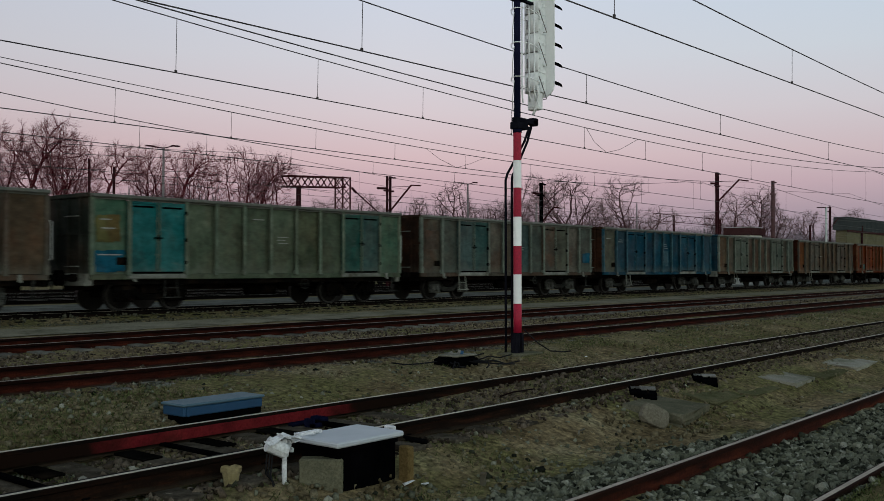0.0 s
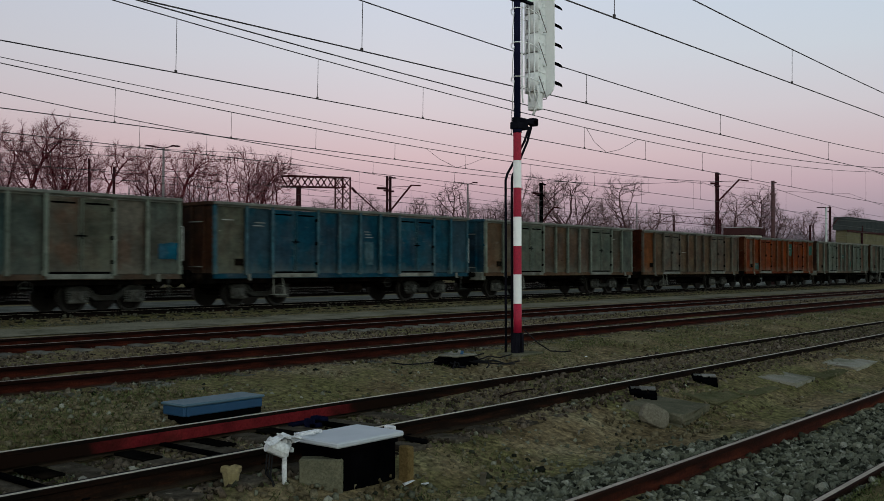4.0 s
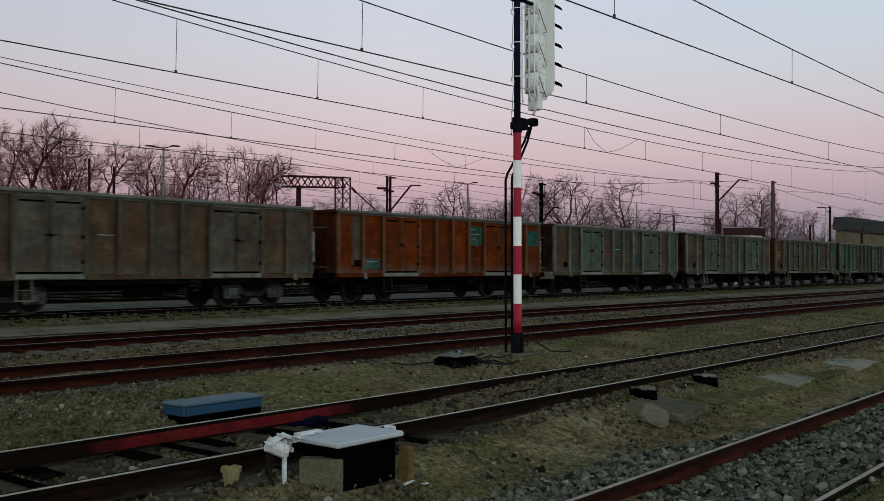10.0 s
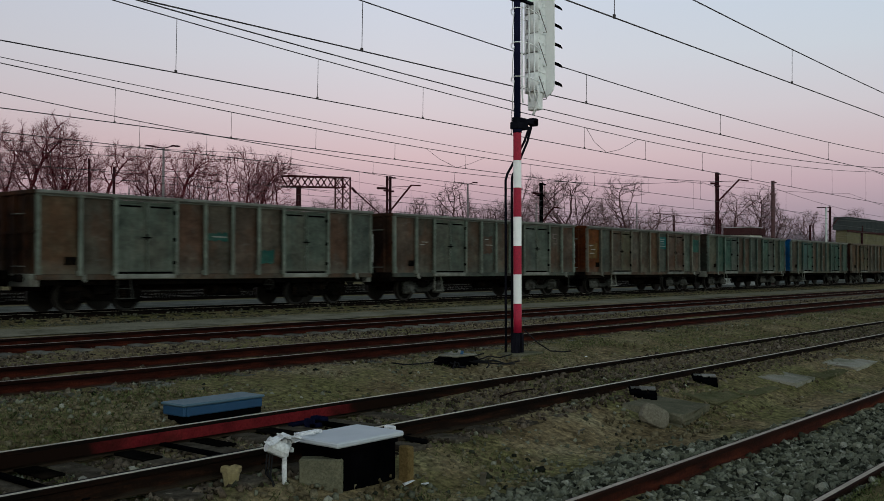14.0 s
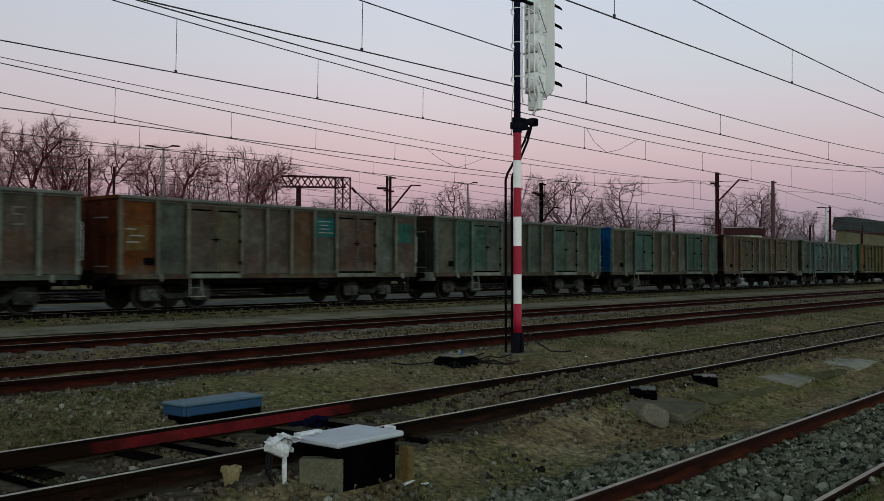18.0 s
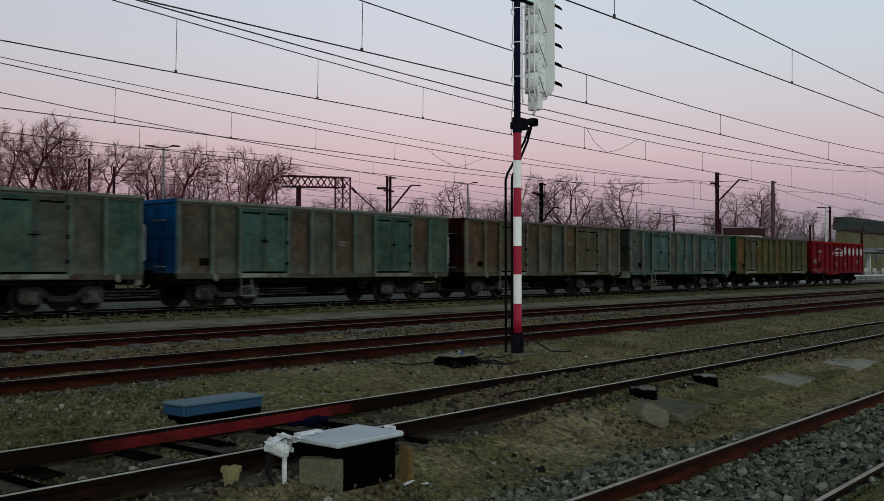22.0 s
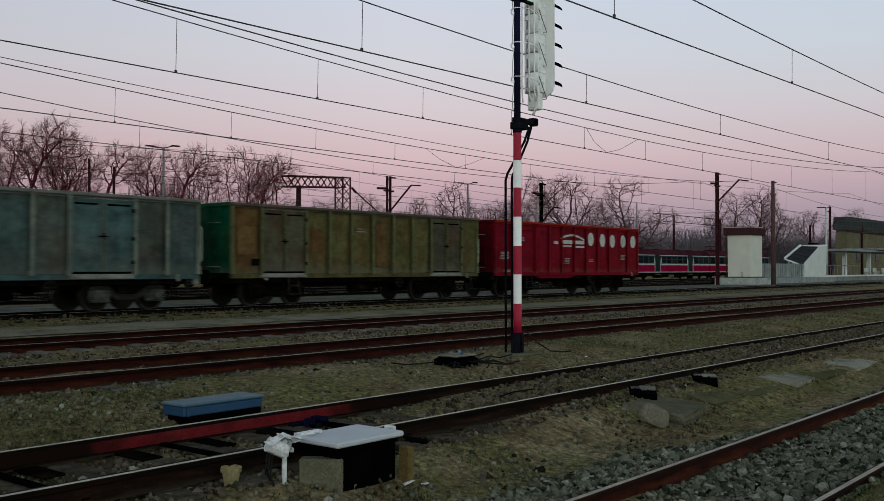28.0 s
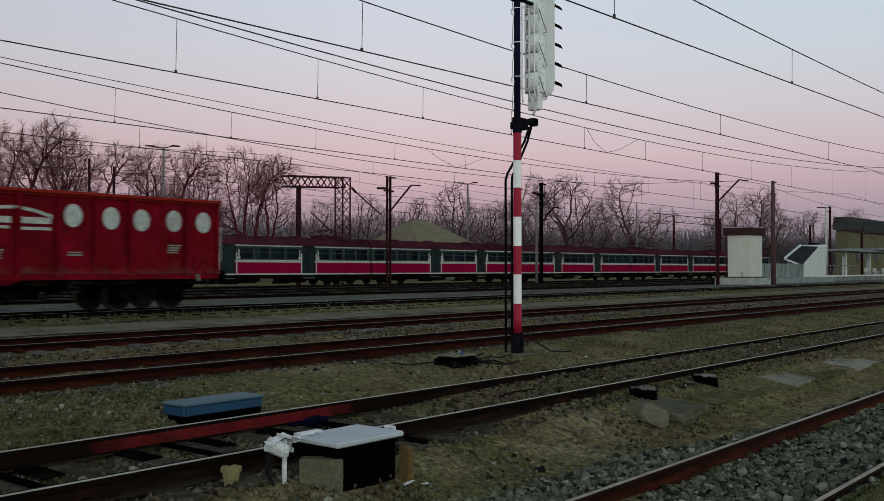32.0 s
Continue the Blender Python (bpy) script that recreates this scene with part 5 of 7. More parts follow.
board += [(0.25, 6.85), (-0.25, 6.85)]
bmb = prism([(x, z) for x, z in board], -0.012, 0.012)
bmesh.ops.rotate(bmb, cent=(0, 0, 0), matrix=Matrix.Rotation(radians(90), 3, "Z"), verts=bmb.verts)
bmesh.ops.translate(bmb, vec=(0.735, -0.02, 0.09), verts=bmb.verts)
part("backboard", bmb, M["mast_white"], sig, "white board with a rounded lower end")
for i in range(6):
    z = 4.665 + 0.337 * i
    lamp = part("lamp_case", bx(box(0.50, 0.722, -0.10, 0.20, z - 0.167, z + 0.167, 0.006), 0.485, 0.50, -0.07, 0.17, z - 0.13, z + 0.13, 0.004), M["mast_white"], sig)
    hood = bmesh.new()
    n = 10
    ring = [[hood.verts.new((x, 0.12 * math.cos(math.pi * j / n) - 0.14, z - 0.02 + 0.105 * math.sin(math.pi * j / n) - dz)) for j in range(n + 1)] for x, dz in ((0.748, 0.0), (1.01, 0.02))]
    for j in range(n):
        hood.faces.new((ring[0][j], ring[0][j + 1], ring[1][j + 1], ring[1][j]))
    bmesh.ops.solidify(hood, geom=hood.faces[:], thickness=0.012)
    part("hood", hood, M["black"], lamp, "black lamp hood")
    part("latch", rod(bmesh.new(), (0.44, 0.1, z - 0.08), (0.44, 0.1, z + 0.08), 0.010, n=6), M["pole_pale"], lamp)
    # the rounded rear door of the case, its lower lip in shade and two small hinges
    door_ = bmesh.new()
    prof_ = [(0.50 - 0.055 * math.sin(math.pi * k / 8), -0.09 + 0.27 * k / 8) for k in range(9)]
    lo_r, hi_r = [[door_.verts.new((x, y, zz)) for x, y in prof_] for zz in (z - 0.1665, z + 0.1665)]
    for k in range(8):
        door_.faces.new((lo_r[k + 1], lo_r[k], hi_r[k], hi_r[k + 1])).smooth = True
    door_.faces.new(lo_r), door_.faces.new(hi_r[::-1])
    part("rear_door", door_, M["mast_white"], lamp)
    part("door_lip", path(bmesh.new(), [(x - 0.006, y, z - 0.14 - 0.02 * math.sin(math.pi * k / 8)) for k, (x, y) in enumerate(prof_)], 0.006, 5), M["pole_pale"], lamp)
    for dz in (-0.09, 0.09):
        part("hinge", box(0.505, 0.55, -0.118, -0.098, z + dz - 0.02, z + dz + 0.02, 0.004), M["mast_white"], lamp)
    part("clamp", bx(box(0.615, 0.645, -0.125, -0.10, z - 0.03, z + 0.03, 0.004), 0.645, 0.70, -0.118, -0.108, z - 0.008, z + 0.008), M["mast_white"], lamp)
for k, y in enumerate((-0.06, 0.05, 0.2)):
    part("ladder_bar", path(bmesh.new(), [(0.46, y, 4.33), (0.43, y, 4.5), (0.43, y, 6.8)], 0.014), M["mast_white"], sig)
for z in (4.64, 5.22, 5.8, 6.38):
    hoop = [(0.24 + 0.3 * math.cos(a), 0.0 + 0.22 * math.sin(a), z - 0.05 * math.cos(a)) for a in [radians(20 + 32 * i) for i in range(11)]]
    part("guard_hoop", path(bmesh.new(), hoop, 0.008, 5), M["mast_white"], sig)
    part("brace_wire", path(bmesh.new(), [(0.46, -0.13, z + 0.12), (0.56, -0.15, z - 0.08), (0.66, -0.16, z - 0.26), (0.60, -0.13, z - 0.27)], 0.008, 5), M["pole_pale"], sig)
    part("brace_wire", path(bmesh.new(), [(-0.05, 0.02, z - 0.02), (0.0, 0.1, z - 0.3), (0.16, 0.2, z - 0.5)], 0.008, 5), M["mast_white"], sig)
part("cable_box", bx(box(0.52, 0.66, -0.08, 0.15, 4.20, 4.50, 0.012), 0.50, 0.52, -0.05, 0.12, 4.24, 4.44), M["mast_white"], sig, "white cable box under the lamps")
part("flexible_conduit", path(bmesh.new(), [(0.47, 0.0, 4.1), (0.5, -0.06, 4.25), (0.5, -0.1, 4.42), (0.45, -0.12, 4.6)], 0.022, 8), M["mast_white"], sig)

# cable at the mast foot
cb = thing("ground_cable", pose(0, 0, 0), "black cable lying on the soil beside the signal foot", "cable")
part("sheath", path(bmesh.new(), [(13.36, 9.25, 0.78), (13.55, 9.1, 0.55), (13.75, 8.98, 0.41), (14.0, 8.86, 0.385), (14.2, 8.86, 0.385)], 0.012), M["cable"], cb)

# pit cover with loose cables
jb = thing("cable_pit_cover", pose(11.4, 9.15, 0.36), "black low cable pit cover with loose cables", "cable pit")
part("rim", bx(box(-0.3, 0.3, -0.2, 0.2, -0.06, 0.09, 0.015), -0.26, 0.26, -0.16, 0.16, 0.09, 0.12, 0.01), M["black"], jb)
part("lid", box(-0.24, 0.28, -0.2, 0.17, 0.12, 0.145, 0.01), M["pale_slab"], jb)
for k, (x, y) in enumerate(((-0.12, 0.02), (0.05, -0.06), (0.16, 0.08))):
    part("cable_gland", rod(bmesh.new(), (x, y, 0.12), (x + 0.03, y, 0.19), 0.025, n=8), M["weathered" if k != 1 else "blue_box"], jb)
random.seed(11)
for k in range(9):
    a = random.uniform(1.8, 6.28)
    pts = [(0.3 * math.cos(a), 0.25 * math.sin(a), 0.05)]
    for j in range(4):
        a += random.uniform(-0.5, 0.5)
        pts.append((pts[-1][0] + 0.22 * math.cos(a), pts[-1][1] + 0.2 * math.sin(a), 0.03 + random.uniform(0, 0.05)))
    part("loose_cable", path(bmesh.new(), pts, 0.012, 5), M["cable"], jb)

# ---- boxes beside the near track ----
pb = thing("junction_box", pose(5.68, 5.72, 0.0), "black trackside junction box with a pale grey lid on concrete feet", "junction box")
part("lid", box(-0.38, 0.40, -0.28, 0.28, 0.385, 0.43, 0.012), M["lid_grey"], pb, "pale grey sheet metal lid")
part("case", bx(box(-0.30, 0.38, -0.20, 0.24, 0.0, 0.385, 0.01), -0.34, 0.36, -0.24, 0.27, 0.34, 0.385), M["black"], pb)
foot = part("concrete_foot", box(-0.175, 0.175, 0.0, 0.14, -0.1, 0.285, 0.012), M["concrete"], pb, "rough concrete foot")
foot.matrix_basis = pose(-0.39, -0.09, 0, 0, 0, -52)
part("concrete_foot", box(0.385, 0.46, -0.34, -0.22, -0.1, 0.30, 0.012), M["lichen"], pb, "concrete foot stained yellow by lichen")
part("lid_hinge", bx(bx(bmesh.new(), -0.36, -0.1, 0.20, 0.26, 0.43, 0.452), 0.46, 0.5, -0.1, 0.02, 0.36, 0.44, 0.01), M["white_paint"], pb)

bag = thing("wrapped_stake", pose(5.06, 5.8, 0.0), "white stake wrapped in torn white plastic", "stake")
part("stake", box(-0.018, 0.018, -0.012, 0.012, -0.08, 0.46, 0.003), M["white_paint"], bag)
bmw = bmesh.new()
random.seed(21)
roll = Matrix.Translation((-0.075, 0.0, 0.40)) @ Matrix.Rotation(radians(28), 4, "Y") @ Matrix.Rotation(radians(-20), 4, "Z")
for k in range(4):
    n = 9
    for i in range(n):
        a_ = 2 * math.pi * i / n
        r = 0.062 * random.uniform(0.86, 1.1)
        bmw.verts.new(roll @ Vector((-0.085 + 0.055 * k, r * math.cos(a_), r * math.sin(a_))))
bmesh.ops.convex_hull(bmw, input=bmw.verts[:])
part("wrapped_roll", bmw, M["plastic_white"], bag, "tight white plastic roll")
for c, l_, w_, tilt_ in (((-0.085, -0.02, 0.475), 0.10, 0.05, 14), ((0.02, -0.02, 0.465), 0.085, 0.05, -24), ((0.045, -0.01, 0.40), 0.05, 0.03, -66), ((-0.015, -0.02, 0.37), 0.045, 0.03, -75), ((0.11, 0.03, 0.455), 0.09, 0.035, -4)):
    flap = Matrix.Translation(c) @ Matrix.Rotation(radians(-tilt_), 4, "Y")
    bmw = bmesh.new()
    top_, under = [], []
    for i in range(5):
        for j in range(3):
            v_ = Vector((l_ * (i / 2 - 1), w_ * (j - 1), random.uniform(-0.014, 0.014)))
            top_.append(bmw.verts.new(flap @ v_))
            under.append(bmw.verts.new(flap @ (v_ - Vector((0, 0, 0.006)))))
    for i in range(4):
        for j in range(2):
            q = [i * 3 + j, (i + 1) * 3 + j, (i + 1) * 3 + j + 1, i * 3 + j + 1]
            bmw.faces.new([top_[k] for k in q])
            bmw.faces.new([under[k] for k in q[::-1]])
    rim_ = [0, 3, 6, 9, 12, 13, 14, 11, 8, 5, 2, 1]
    for p_, q_ in zip(rim_, rim_[1:] + rim_[:1]):
        bmw.faces.new((top_[q_], top_[p_], under[p_], under[q_]))
    part("torn_flap", bmw, M["plastic_white"], bag)
for k in range(3):
    part("wire_end", path(bmesh.new(), [(-0.1 - 0.03 * k, 0.02, 0.36), (-0.14, 0.03 * k, 0.2), (-0.1 + 0.05 * k, -0.02, 0.02)], 0.007, 5), M["cable"], bag)

cup = thing("broken_pot", pose(4.72, 6.03, 0.10), "broken yellowed plastic pot lying by the rail", "pot")
bmc = bmesh.new()
n = 12
rings = []
for r, z in ((0.066, 0.0), (0.080, 0.07), (0.088, 0.115), (0.104, 0.12), (0.105, 0.15)):
    rings.append([bmc.verts.new((r * math.cos(2 * math.pi * i / n), r * math.sin(2 * math.pi * i / n), z + (0.006 * math.sin(i * 2.3) if z > 0.1 else -0.03 * max(0, math.sin(i * 0.9)) if z == 0 else 0))) for i in range(n)])
for r0, r1 in zip(rings, rings[1:]):
    for i in range(n):
        bmc.faces.new((r0[i], r0[(i + 1) % n], r1[(i + 1) % n], r1[i]))
bmc.faces.new(rings[0][::-1])
bmesh.ops.solidify(bmc, geom=bmc.faces[:], thickness=0.005)
for v in bmc.verts:
    v.co = Vector((v.co.x * 0.78, v.co.y * 0.78, v.co.z * 1.08))
part("pot", bmc, M["cup"], cup)

bb = thing("blue_trough", pose(6.3, 8.34, 0.25), "long blue steel equipment box on a dark plinth", "equipment box")
part("lid", box(-0.535, 0.52, -0.21, 0.19, 0.158, 0.188, 0.012), M["blue_lid"], bb, "faded blue lid")
part("case", bx(box(-0.515, 0.50, -0.19, 0.17, 0.06, 0.158, 0.01), -0.48, -0.45, -0.2, -0.19, 0.06, 0.158), M["blue_box"], bb)
part("plinth", box(-0.46, 0.5, -0.16, 0.16, -0.1, 0.06), M["black"], bb)
part("cover_plate", box(0.2, 0.62, -0.36, -0.2, -0.03, 0.0, 0.005), M["slab"], bb)


# ---- points machinery on the near track ----
sw = thing("points_blade", pose(0, 0, 0), "red-painted switch blade lying against the rail", "points")
part("blade", prism([(-2.0, 0.195), (-2.0, 0.288), (8.2, 0.292), (8.9, 0.25), (8.9, 0.195)], 7.645, 7.672), M["point_red"], sw)
part("inner_blade", prism([(-2.0, 0.18), (-2.0, 0.30), (7.0, 0.30), (7.5, 0.22), (7.5, 0.18)], 6.32, 6.36), M["rail_web_dark"], sw)
for x in (3.6, 5.2, 7.0):
    part("stretcher_bar", box(x - 0.03, x + 0.03, 6.2, 7.66, 0.17, 0.20), M["black"], sw)
part("drive_rod", rod(bmesh.new(), (6.9, 5.9, 0.17), (6.95, 7.6, 0.19), 0.025), M["black"], sw)
part("clamp_lock", bx(box(6.7, 7.15, 7.54, 7.63, 0.16, 0.20, 0.01), 6.98, 7.08, 7.4, 7.6, 0.16, 0.24, 0.015), M["navy"], sw, "dark blue lock casing")
part("lock_bracket", bx(box(6.78, 6.82, 7.34, 7.46, 0.16, 0.25), 6.78, 7.0, 7.34, 7.38, 0.16, 0.20), M["navy"], sw)
for x in (2.4, 3.1, 3.9, 4.8, 5.6, 6.4):
    part("slide_plate", box(x - 0.1, x + 0.1, 7.2, 7.66, 0.155, 0.175, 0.004), M["black_steel"], sw)

# short black buffer blocks and concrete pieces in the soil
for i, (x, y, rz) in enumerate(((11.15, 5.86, -58), (13.05, 5.88, -58))):
    bl = thing("rail_stub", pose(x, y, 0.13, 0, 0, rz), "short black tarred timber block half sunk in soil", "timber block", group="timber blocks")
    bl.matrix_basis = pose(x, y, 0.12, 11, 0, rz) @ Matrix.Scale(0.78, 4)
    part("timber", bx(bx(box(-0.20, 0.20, -0.14, 0.14, -0.05, 0.17, 0.02), -0.24, -0.05, -0.17, 0.15, 0.14, 0.20, 0.015), 0.08, 0.2, -0.20, -0.08, -0.05, 0.12, 0.02), M["black"], bl)
    part("top_board", box(-0.22, 0.19, -0.02, 0.12, 0.17, 0.20, 0.008), M["weathered"], bl, "pale weathered top strip")
    for k, dy in enumerate((-0.11, -0.05)):
        part("bolt", rod(bmesh.new(), (0.05 - 0.2 * k, dy, 0.16), (0.05 - 0.2 * k, dy, 0.215), 0.018, n=6), M["black_steel"], bl)


def slab_mesh(lx, ly, h, seed):
    random.seed(seed)
    bm = box(-lx / 2, lx / 2, -ly / 2, ly / 2, -0.1, h)
    bmesh.ops.subdivide_edges(bm, edges=bm.edges[:], cuts=3, use_grid_fill=True)
    for v in bm.verts:
        v.co += Vector((random.uniform(-1, 1), random.uniform(-1, 1), random.uniform(-1, 1) * 0.3)) * 0.018
    return bm


for x, y, lx, ly, h, rz, tilt, mt in ((10.98, 5.46, 1.0, 0.75, 0.065, 6, 5, "slab"), (12.45, 5.58, 0.95, 0.7, 0.045, 3, 7, "mossy_slab"), (13.6, 5.5, 1.1, 0.65, 0.04, 2, 6, "mossy_slab"), (15.05, 5.45, 1.05, 0.62, 0.06, 4, 6, "pale_slab"), (16.6, 5.44, 1.5, 0.6, 0.045, 3, 6, "mossy_slab"), (18.25, 5.44, 1.45, 0.62, 0.06, 3, 5, "pale_slab")):
    ob = part("concrete_slab", slab_mesh(lx, ly, h, int(40 + x)), M[mt])
    ob.matrix_basis = pose(x, y, float(ground_z(y, x)) - (0.02 if mt == "slab" else 0.026 if mt == "pale_slab" else 0.042), tilt, 0, rz)
    tagged(ob, label={"slab": "thick broken concrete slab undercut at its edge", "mossy_slab": "concrete slab overgrown with moss, sunk in soil", "pale_slab": "pale worn concrete slab of the crossing path"}[mt], category="concrete slab", group="concrete slabs")

# leaning field stone and loose bits
rng_ = random.Random(78)
fs = bmesh.new()
for k in range(60):
    a_, b_ = rng_.uniform(0, 6.283), rng_.uniform(-1.2, 1.2)
    v_ = Vector((math.cos(a_) * math.cos(b_), math.sin(a_) * math.cos(b_), math.sin(b_)))
    fs.verts.new((0.19 * math.copysign(abs(v_.x) ** 0.6, v_.x), 0.065 * math.copysign(abs(v_.y) ** 0.5, v_.y), 0.13 * math.copysign(abs(v_.z) ** 0.7, v_.z)))
bmesh.ops.convex_hull(fs, input=fs.verts[:])
ob = part("field_stone", fs, M["beige_stone"])
ob.matrix_basis = pose(10.22, 5.24, 0.085, -24, 24, -40)
tagged(ob, label="beige block of stone leaning at the slab edge", category="stone")
random.seed(14)
for i, (x, y) in enumerate(((9.6, 6.1), (9.75, 6.0), (9.9, 6.12), (9.5, 5.95), (9.85, 5.9), (10.1, 6.05), (9.3, 6.0), (10.9, 5.0), (11.9, 5.1))):
    cs = bmesh.new()
    vs = [cs.verts.new((random.uniform(-1, 1) * 0.055, random.uniform(-1, 1) * 0.045, random.uniform(-0.5, 1) * 0.035)) for _ in range(12)]
    bmesh.ops.convex_hull(cs, input=vs)
    ob = part("loose_stone", cs, M["beige_stone" if i % 3 == 0 else "slab"])
    ob.matrix_basis = pose(x, y, float(ground_z(y, x)) + 0.015)
    tagged(ob, label="fist-sized loose stone beside the rail", category="stone", group="loose stones")
for x, y, l, rz, mt, lb in ((8.9, 5.42, 0.30, 20, "beige_stone", "pale dry twig lying on the soil"), (9.9, 6.95, 0.8, 3, "rail_web", "rusty rod lying between the rails")):
    st_ = part("stick", path(bmesh.new(), [(-l / 2, 0, 0.02), (-l * 0.1, 0.02, 0.035), (l / 2, 0.0, 0.03)], 0.011, 6), M[mt])
    st_.matrix_basis = pose(x, y, float(ground_z(y, x)) + 0.025, 0, 0, rz)
    tagged(st_, label=lb, category="stick")
for x, y, s in ((6.05, 5.36, 0.07), (6.2, 5.30, 0.05), (5.35, 7.0, 0.09), (14.3, 8.6, 0.05)):
    sc = bmesh.new()
    vs = [sc.verts.new((random.uniform(-s, s), random.uniform(-s, s) * 0.6, random.uniform(0, s * 0.4))) for _ in range(10)]
    bmesh.ops.convex_hull(sc, input=vs)
    ob = part("paper_scrap", sc, M["plastic_white"])
    ob.matrix_basis = pose(x, y, float(ground_z(y, x)) + 0.005)
    tagged(ob, label="crumpled white scrap lying on the soil", category="litter", group="litter")

random.seed(52)
for i in range(44):
    x, y = random.uniform(1.6, 6.6), random.choice((6.45, 6.5, 6.6, 6.75)) + random.uniform(-0.08, 0.1)
    cs = bmesh.new()
    s = random.uniform(0.03, 0.07)
    vs = [cs.verts.new((random.uniform(-s, s), random.uniform(-s, s) * 0.8, random.uniform(-0.3, 0.6) * s)) for _ in range(10)]
    bmesh.ops.convex_hull(cs, input=vs)
    ob = part("loose_stone", cs, M["pale_slab" if i % 3 else "slab"])
    ob.matrix_basis = pose(x, y, 0.185 if x < 8 else float(ground_z(y, x)))
    tagged(ob, label="pale loose stone between the sleepers", category="stone", group="loose stones")
for x, y, z, sx in ((4.55, 6.62, 0.18, 0.13), (5.42, 5.86, 0.432, 0.05), (5.5, 5.9, 0.432, 0.035)):
    sc = bmesh.new()
    vs = [sc.verts.new((random.uniform(-sx, sx), random.uniform(-0.03, 0.03), random.uniform(0, 0.018))) for _ in range(10)]
    bmesh.ops.convex_hull(sc, input=vs)
    ob = part("paper_scrap", sc, M["plastic_white"])
    ob.matrix_basis = pose(x, y, z, 0, 0, -20)
    tagged(ob, label="torn strip of white plastic lying loose", category="litter", group="litter")
gs = part("marker_stub", bx(box(-0.022, 0.022, -0.022, 0.022, -0.05, 0.11, 0.006), -0.026, 0.026, -0.026, 0.026, 0.095, 0.115, 0.004), M["dirty_olive"])
gs.matrix_basis = pose(6.62, 5.02, -0.07, 4, 0, 20)
tagged(gs, label="short dark green marker stub in the soil", category="marker")


# ---- standing electric train ----
def coach(x0, x1, door_xs, panto=None):
    c = thing("electric_coach", pose(0, 55.0, 0.56), "parked red and cream electric train coach with maroon roof", "train coach", group="parked electric train")
    L = x1 - x0
    y0, y1 = -1.4, 1.4
    ym = 1.4

    def band(name, z0, z1, mat, inset=0.0, parent=c, a=None, b=None):
        return part(name, box((x0 if a is None else a) + 0.15, (x1 if b is None else b) - 0.15, y0 + inset, y1 - inset, z0, z1, 0.0), M[mat], parent)

    band("underframe", 0.38, 0.83, "black_steel", 0.25)
    band("skirt_stripe", 0.83, 0.93, "emu_white")
    edges_ = [x0 + 0.15]
    for d in sorted(door_xs):
        edges_ += [d - 0.68, d + 0.68]
    edges_.append(x1 - 0.15)
    for a, b in zip(edges_[::2], edges_[1::2]):
        part("red_panel", box(a, b, y0, y1, 0.93, 1.72), M["emu_red"], c)
        part("cream_stripe", box(a, b, y0 - 0.01, y1 + 0.01, 1.72, 1.90), M["emu_white"], c)
        part("window_band", box(a, b, y0 + 0.02, y1 - 0.02, 1.90, 2.86), M["emu_dark"], c)
        n_ = max(1, round((b - a) / 1.55))
        for k in range(n_):
            w0 = a + 0.18 + k * (b - a - 0.36) / n_
            w1 = a + 0.18 + (k + 1) * (b - a - 0.36) / n_
            win = part("window", box(w0 + 0.1, w1 - 0.14, y0 - 0.004, y0 + 0.03, 1.98, 2.74), M["emu_glass"], c)
            part("transom", box(w0 + 0.1, w1 - 0.14, y0 - 0.016, y0 + 0.0, 2.42, 2.47), M["emu_frame"], win)
            for fx in (w0 + 0.04, w1 - 0.14):
                part("frame", box(fx, fx + 0.06, y0 - 0.016, y0 + 0.0, 1.96, 2.76), M["emu_frame"], win)
            if (k * 7 + int(x0)) % 5 == 1:
                part("curtain", box(w0 + 0.12, w0 + 0.55, y0 - 0.010, y0 + 0.02, 2.0, 2.72), M["emu_grey"], win)
        part("eaves_stripe", box(a, b, y0 - 0.012, y1 + 0.012, 2.88, 2.96), M["emu_white"], c)
        part("lower_frame", box(a + 0.1, b - 0.1, y0 - 0.006, y0 + 0.02, 1.90, 1.97), M["emu_frame"], c)
        for e in (a + 0.25, b - 0.25):
            if e > x0 + 1 and e < x1 - 1:
                part("route_lamp", bx(box(e - 0.12, e + 0.12, y0 - 0.03, y0, 1.95, 2.12), e - 0.05, e + 0.05, y0 - 0.03, y0, 2.12, 2.62), M["emu_white"], c)
    for d in door_xs:
        part("door", bx(bx(box(d - 0.66, d + 0.66, y0 + 0.10, y1 - 0.10, 0.72, 2.95), d - 0.62, d - 0.03, y0 + 0.07, y0 + 0.10, 1.0, 2.8), d + 0.03, d + 0.62, y0 + 0.07, y0 + 0.10, 1.0, 2.8), M["emu_grey"], c)
        part("door_step", box(d - 0.6, d + 0.6, y0 - 0.05, y0 + 0.1, 0.55, 0.62), M["slab"], c)
        for e in (d - 0.74, d + 0.74):
            part("grab_rail", box(e - 0.05, e + 0.05, y0 - 0.03, y0, 0.95, 2.4), M["emu_white"], c)
    prof = [(-1.42, 2.96), (-1.40, 3.1), (-1.2, 3.38), (-0.8, 3.58), (0.0, 3.66), (0.8, 3.58), (1.2, 3.38), (1.40, 3.1), (1.42, 2.96)]
    bm = bmesh.new()
    rr = [[bm.verts.new((x, y, z)) for y, z in prof] for x in (x0 + 0.12, x1 - 0.12)]
    for i in range(len(prof) - 1):
        bm.faces.new((rr[0][i], rr[0][i + 1], rr[1][i + 1], rr[1][i])).smooth = True
    bm.faces.new(rr[0]), bm.faces.new(rr[1][::-1])
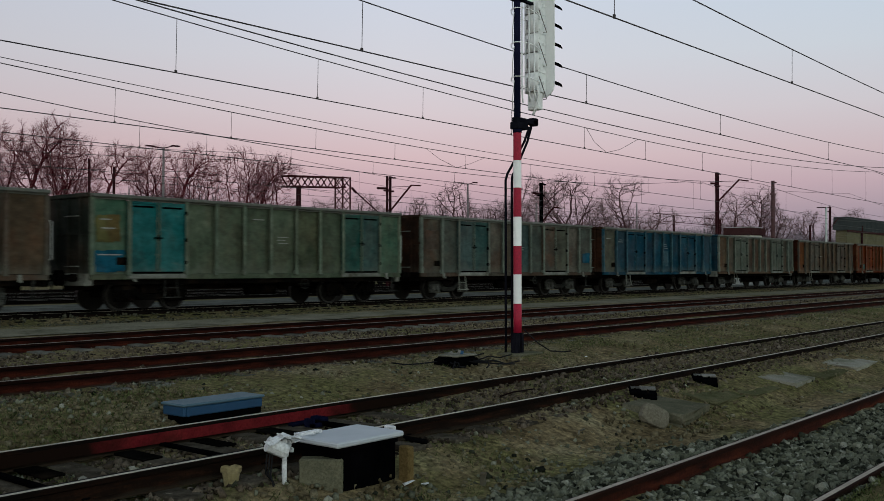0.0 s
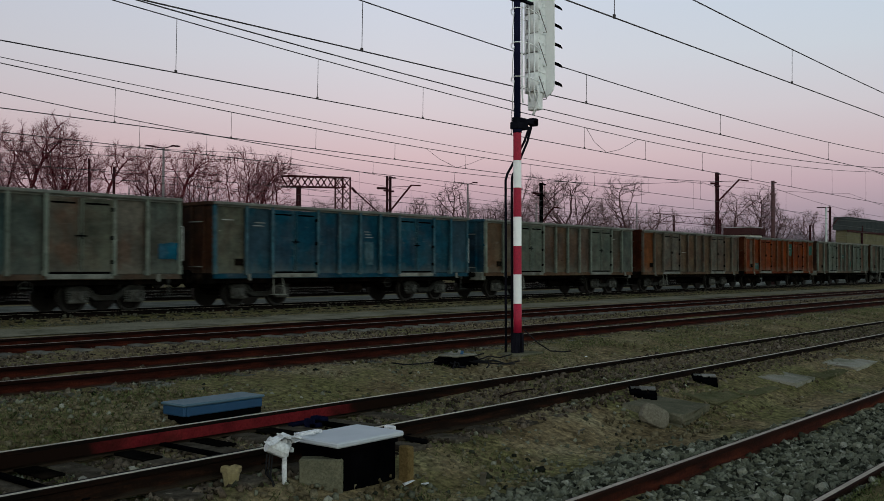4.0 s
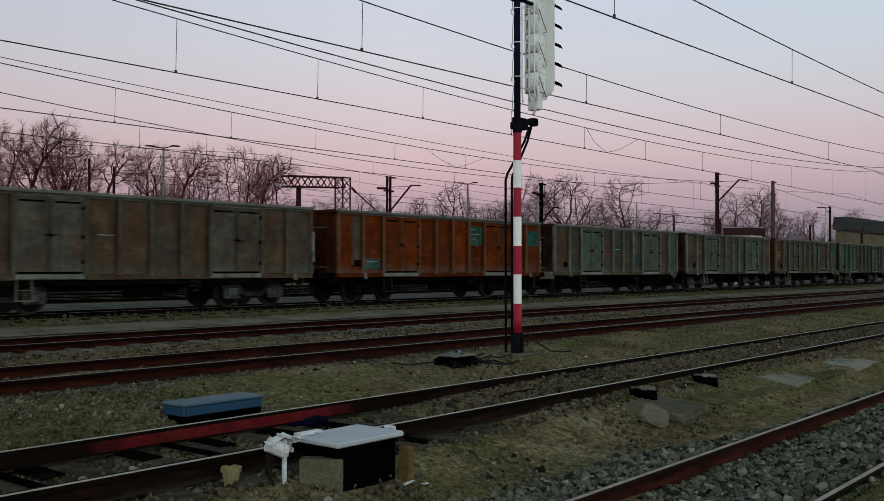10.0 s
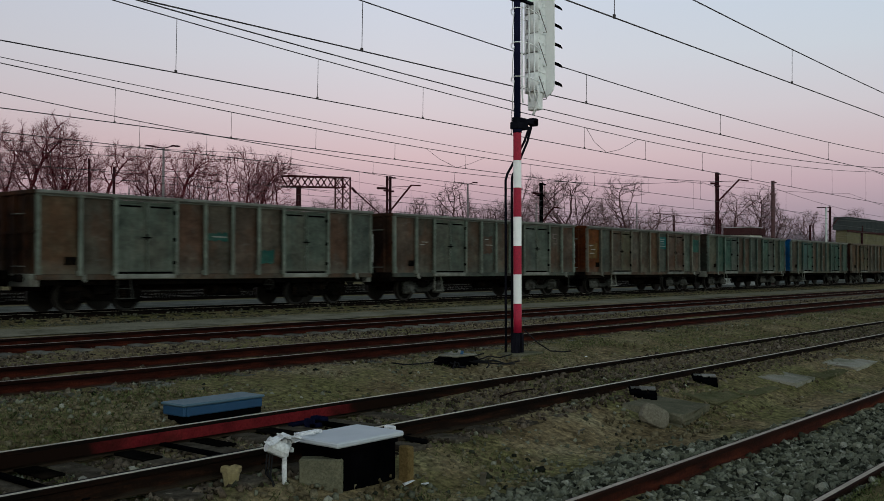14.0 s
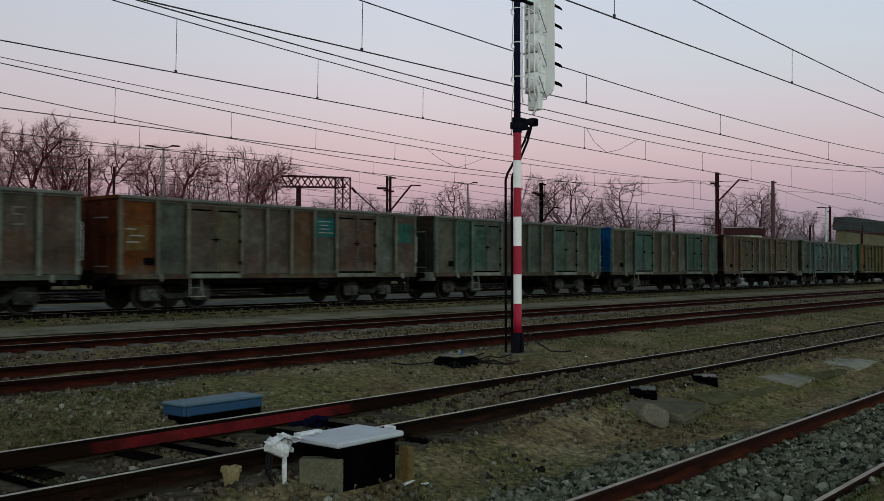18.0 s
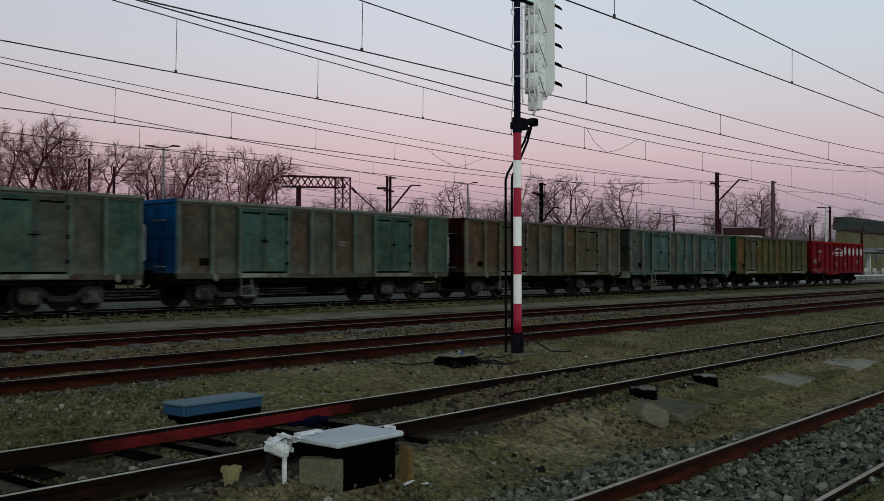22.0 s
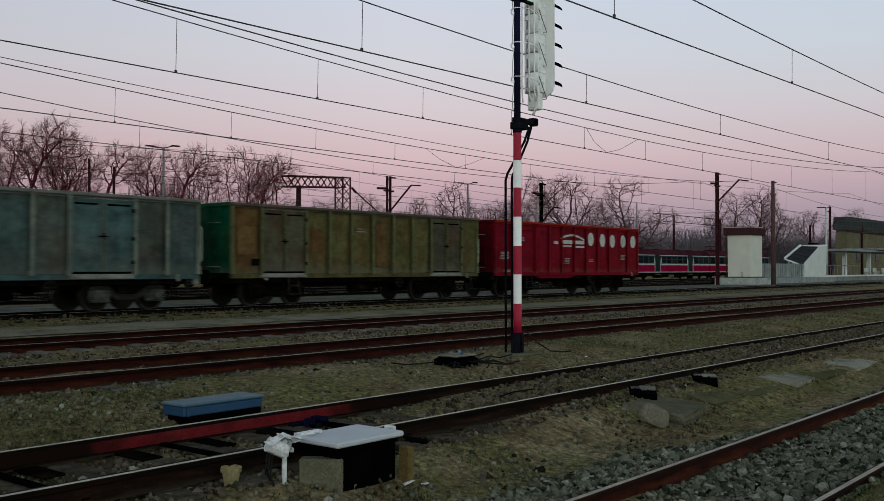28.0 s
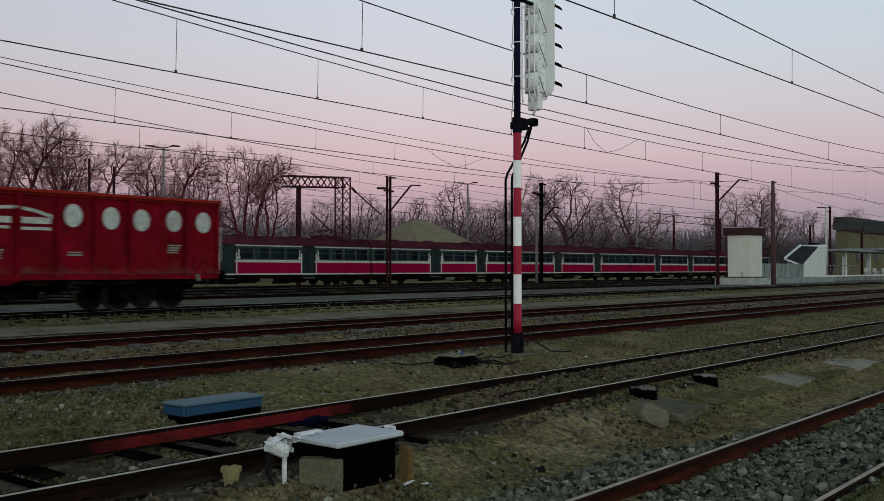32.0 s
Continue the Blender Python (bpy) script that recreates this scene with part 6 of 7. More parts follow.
    bmesh.ops.recalc_face_normals(bm, faces=bm.faces)
    part("roof", bm, M["emu_roof"], c)
    for x in (x0 + L * 0.2, x0 + L * 0.42, x0 + L * 0.68, x0 + L * 0.85):
        part("roof_vent", box(x - 0.35, x + 0.35, -0.3, 0.3, 3.56, 3.74, 0.03), M["emu_roof"], c)
    part("gangway", box(x1 - 0.15, x1 + 0.15, -0.75, 0.75, 0.8, 3.15), M["black"], c)
    for x in (x0 + 3.0, x1 - 3.0):
        part("bogie_frame", bx(box(x - 1.7, x + 1.7, -1.05, -0.95, 0.3, 0.55, 0.03), x - 0.2, x + 0.2, -1.1, 1.1, 0.3, 0.6), M["black_steel"], c)
        for dx in (-1.25, 1.25):
            part("wheelset", rod(rod(rod(bmesh.new(), (x + dx, -0.86, 0.46), (x + dx, -0.72, 0.46), 0.46, n=20), (x + dx, 0.72, 0.46), (x + dx, 0.86, 0.46), 0.46, n=20), (x + dx, -0.8, 0.46), (x + dx, 0.8, 0.46), 0.08), M["wheel"], c)
    for k in range(5):
        a = x0 + L * 0.32 + k * L * 0.075
        part("equipment_case", box(a, a + L * 0.055, -1.3, -0.6, 0.18 + 0.06 * (k % 3), 0.55, 0.02), M["black_steel" if k % 2 else "slab"] if k == 2 else M["black_steel"], c)
    if panto:
        p = new("pantograph")
        p.parent = c
        p.matrix_basis = pose(panto, 0, 3.66)
        part("pantograph_frame", bx(bx(bx(box(-1.1, 1.1, -0.6, -0.54, 0.12, 0.18), -1.1, 1.1, 0.54, 0.6, 0.12, 0.18), -1.0, -0.94, -0.6, 0.6, 0.0, 0.2), 0.94, 1.0, -0.6, 0.6, 0.0, 0.2), M["lattice"], p)
        arm = bmesh.new()
        for y in (-0.5, 0.5):
            for sx in (-1, 1):
                path(arm, [(sx * 0.3, y, 0.2), (sx * 1.25, y * 0.8, 0.42), (sx * 0.12, y * 0.7, 0.62)], 0.03, 5)
        part("folded_arm", arm, M["lattice"], p)
        part("contact_strip", bx(box(-0.2, -0.1, -0.8, 0.8, 0.62, 0.68), 0.1, 0.2, -0.8, 0.8, 0.62, 0.68), M["lattice"], p)
        for x in (-0.9, 0.9):
            part("insulator", rod(rod(bmesh.new(), (x, -0.5, -0.02), (x, -0.5, 0.14), 0.07, n=8), (x, 0.5, -0.02), (x, 0.5, 0.14), 0.07, n=8), M["pole_concrete"], p)
    return c


coach(34.6, 55.83, (41.6, 49.12), panto=52.2)
coach(55.83, 76.6, (63.96, 70.52))
coach(76.6, 98.9, (83.54, 91.46))
coach(98.9, 120.4, (105.66, 114.67), panto=102.6)
coach(120.4, 141.5, (127.5, 135.0), panto=124.0)


# ---- overhead line ----
def overhead(y, z0, z1, xl, zl, k, drops, x0=0.0, x1=260.0, r=0.0118, label="dark overhead contact wire with its carrying wire and droppers", span=62.0, messenger=True):
    o = thing("overhead_line", pose(0, y, 0), label, "overhead line", group="overhead lines")
    part("contact_wire", rod(bmesh.new(), (x0, 0, z0 + (z1 - z0) * (x0 - 10) / 30), (x1, 0, min(z0 + (z1 - z0) * (x1 - 10) / 30, z1 + 0.6)), r, n=5) if abs(z1 - z0) < 1e-6 else
         path(bmesh.new(), [(x0, 0, z0 + (z1 - z0) * (x0 - 10) / 30), (40, 0, z1), (x1, 0, z1)], r, 5), M["wire"], o)

    def mz(x):
        u = (x - xl + span / 2) % span - span / 2
        return zl + k * u * u

    WIRE_ENDS.append((y, mz(258.0)))
    if messenger:
        xs = list(np.arange(x0, x1 + 0.1, 2.5))
        part("carrying_wire", path(bmesh.new(), [(x, 0, mz(x)) for x in xs], r * 1.0, 5), M["wire"], o)
        for x in drops:
            zc = z0 + (z1 - z0) * (min(x, 40) - 10) / 30
            d = part("dropper", rod(bmesh.new(), (x, 0, zc), (x + 0.02, 0, mz(x)), 0.006, n=4), M["wire"], o)
            part("clip", box(x - 0.025, x + 0.025, -0.012, 0.012, zc - 0.01, zc + 0.05), M["wire"], d)
    return o


def single_wire(y, xl, zl, k, span):
    o = thing("feeder_wire", pose(0, y, 0), "single dark overhead wire", "wire", group="feeder wires")
    xs = np.arange(0.0, 260.1, 2.5)
    us = (xs - xl + span / 2) % span - span / 2
    WIRE_ENDS.append((y, zl + k * us[-1] * us[-1]))
    part("strand", path(bmesh.new(), [(x, 0, zl + k * u * u) for x, u in zip(xs, us)], 0.0125, 5), M["wire"], o)


WIRE_ENDS = []
overhead(7.0, 5.46, 6.0, 18.5, 6.345, 0.0007, [5.5, 12.45, 19.82, 27, 34, 42, 50, 58, 66, 74])
overhead(11.2, 5.43, 5.78, 22.0, 6.17, 0.00106, [4.5, 11.44, 18.64, 25.94, 35.36, 45, 55, 65, 75])
overhead(16.3, 5.735, 5.735, 29.6, 6.415, 0.00123, [3.9, 7.6, 11.34, 15.19, 18.92, 22.9, 27.0, 31.2, 36, 41, 46, 52, 58, 65, 72, 80], r=0.012)
single_wire(13.7, 23.0, 5.92, 0.00125, 62.0)
overhead(25.95, 6.21, 6.21, 35.4, 6.806, 0.0012, [8.5, 12.1, 15.9, 20.25, 24.1, 28.4, 33, 38, 44, 50, 57, 64, 72, 80, 90], r=0.0145)
single_wire(28.2, 45.0, 7.51, 0.0006, 100.0)
overhead(30.6, 6.22, 6.22, 36.0, 6.72, 0.0017, [10, 14.6, 19.75, 22.7, 27, 32, 38, 44, 51, 58, 66, 75], r=0.0145)
for yy, zz in ((37.4, 6.0), (41.5, 6.1), (47.5, 6.0), (55.0, 6.1)):
    overhead(yy, zz, zz, 50.0 + yy / 3, zz + 0.55, 0.0011, [20 + 9 * i for i in range(10)], r=0.011)

# portal at the end of the yard that carries all the wires
pg = thing("overhead_gantry", pose(0, 0, 0), "steel portal carrying the wires at the yard's end", "gantry")
for y in (3.5, 59.0):
    part("post", box(257.3, 257.7, y - 0.2, y + 0.2, 0.2, 10.2, 0.02), M["pole_steel"], pg)
part("crossbeam", box(257.35, 257.65, 3.7, 58.8, 9.9, 10.3, 0.02), M["lattice"], pg)
for y, z in WIRE_ENDS:
    part("hanger", rod(bmesh.new(), (257.5, y, z - 0.7), (257.5, y, 9.95), 0.03, n=6), M["pole_steel"], pg)

# slack jumper wires between carrying and contact wire
for y, pts in ((16.3, [(27.12, 6.42), (27.66, 6.0), (28.43, 5.74), (29.36, 5.93), (30.66, 6.42)]), (25.95, [(30.31, 6.84), (31.23, 6.47), (32.37, 6.2), (33.37, 6.46), (34.4, 6.81)])):
    j = thing("jumper_wire", pose(0, y, 0), "slack jumper wire hanging from the overhead line", "wire", group="jumper wires")
    part("strand", path(bmesh.new(), [(x, 0, z) for x, z in pts], 0.008, 5), M["wire"], j)


def lattice_post(bm, x, y, z0, z1, w, step=0.6, t=0.07):
    for sx in (-1, 1):
        for sy in (-1, 1):
            beam(bm, (x + sx * w / 2, y + sy * w / 2, z0), (x + sx * w / 2, y + sy * w / 2, z1), t, t)
    z, s = z0, 1
    while z < z1 - 0.05:
        zz = min(z + step, z1)
        for sy in (-1, 1):
            beam(bm, (x - s * w / 2, y + sy * w / 2, z), (x + s * w / 2, y + sy * w / 2, zz), t * 0.6, t * 0.6)
            beam(bm, (x + sy * w / 2, y - s * w / 2, z), (x + sy * w / 2, y + s * w / 2, zz), t * 0.6, t * 0.6)
        z, s = zz, -s
    return bm


gan = thing("overhead_gantry", pose(0, 0, 0), "red-brown lattice steel gantry over the far tracks", "gantry")
part("tower", lattice_post(bmesh.new(), 60.9, 62, 0.4, 10.1, 0.95, 0.8, 0.1), M["lattice"], gan)
g = bmesh.new()
for y in (61.6, 62.4):
    for z in (9.05, 9.95):
        beam(g, (54.0, y, z - 0.25), (60.9, y, z + 0.1), 0.12, 0.12)
    for k in range(9):
        xa, xb = 54.0 + k * 0.767, 54.0 + (k + 1) * 0.767
        za, zb = (8.8 + k * 0.04, 9.7 + k * 0.04) if k % 2 else (9.7 + k * 0.04, 8.8 + k * 0.04)
        beam(g, (xa, y, za), (xb, y, zb), 0.08, 0.08)
part("lattice_beam", g, M["lattice"], gan)
part("far_post", box(55.5, 55.8, 61.9, 62.2, 0.4, 9.0), M["pole_steel"], gan)
part("cantilever", beam(beam(bmesh.new(), (61.3, 62, 9.6), (66.0, 62, 6.9), 0.08, 0.08), (57.0, 62, 6.8), (60.8, 62, 4.3), 0.08, 0.08), M["lattice"], gan)
part("insulator", rod(bmesh.new(), (62.1, 62, 9.2), (62.6, 62, 8.8), 0.12, n=8), M["pole_steel"], gan)


def cantilever_mast(x, y, h, mat, reach, rise, name="overhead_mast", lattice=True, label="dark steel overhead line mast with a cantilever arm", w=0.35, k=1.0, drop=2.3, t=0.07):
    m = thing(name, pose(x, y, 0.38), label, "overhead mast", group="overhead masts")
    if lattice:
        b = bmesh.new()
        for sx in (-1, 1):
            bx(b, sx * w / 2 - t, sx * w / 2 + t, -0.1, 0.1, 0, h)
        z = 0.5
        while z < h:
            bx(b, -w / 2, w / 2, -0.03, 0.03, z, z + 0.09)
            z += 0.8
        part("post", b, mat, m)
    else:
        part("post", rod(bmesh.new(), (0, 0, 0), (0, 0, h), 0.26 * k, 0.17 * k, n=12), mat, m)
    if reach:
        part("cantilever", beam(beam(bmesh.new(), (0.1, 0, h - rise - drop), (reach, 0, h - rise), 0.11, 0.11), (reach, 0, h - rise), (reach * 1.45, 0, h - rise + 0.05), 0.1, 0.1), M["lattice"], m)
        part("stay", beam(bmesh.new(), (0, 0, h - 0.8), (reach * 1.0, 0, h - rise - 0.1), 0.035, 0.035), M["pole_steel"], m)
        part("insulator", rod(bmesh.new(), (-0.2, 0, h - 1.0), (-1.3, 0, h - 1.05), 0.09, n=8), M["pole_steel"], m)
    if k < 0.7:
        return m
    part("cross_piece", bx(box(-0.55, 0.55, -0.07, 0.07, h - 1.25, h - 1.12), 0.2, 0.75, -0.07, 0.07, h - 0.15, h - 0.05), mat, m)
    return m


cantilever_mast(81.0, 35.3, 10.0, M["pole_steel"], 4.9, 0.3, w=0.32, t=0.04)
cantilever_mast(84.2, 31.5, 9.25, M["pole_concrete"], 0, 0, lattice=False, k=0.85, label="grey concrete overhead line mast")
cantilever_mast(56.2, 52.0, 8.85, M["pole_steel"], 2.7, 0.55, w=0.36, t=0.045)
cantilever_mast(75.05, 50.0, 9.5, M["black"], 2.1, 2.2, w=0.2, drop=1.5)
cantilever_mast(74.7, 50.3, 7.6, M["pole_pale"], 0, 0, lattice=False, label="pale concrete pole beside a dark mast", k=0.5)
cantilever_mast(190.0, 60.0, 13.5, M["pole_steel"], 5.0, 2.0, w=0.6)
for x, h in ((37.2, 9.4), (39.2, 9.0)):
    pl = thing("pole", pose(x, 64.0, 0.38), "slim dark wooden pole behind the tracks", "pole", group="slim poles")
    part("shaft", rod(bmesh.new(), (0, 0, 0), (0, 0, h), 0.12, 0.09, n=8), M["pole_steel"], pl)

for x, y, h, two in ((44.8, 66, 11.2, True), (84.35, 66, 11.0, True), (123.7, 66, 10.9, False)):
    lp = thing("street_lamp", pose(x, y, 0.38), "pale steel lamp post with flat lamp arms", "street lamp", group="yard lamps")
    part("pole", rod(bmesh.new(), (0, 0, 0), (0, 0, h), 0.13, 0.08, n=10), M["pole_pale"], lp)
    if two:
        part("arm", beam(beam(bmesh.new(), (0, 0, h - 0.1), (-0.9, 0.3, h + 0.0), 0.1, 0.08), (0, 0, h - 0.1), (0.9, -0.3, h + 0.18), 0.1, 0.08), M["pole_steel"], lp)
        part("lamp_head", bx(box(-1.4, -0.7, 0.15, 0.4, h - 0.04, h + 0.06), 0.6, 1.3, -0.4, -0.15, h + 0.1, h + 0.2), M["pole_steel"], lp)

# far portal over the tracks
fp = thing("overhead_gantry", pose(0, 0, 0), "distant dark lattice gantry across the tracks", "gantry")
part("crossbeam", bx(bx(bmesh.new(), 188, 222, 95.9, 96.1, 13.75, 13.88), 188, 222, 95.9, 96.1, 12.2, 12.32), M["lattice"], fp)
part("web", path(bmesh.new(), [(188 + 2 * i, 96, 12.26 if i % 2 else 13.8) for i in range(18)], 0.04, 4), M["lattice"], fp)
for x in (197.0, 222.0):
    part("post", box(x - 0.18, x + 0.18, 95.8, 96.2, 0.4, 13.8), M["lattice"], fp)

# ---- platform, cabin, stair roof and station building ----
cab = thing("platform_cabin", pose(0, 0, 0), "cream plastered cabin with a brown flat roof", "cabin")
part("wall", box(83.0, 85.7, 33.1, 35.2, 0.9, 4.85), M["render_cream"], cab)
part("roof", box(82.75, 85.95, 32.85, 35.5, 4.85, 5.5, 0.03), M["fascia"], cab, "overhanging brown flat roof")
part("roof_sheet", box(82.9, 85.8, 33.0, 35.35, 5.5, 5.56), M["platform"], cab)
part("vent", box(82.97, 83.0, 33.75, 34.0, 1.0, 1.55), M["platform"], cab)
part("downpipe", rod(bmesh.new(), (82.9, 35.3, 0.6), (82.9, 35.3, 4.85), 0.06), M["fascia"], cab)
part("ledge", box(82.85, 85.9, 32.95, 35.4, 0.98, 1.12), M["slab"], cab)

ramp_ob = thing("platform", pose(0, 0, 0), "pale concrete platform with a low front wall", "platform", kind="structure")
part("end_block", box(82.4, 87.0, 32.3, 36.2, 0.3, 1.0, 0.03), M["platform"], ramp_ob)
part("front_wall", box(87.0, 108.0, 33.6, 38.2, 0.3, 0.95, 0.03), M["platform_grey"], ramp_ob)
part("deck", box(108.0, 330.0, 36.5, 44.0, 0.3, 0.95, 0.03), M["platform_grey"], ramp_ob)
part("edge_slab", box(112.0, 330.0, 36.2, 36.5, 0.9, 1.08), M["white_wall"], ramp_ob)
for i in range(30):
    x = 86.4 + i * 0.62
    part("railing_panel", bx(box(x, x + 0.56, 36.0, 36.05, 1.0, 2.35), x, x + 0.03, 35.98, 36.07, 0.9, 2.4), M["platform_grey"], ramp_ob)

st = thing("stairway_roof", pose(0, 0, 0), "white stairway shelter with a sloping dark glazed roof", "stair shelter")
part("wall", prism([(105.3, 0.9), (105.3, 2.50), (110.0, 4.3), (112.4, 4.45), (112.4, 0.9)], 36.0, 36.2), M["white_wall"], st)
part("wall", prism([(105.3, 0.9), (105.3, 3.30), (108.6, 4.33), (112.4, 4.45), (112.4, 0.9)], 37.6, 37.8), M["white_wall"], st)
gz = bmesh.new()
quad = [(104.6, 36.02, 2.25), (110.1, 36.02, 4.33), (108.6, 37.5, 4.40), (103.8, 37.5, 2.92)]
lo_, hi_ = [gz.verts.new((x, y, z - 0.06)) for x, y, z in quad], [gz.verts.new(v) for v in quad]
gz.faces.new(hi_), gz.faces.new(lo_[::-1])
for i in range(4):
    gz.faces.new((lo_[i], lo_[(i + 1) % 4], hi_[(i + 1) % 4], hi_[i]))
part("front_wall", box(105.3, 105.4, 36.2, 37.6, 0.9, 2.4), M["white_wall"], st)
glz = part("glazing", gz, M["stair_glass"], st, "dark sloping glass")
for f in (0.2, 0.4, 0.6, 0.8):
    part("glazing_bar", beam(bmesh.new(), (104.6 + 5.5 * f, 36.02, 2.27 + 2.08 * f), (103.8 + 4.8 * f, 37.5, 2.94 + 1.48 * f), 0.05, 0.05), M["fascia"], glz)
part("roof_edge", beam(beam(bmesh.new(), (103.6, 37.55, 2.95), (108.6, 37.55, 4.48), 0.14, 0.2), (103.6, 37.55, 2.9), (104.5, 36.0, 2.2), 0.12, 0.16), M["white_paint"], st)
part("roof_top", prism([(110.0, 4.3), (112.5, 4.45), (112.5, 4.6), (110.0, 4.5)], 35.9, 38.0), M["white_paint"], st)

for x, mat in ((113.2, "pole_steel"), (118.9, "white_wall")):
    po = thing("sign_pole", pose(x, 38, 0.95), "slim pole on the platform with a small dark sign", "sign pole", group="platform poles")
    part("pole", rod(bmesh.new(), (0, 0, 0), (0, 0, 6.0 if mat == "pole_steel" else 8.4), 0.13, n=8), M[mat], po)
    if mat == "pole_steel":
        part("sign", box(-0.6, 2.8, -0.06, 0.06, 3.4, 3.9), M["black"], po)
    else:
        part("lamp_arm", beam(beam(bmesh.new(), (0, 0, 8.3), (-3.2, 0, 8.15), 0.1, 0.1), (0, 0, 8.3), (1.6, 0, 8.4), 0.1, 0.1), M["pole_steel"], po)

can = thing("platform_canopy", pose(0, 0, 0), "light platform canopy on white columns", "canopy")
part("canopy_roof", bx(bx(bmesh.new(), 128, 330, 38.5, 42.5, 4.15, 4.42), 142, 162, 37.8, 43, 4.5, 4.75), M["platform_grey"], can)
for i in range(18):
    x = 134 + i * 11
    part("column", box(x - 0.25, x + 0.25, 40.2, 40.7, 0.95, 4.15), M["white_wall"], can)
for i in range(10):
    x = 116 + i * 1.3
    part("railing", bx(box(x, x + 0.07, 37.0, 37.07, 0.95, 2.3), x, x + 1.3, 37.0, 37.05, 2.2, 2.28), M["pole_pale"], can)
for i in range(9):
    x = 140 + i * 4.2
    be = thing("bench", pose(x, 39.2, 0.95), "pale bent-metal platform seat", "bench", group="platform seats")
    part("seat", box(-0.8, 0.8, -0.25, 0.25, 0.42, 0.5), M["platform"], be)
    part("backrest", box(-0.8, 0.8, 0.2, 0.26, 0.5, 1.0), M["platform"], be)
    for sx in (-0.6, 0.6):
        part("leg", box(sx - 0.06, sx + 0.06, -0.2, 0.2, 0, 0.42), M["platform"], be)

sb = thing("station_building", pose(0, 0, 0), "yellow-grey brick building with a dark hipped roof", "building")
part("wall", box(250.6, 345, 75, 77.8, 0.4, 11.7), M["brick_wall"], sb)
part("roof", prism([(249.6, 11.7), (250.4, 15.0), (345, 15.0), (345, 11.7)], 74.6, 78.2), M["roof_slate"], sb, "dark slate roof")
for i in range(8):
    x = 258 + i * 8.5
    win = part("window", box(x, x + 2.4, 74.9, 75.02, 4.0, 7.0), M["glass"], sb)
    part("sill", box(x - 0.2, x + 2.6, 74.7, 75.0, 3.8, 4.0), M["slab"], win)
part("cornice", box(250.3, 345, 74.7, 75.0, 11.2, 11.68), M["fascia"], sb)
part("drainpipe", rod(bmesh.new(), (262.0, 74.7, 0.4), (262.0, 74.7, 13.0), 0.3), M["pole_steel"], sb)

hh = thing("shed", pose(0, 0, 0), "low shed with a mossy hipped roof behind the train", "shed")
part("wall", box(87.5, 98.3, 76, 84, 0.4, 5.0), M["brick_wall"], hh)
bm = bmesh.new()
base = [bm.verts.new(v) for v in ((86.5, 75.2, 4.9), (98.2, 75.2, 4.9), (99.6, 85, 4.9), (87.5, 85, 4.9))]
top = [bm.verts.new(v) for v in ((90.5, 80, 8.1), (93.6, 80, 8.1))]
for f in ((base[0], base[1], top[1], top[0]), (base[1], base[2], top[1]), (base[2], base[3], top[0], top[1]), (base[3], base[0], top[0]), tuple(base[::-1])):
    bm.faces.new(f)
part("roof", bm, M["mossy_roof"], hh)


# ---- trees ----
def limb_meshes(segs):
    """Meshes of the tapered limbs and of the pointed twigs from lists of segments, and the height that they reach."""
    out = []
    for kind_, which in zip(("limbs", "twigs"), segs):
        vs, fs = [], []
        for a, b, ra, rb, n_ in which:
            d = (b - a).normalized()
            u = d.orthogonal().normalized()
            w = d.cross(u)
            s0 = len(vs)
            ends = ((a, float(max(ra, 0.009))), (b, float(max(rb, 0.007)))) if kind_ == "limbs" else ((a, 1.25 * float(ra)),)
            for c, r in ends:
                for i in range(n_):
                    t_ = 2 * math.pi * i / n_
                    vs.append(c + r * (math.cos(t_) * u + math.sin(t_) * w))
            if kind_ == "twigs":
                vs.append(b)
            for i in range(n_):
                j = (i + 1) % n_
                fs.append((s0 + i, s0 + j, s0 + n_ + j, s0 + n_ + i) if kind_ == "limbs" else (s0 + i, s0 + j, s0 + n_))
        out.append(raw_mesh(kind_, np.array([tuple(v) for v in vs]), np.array(fs)))
    top_z = float(np.percentile([v.co.z for v in out[1].vertices], 99))
    return out[0], out[1], top_z


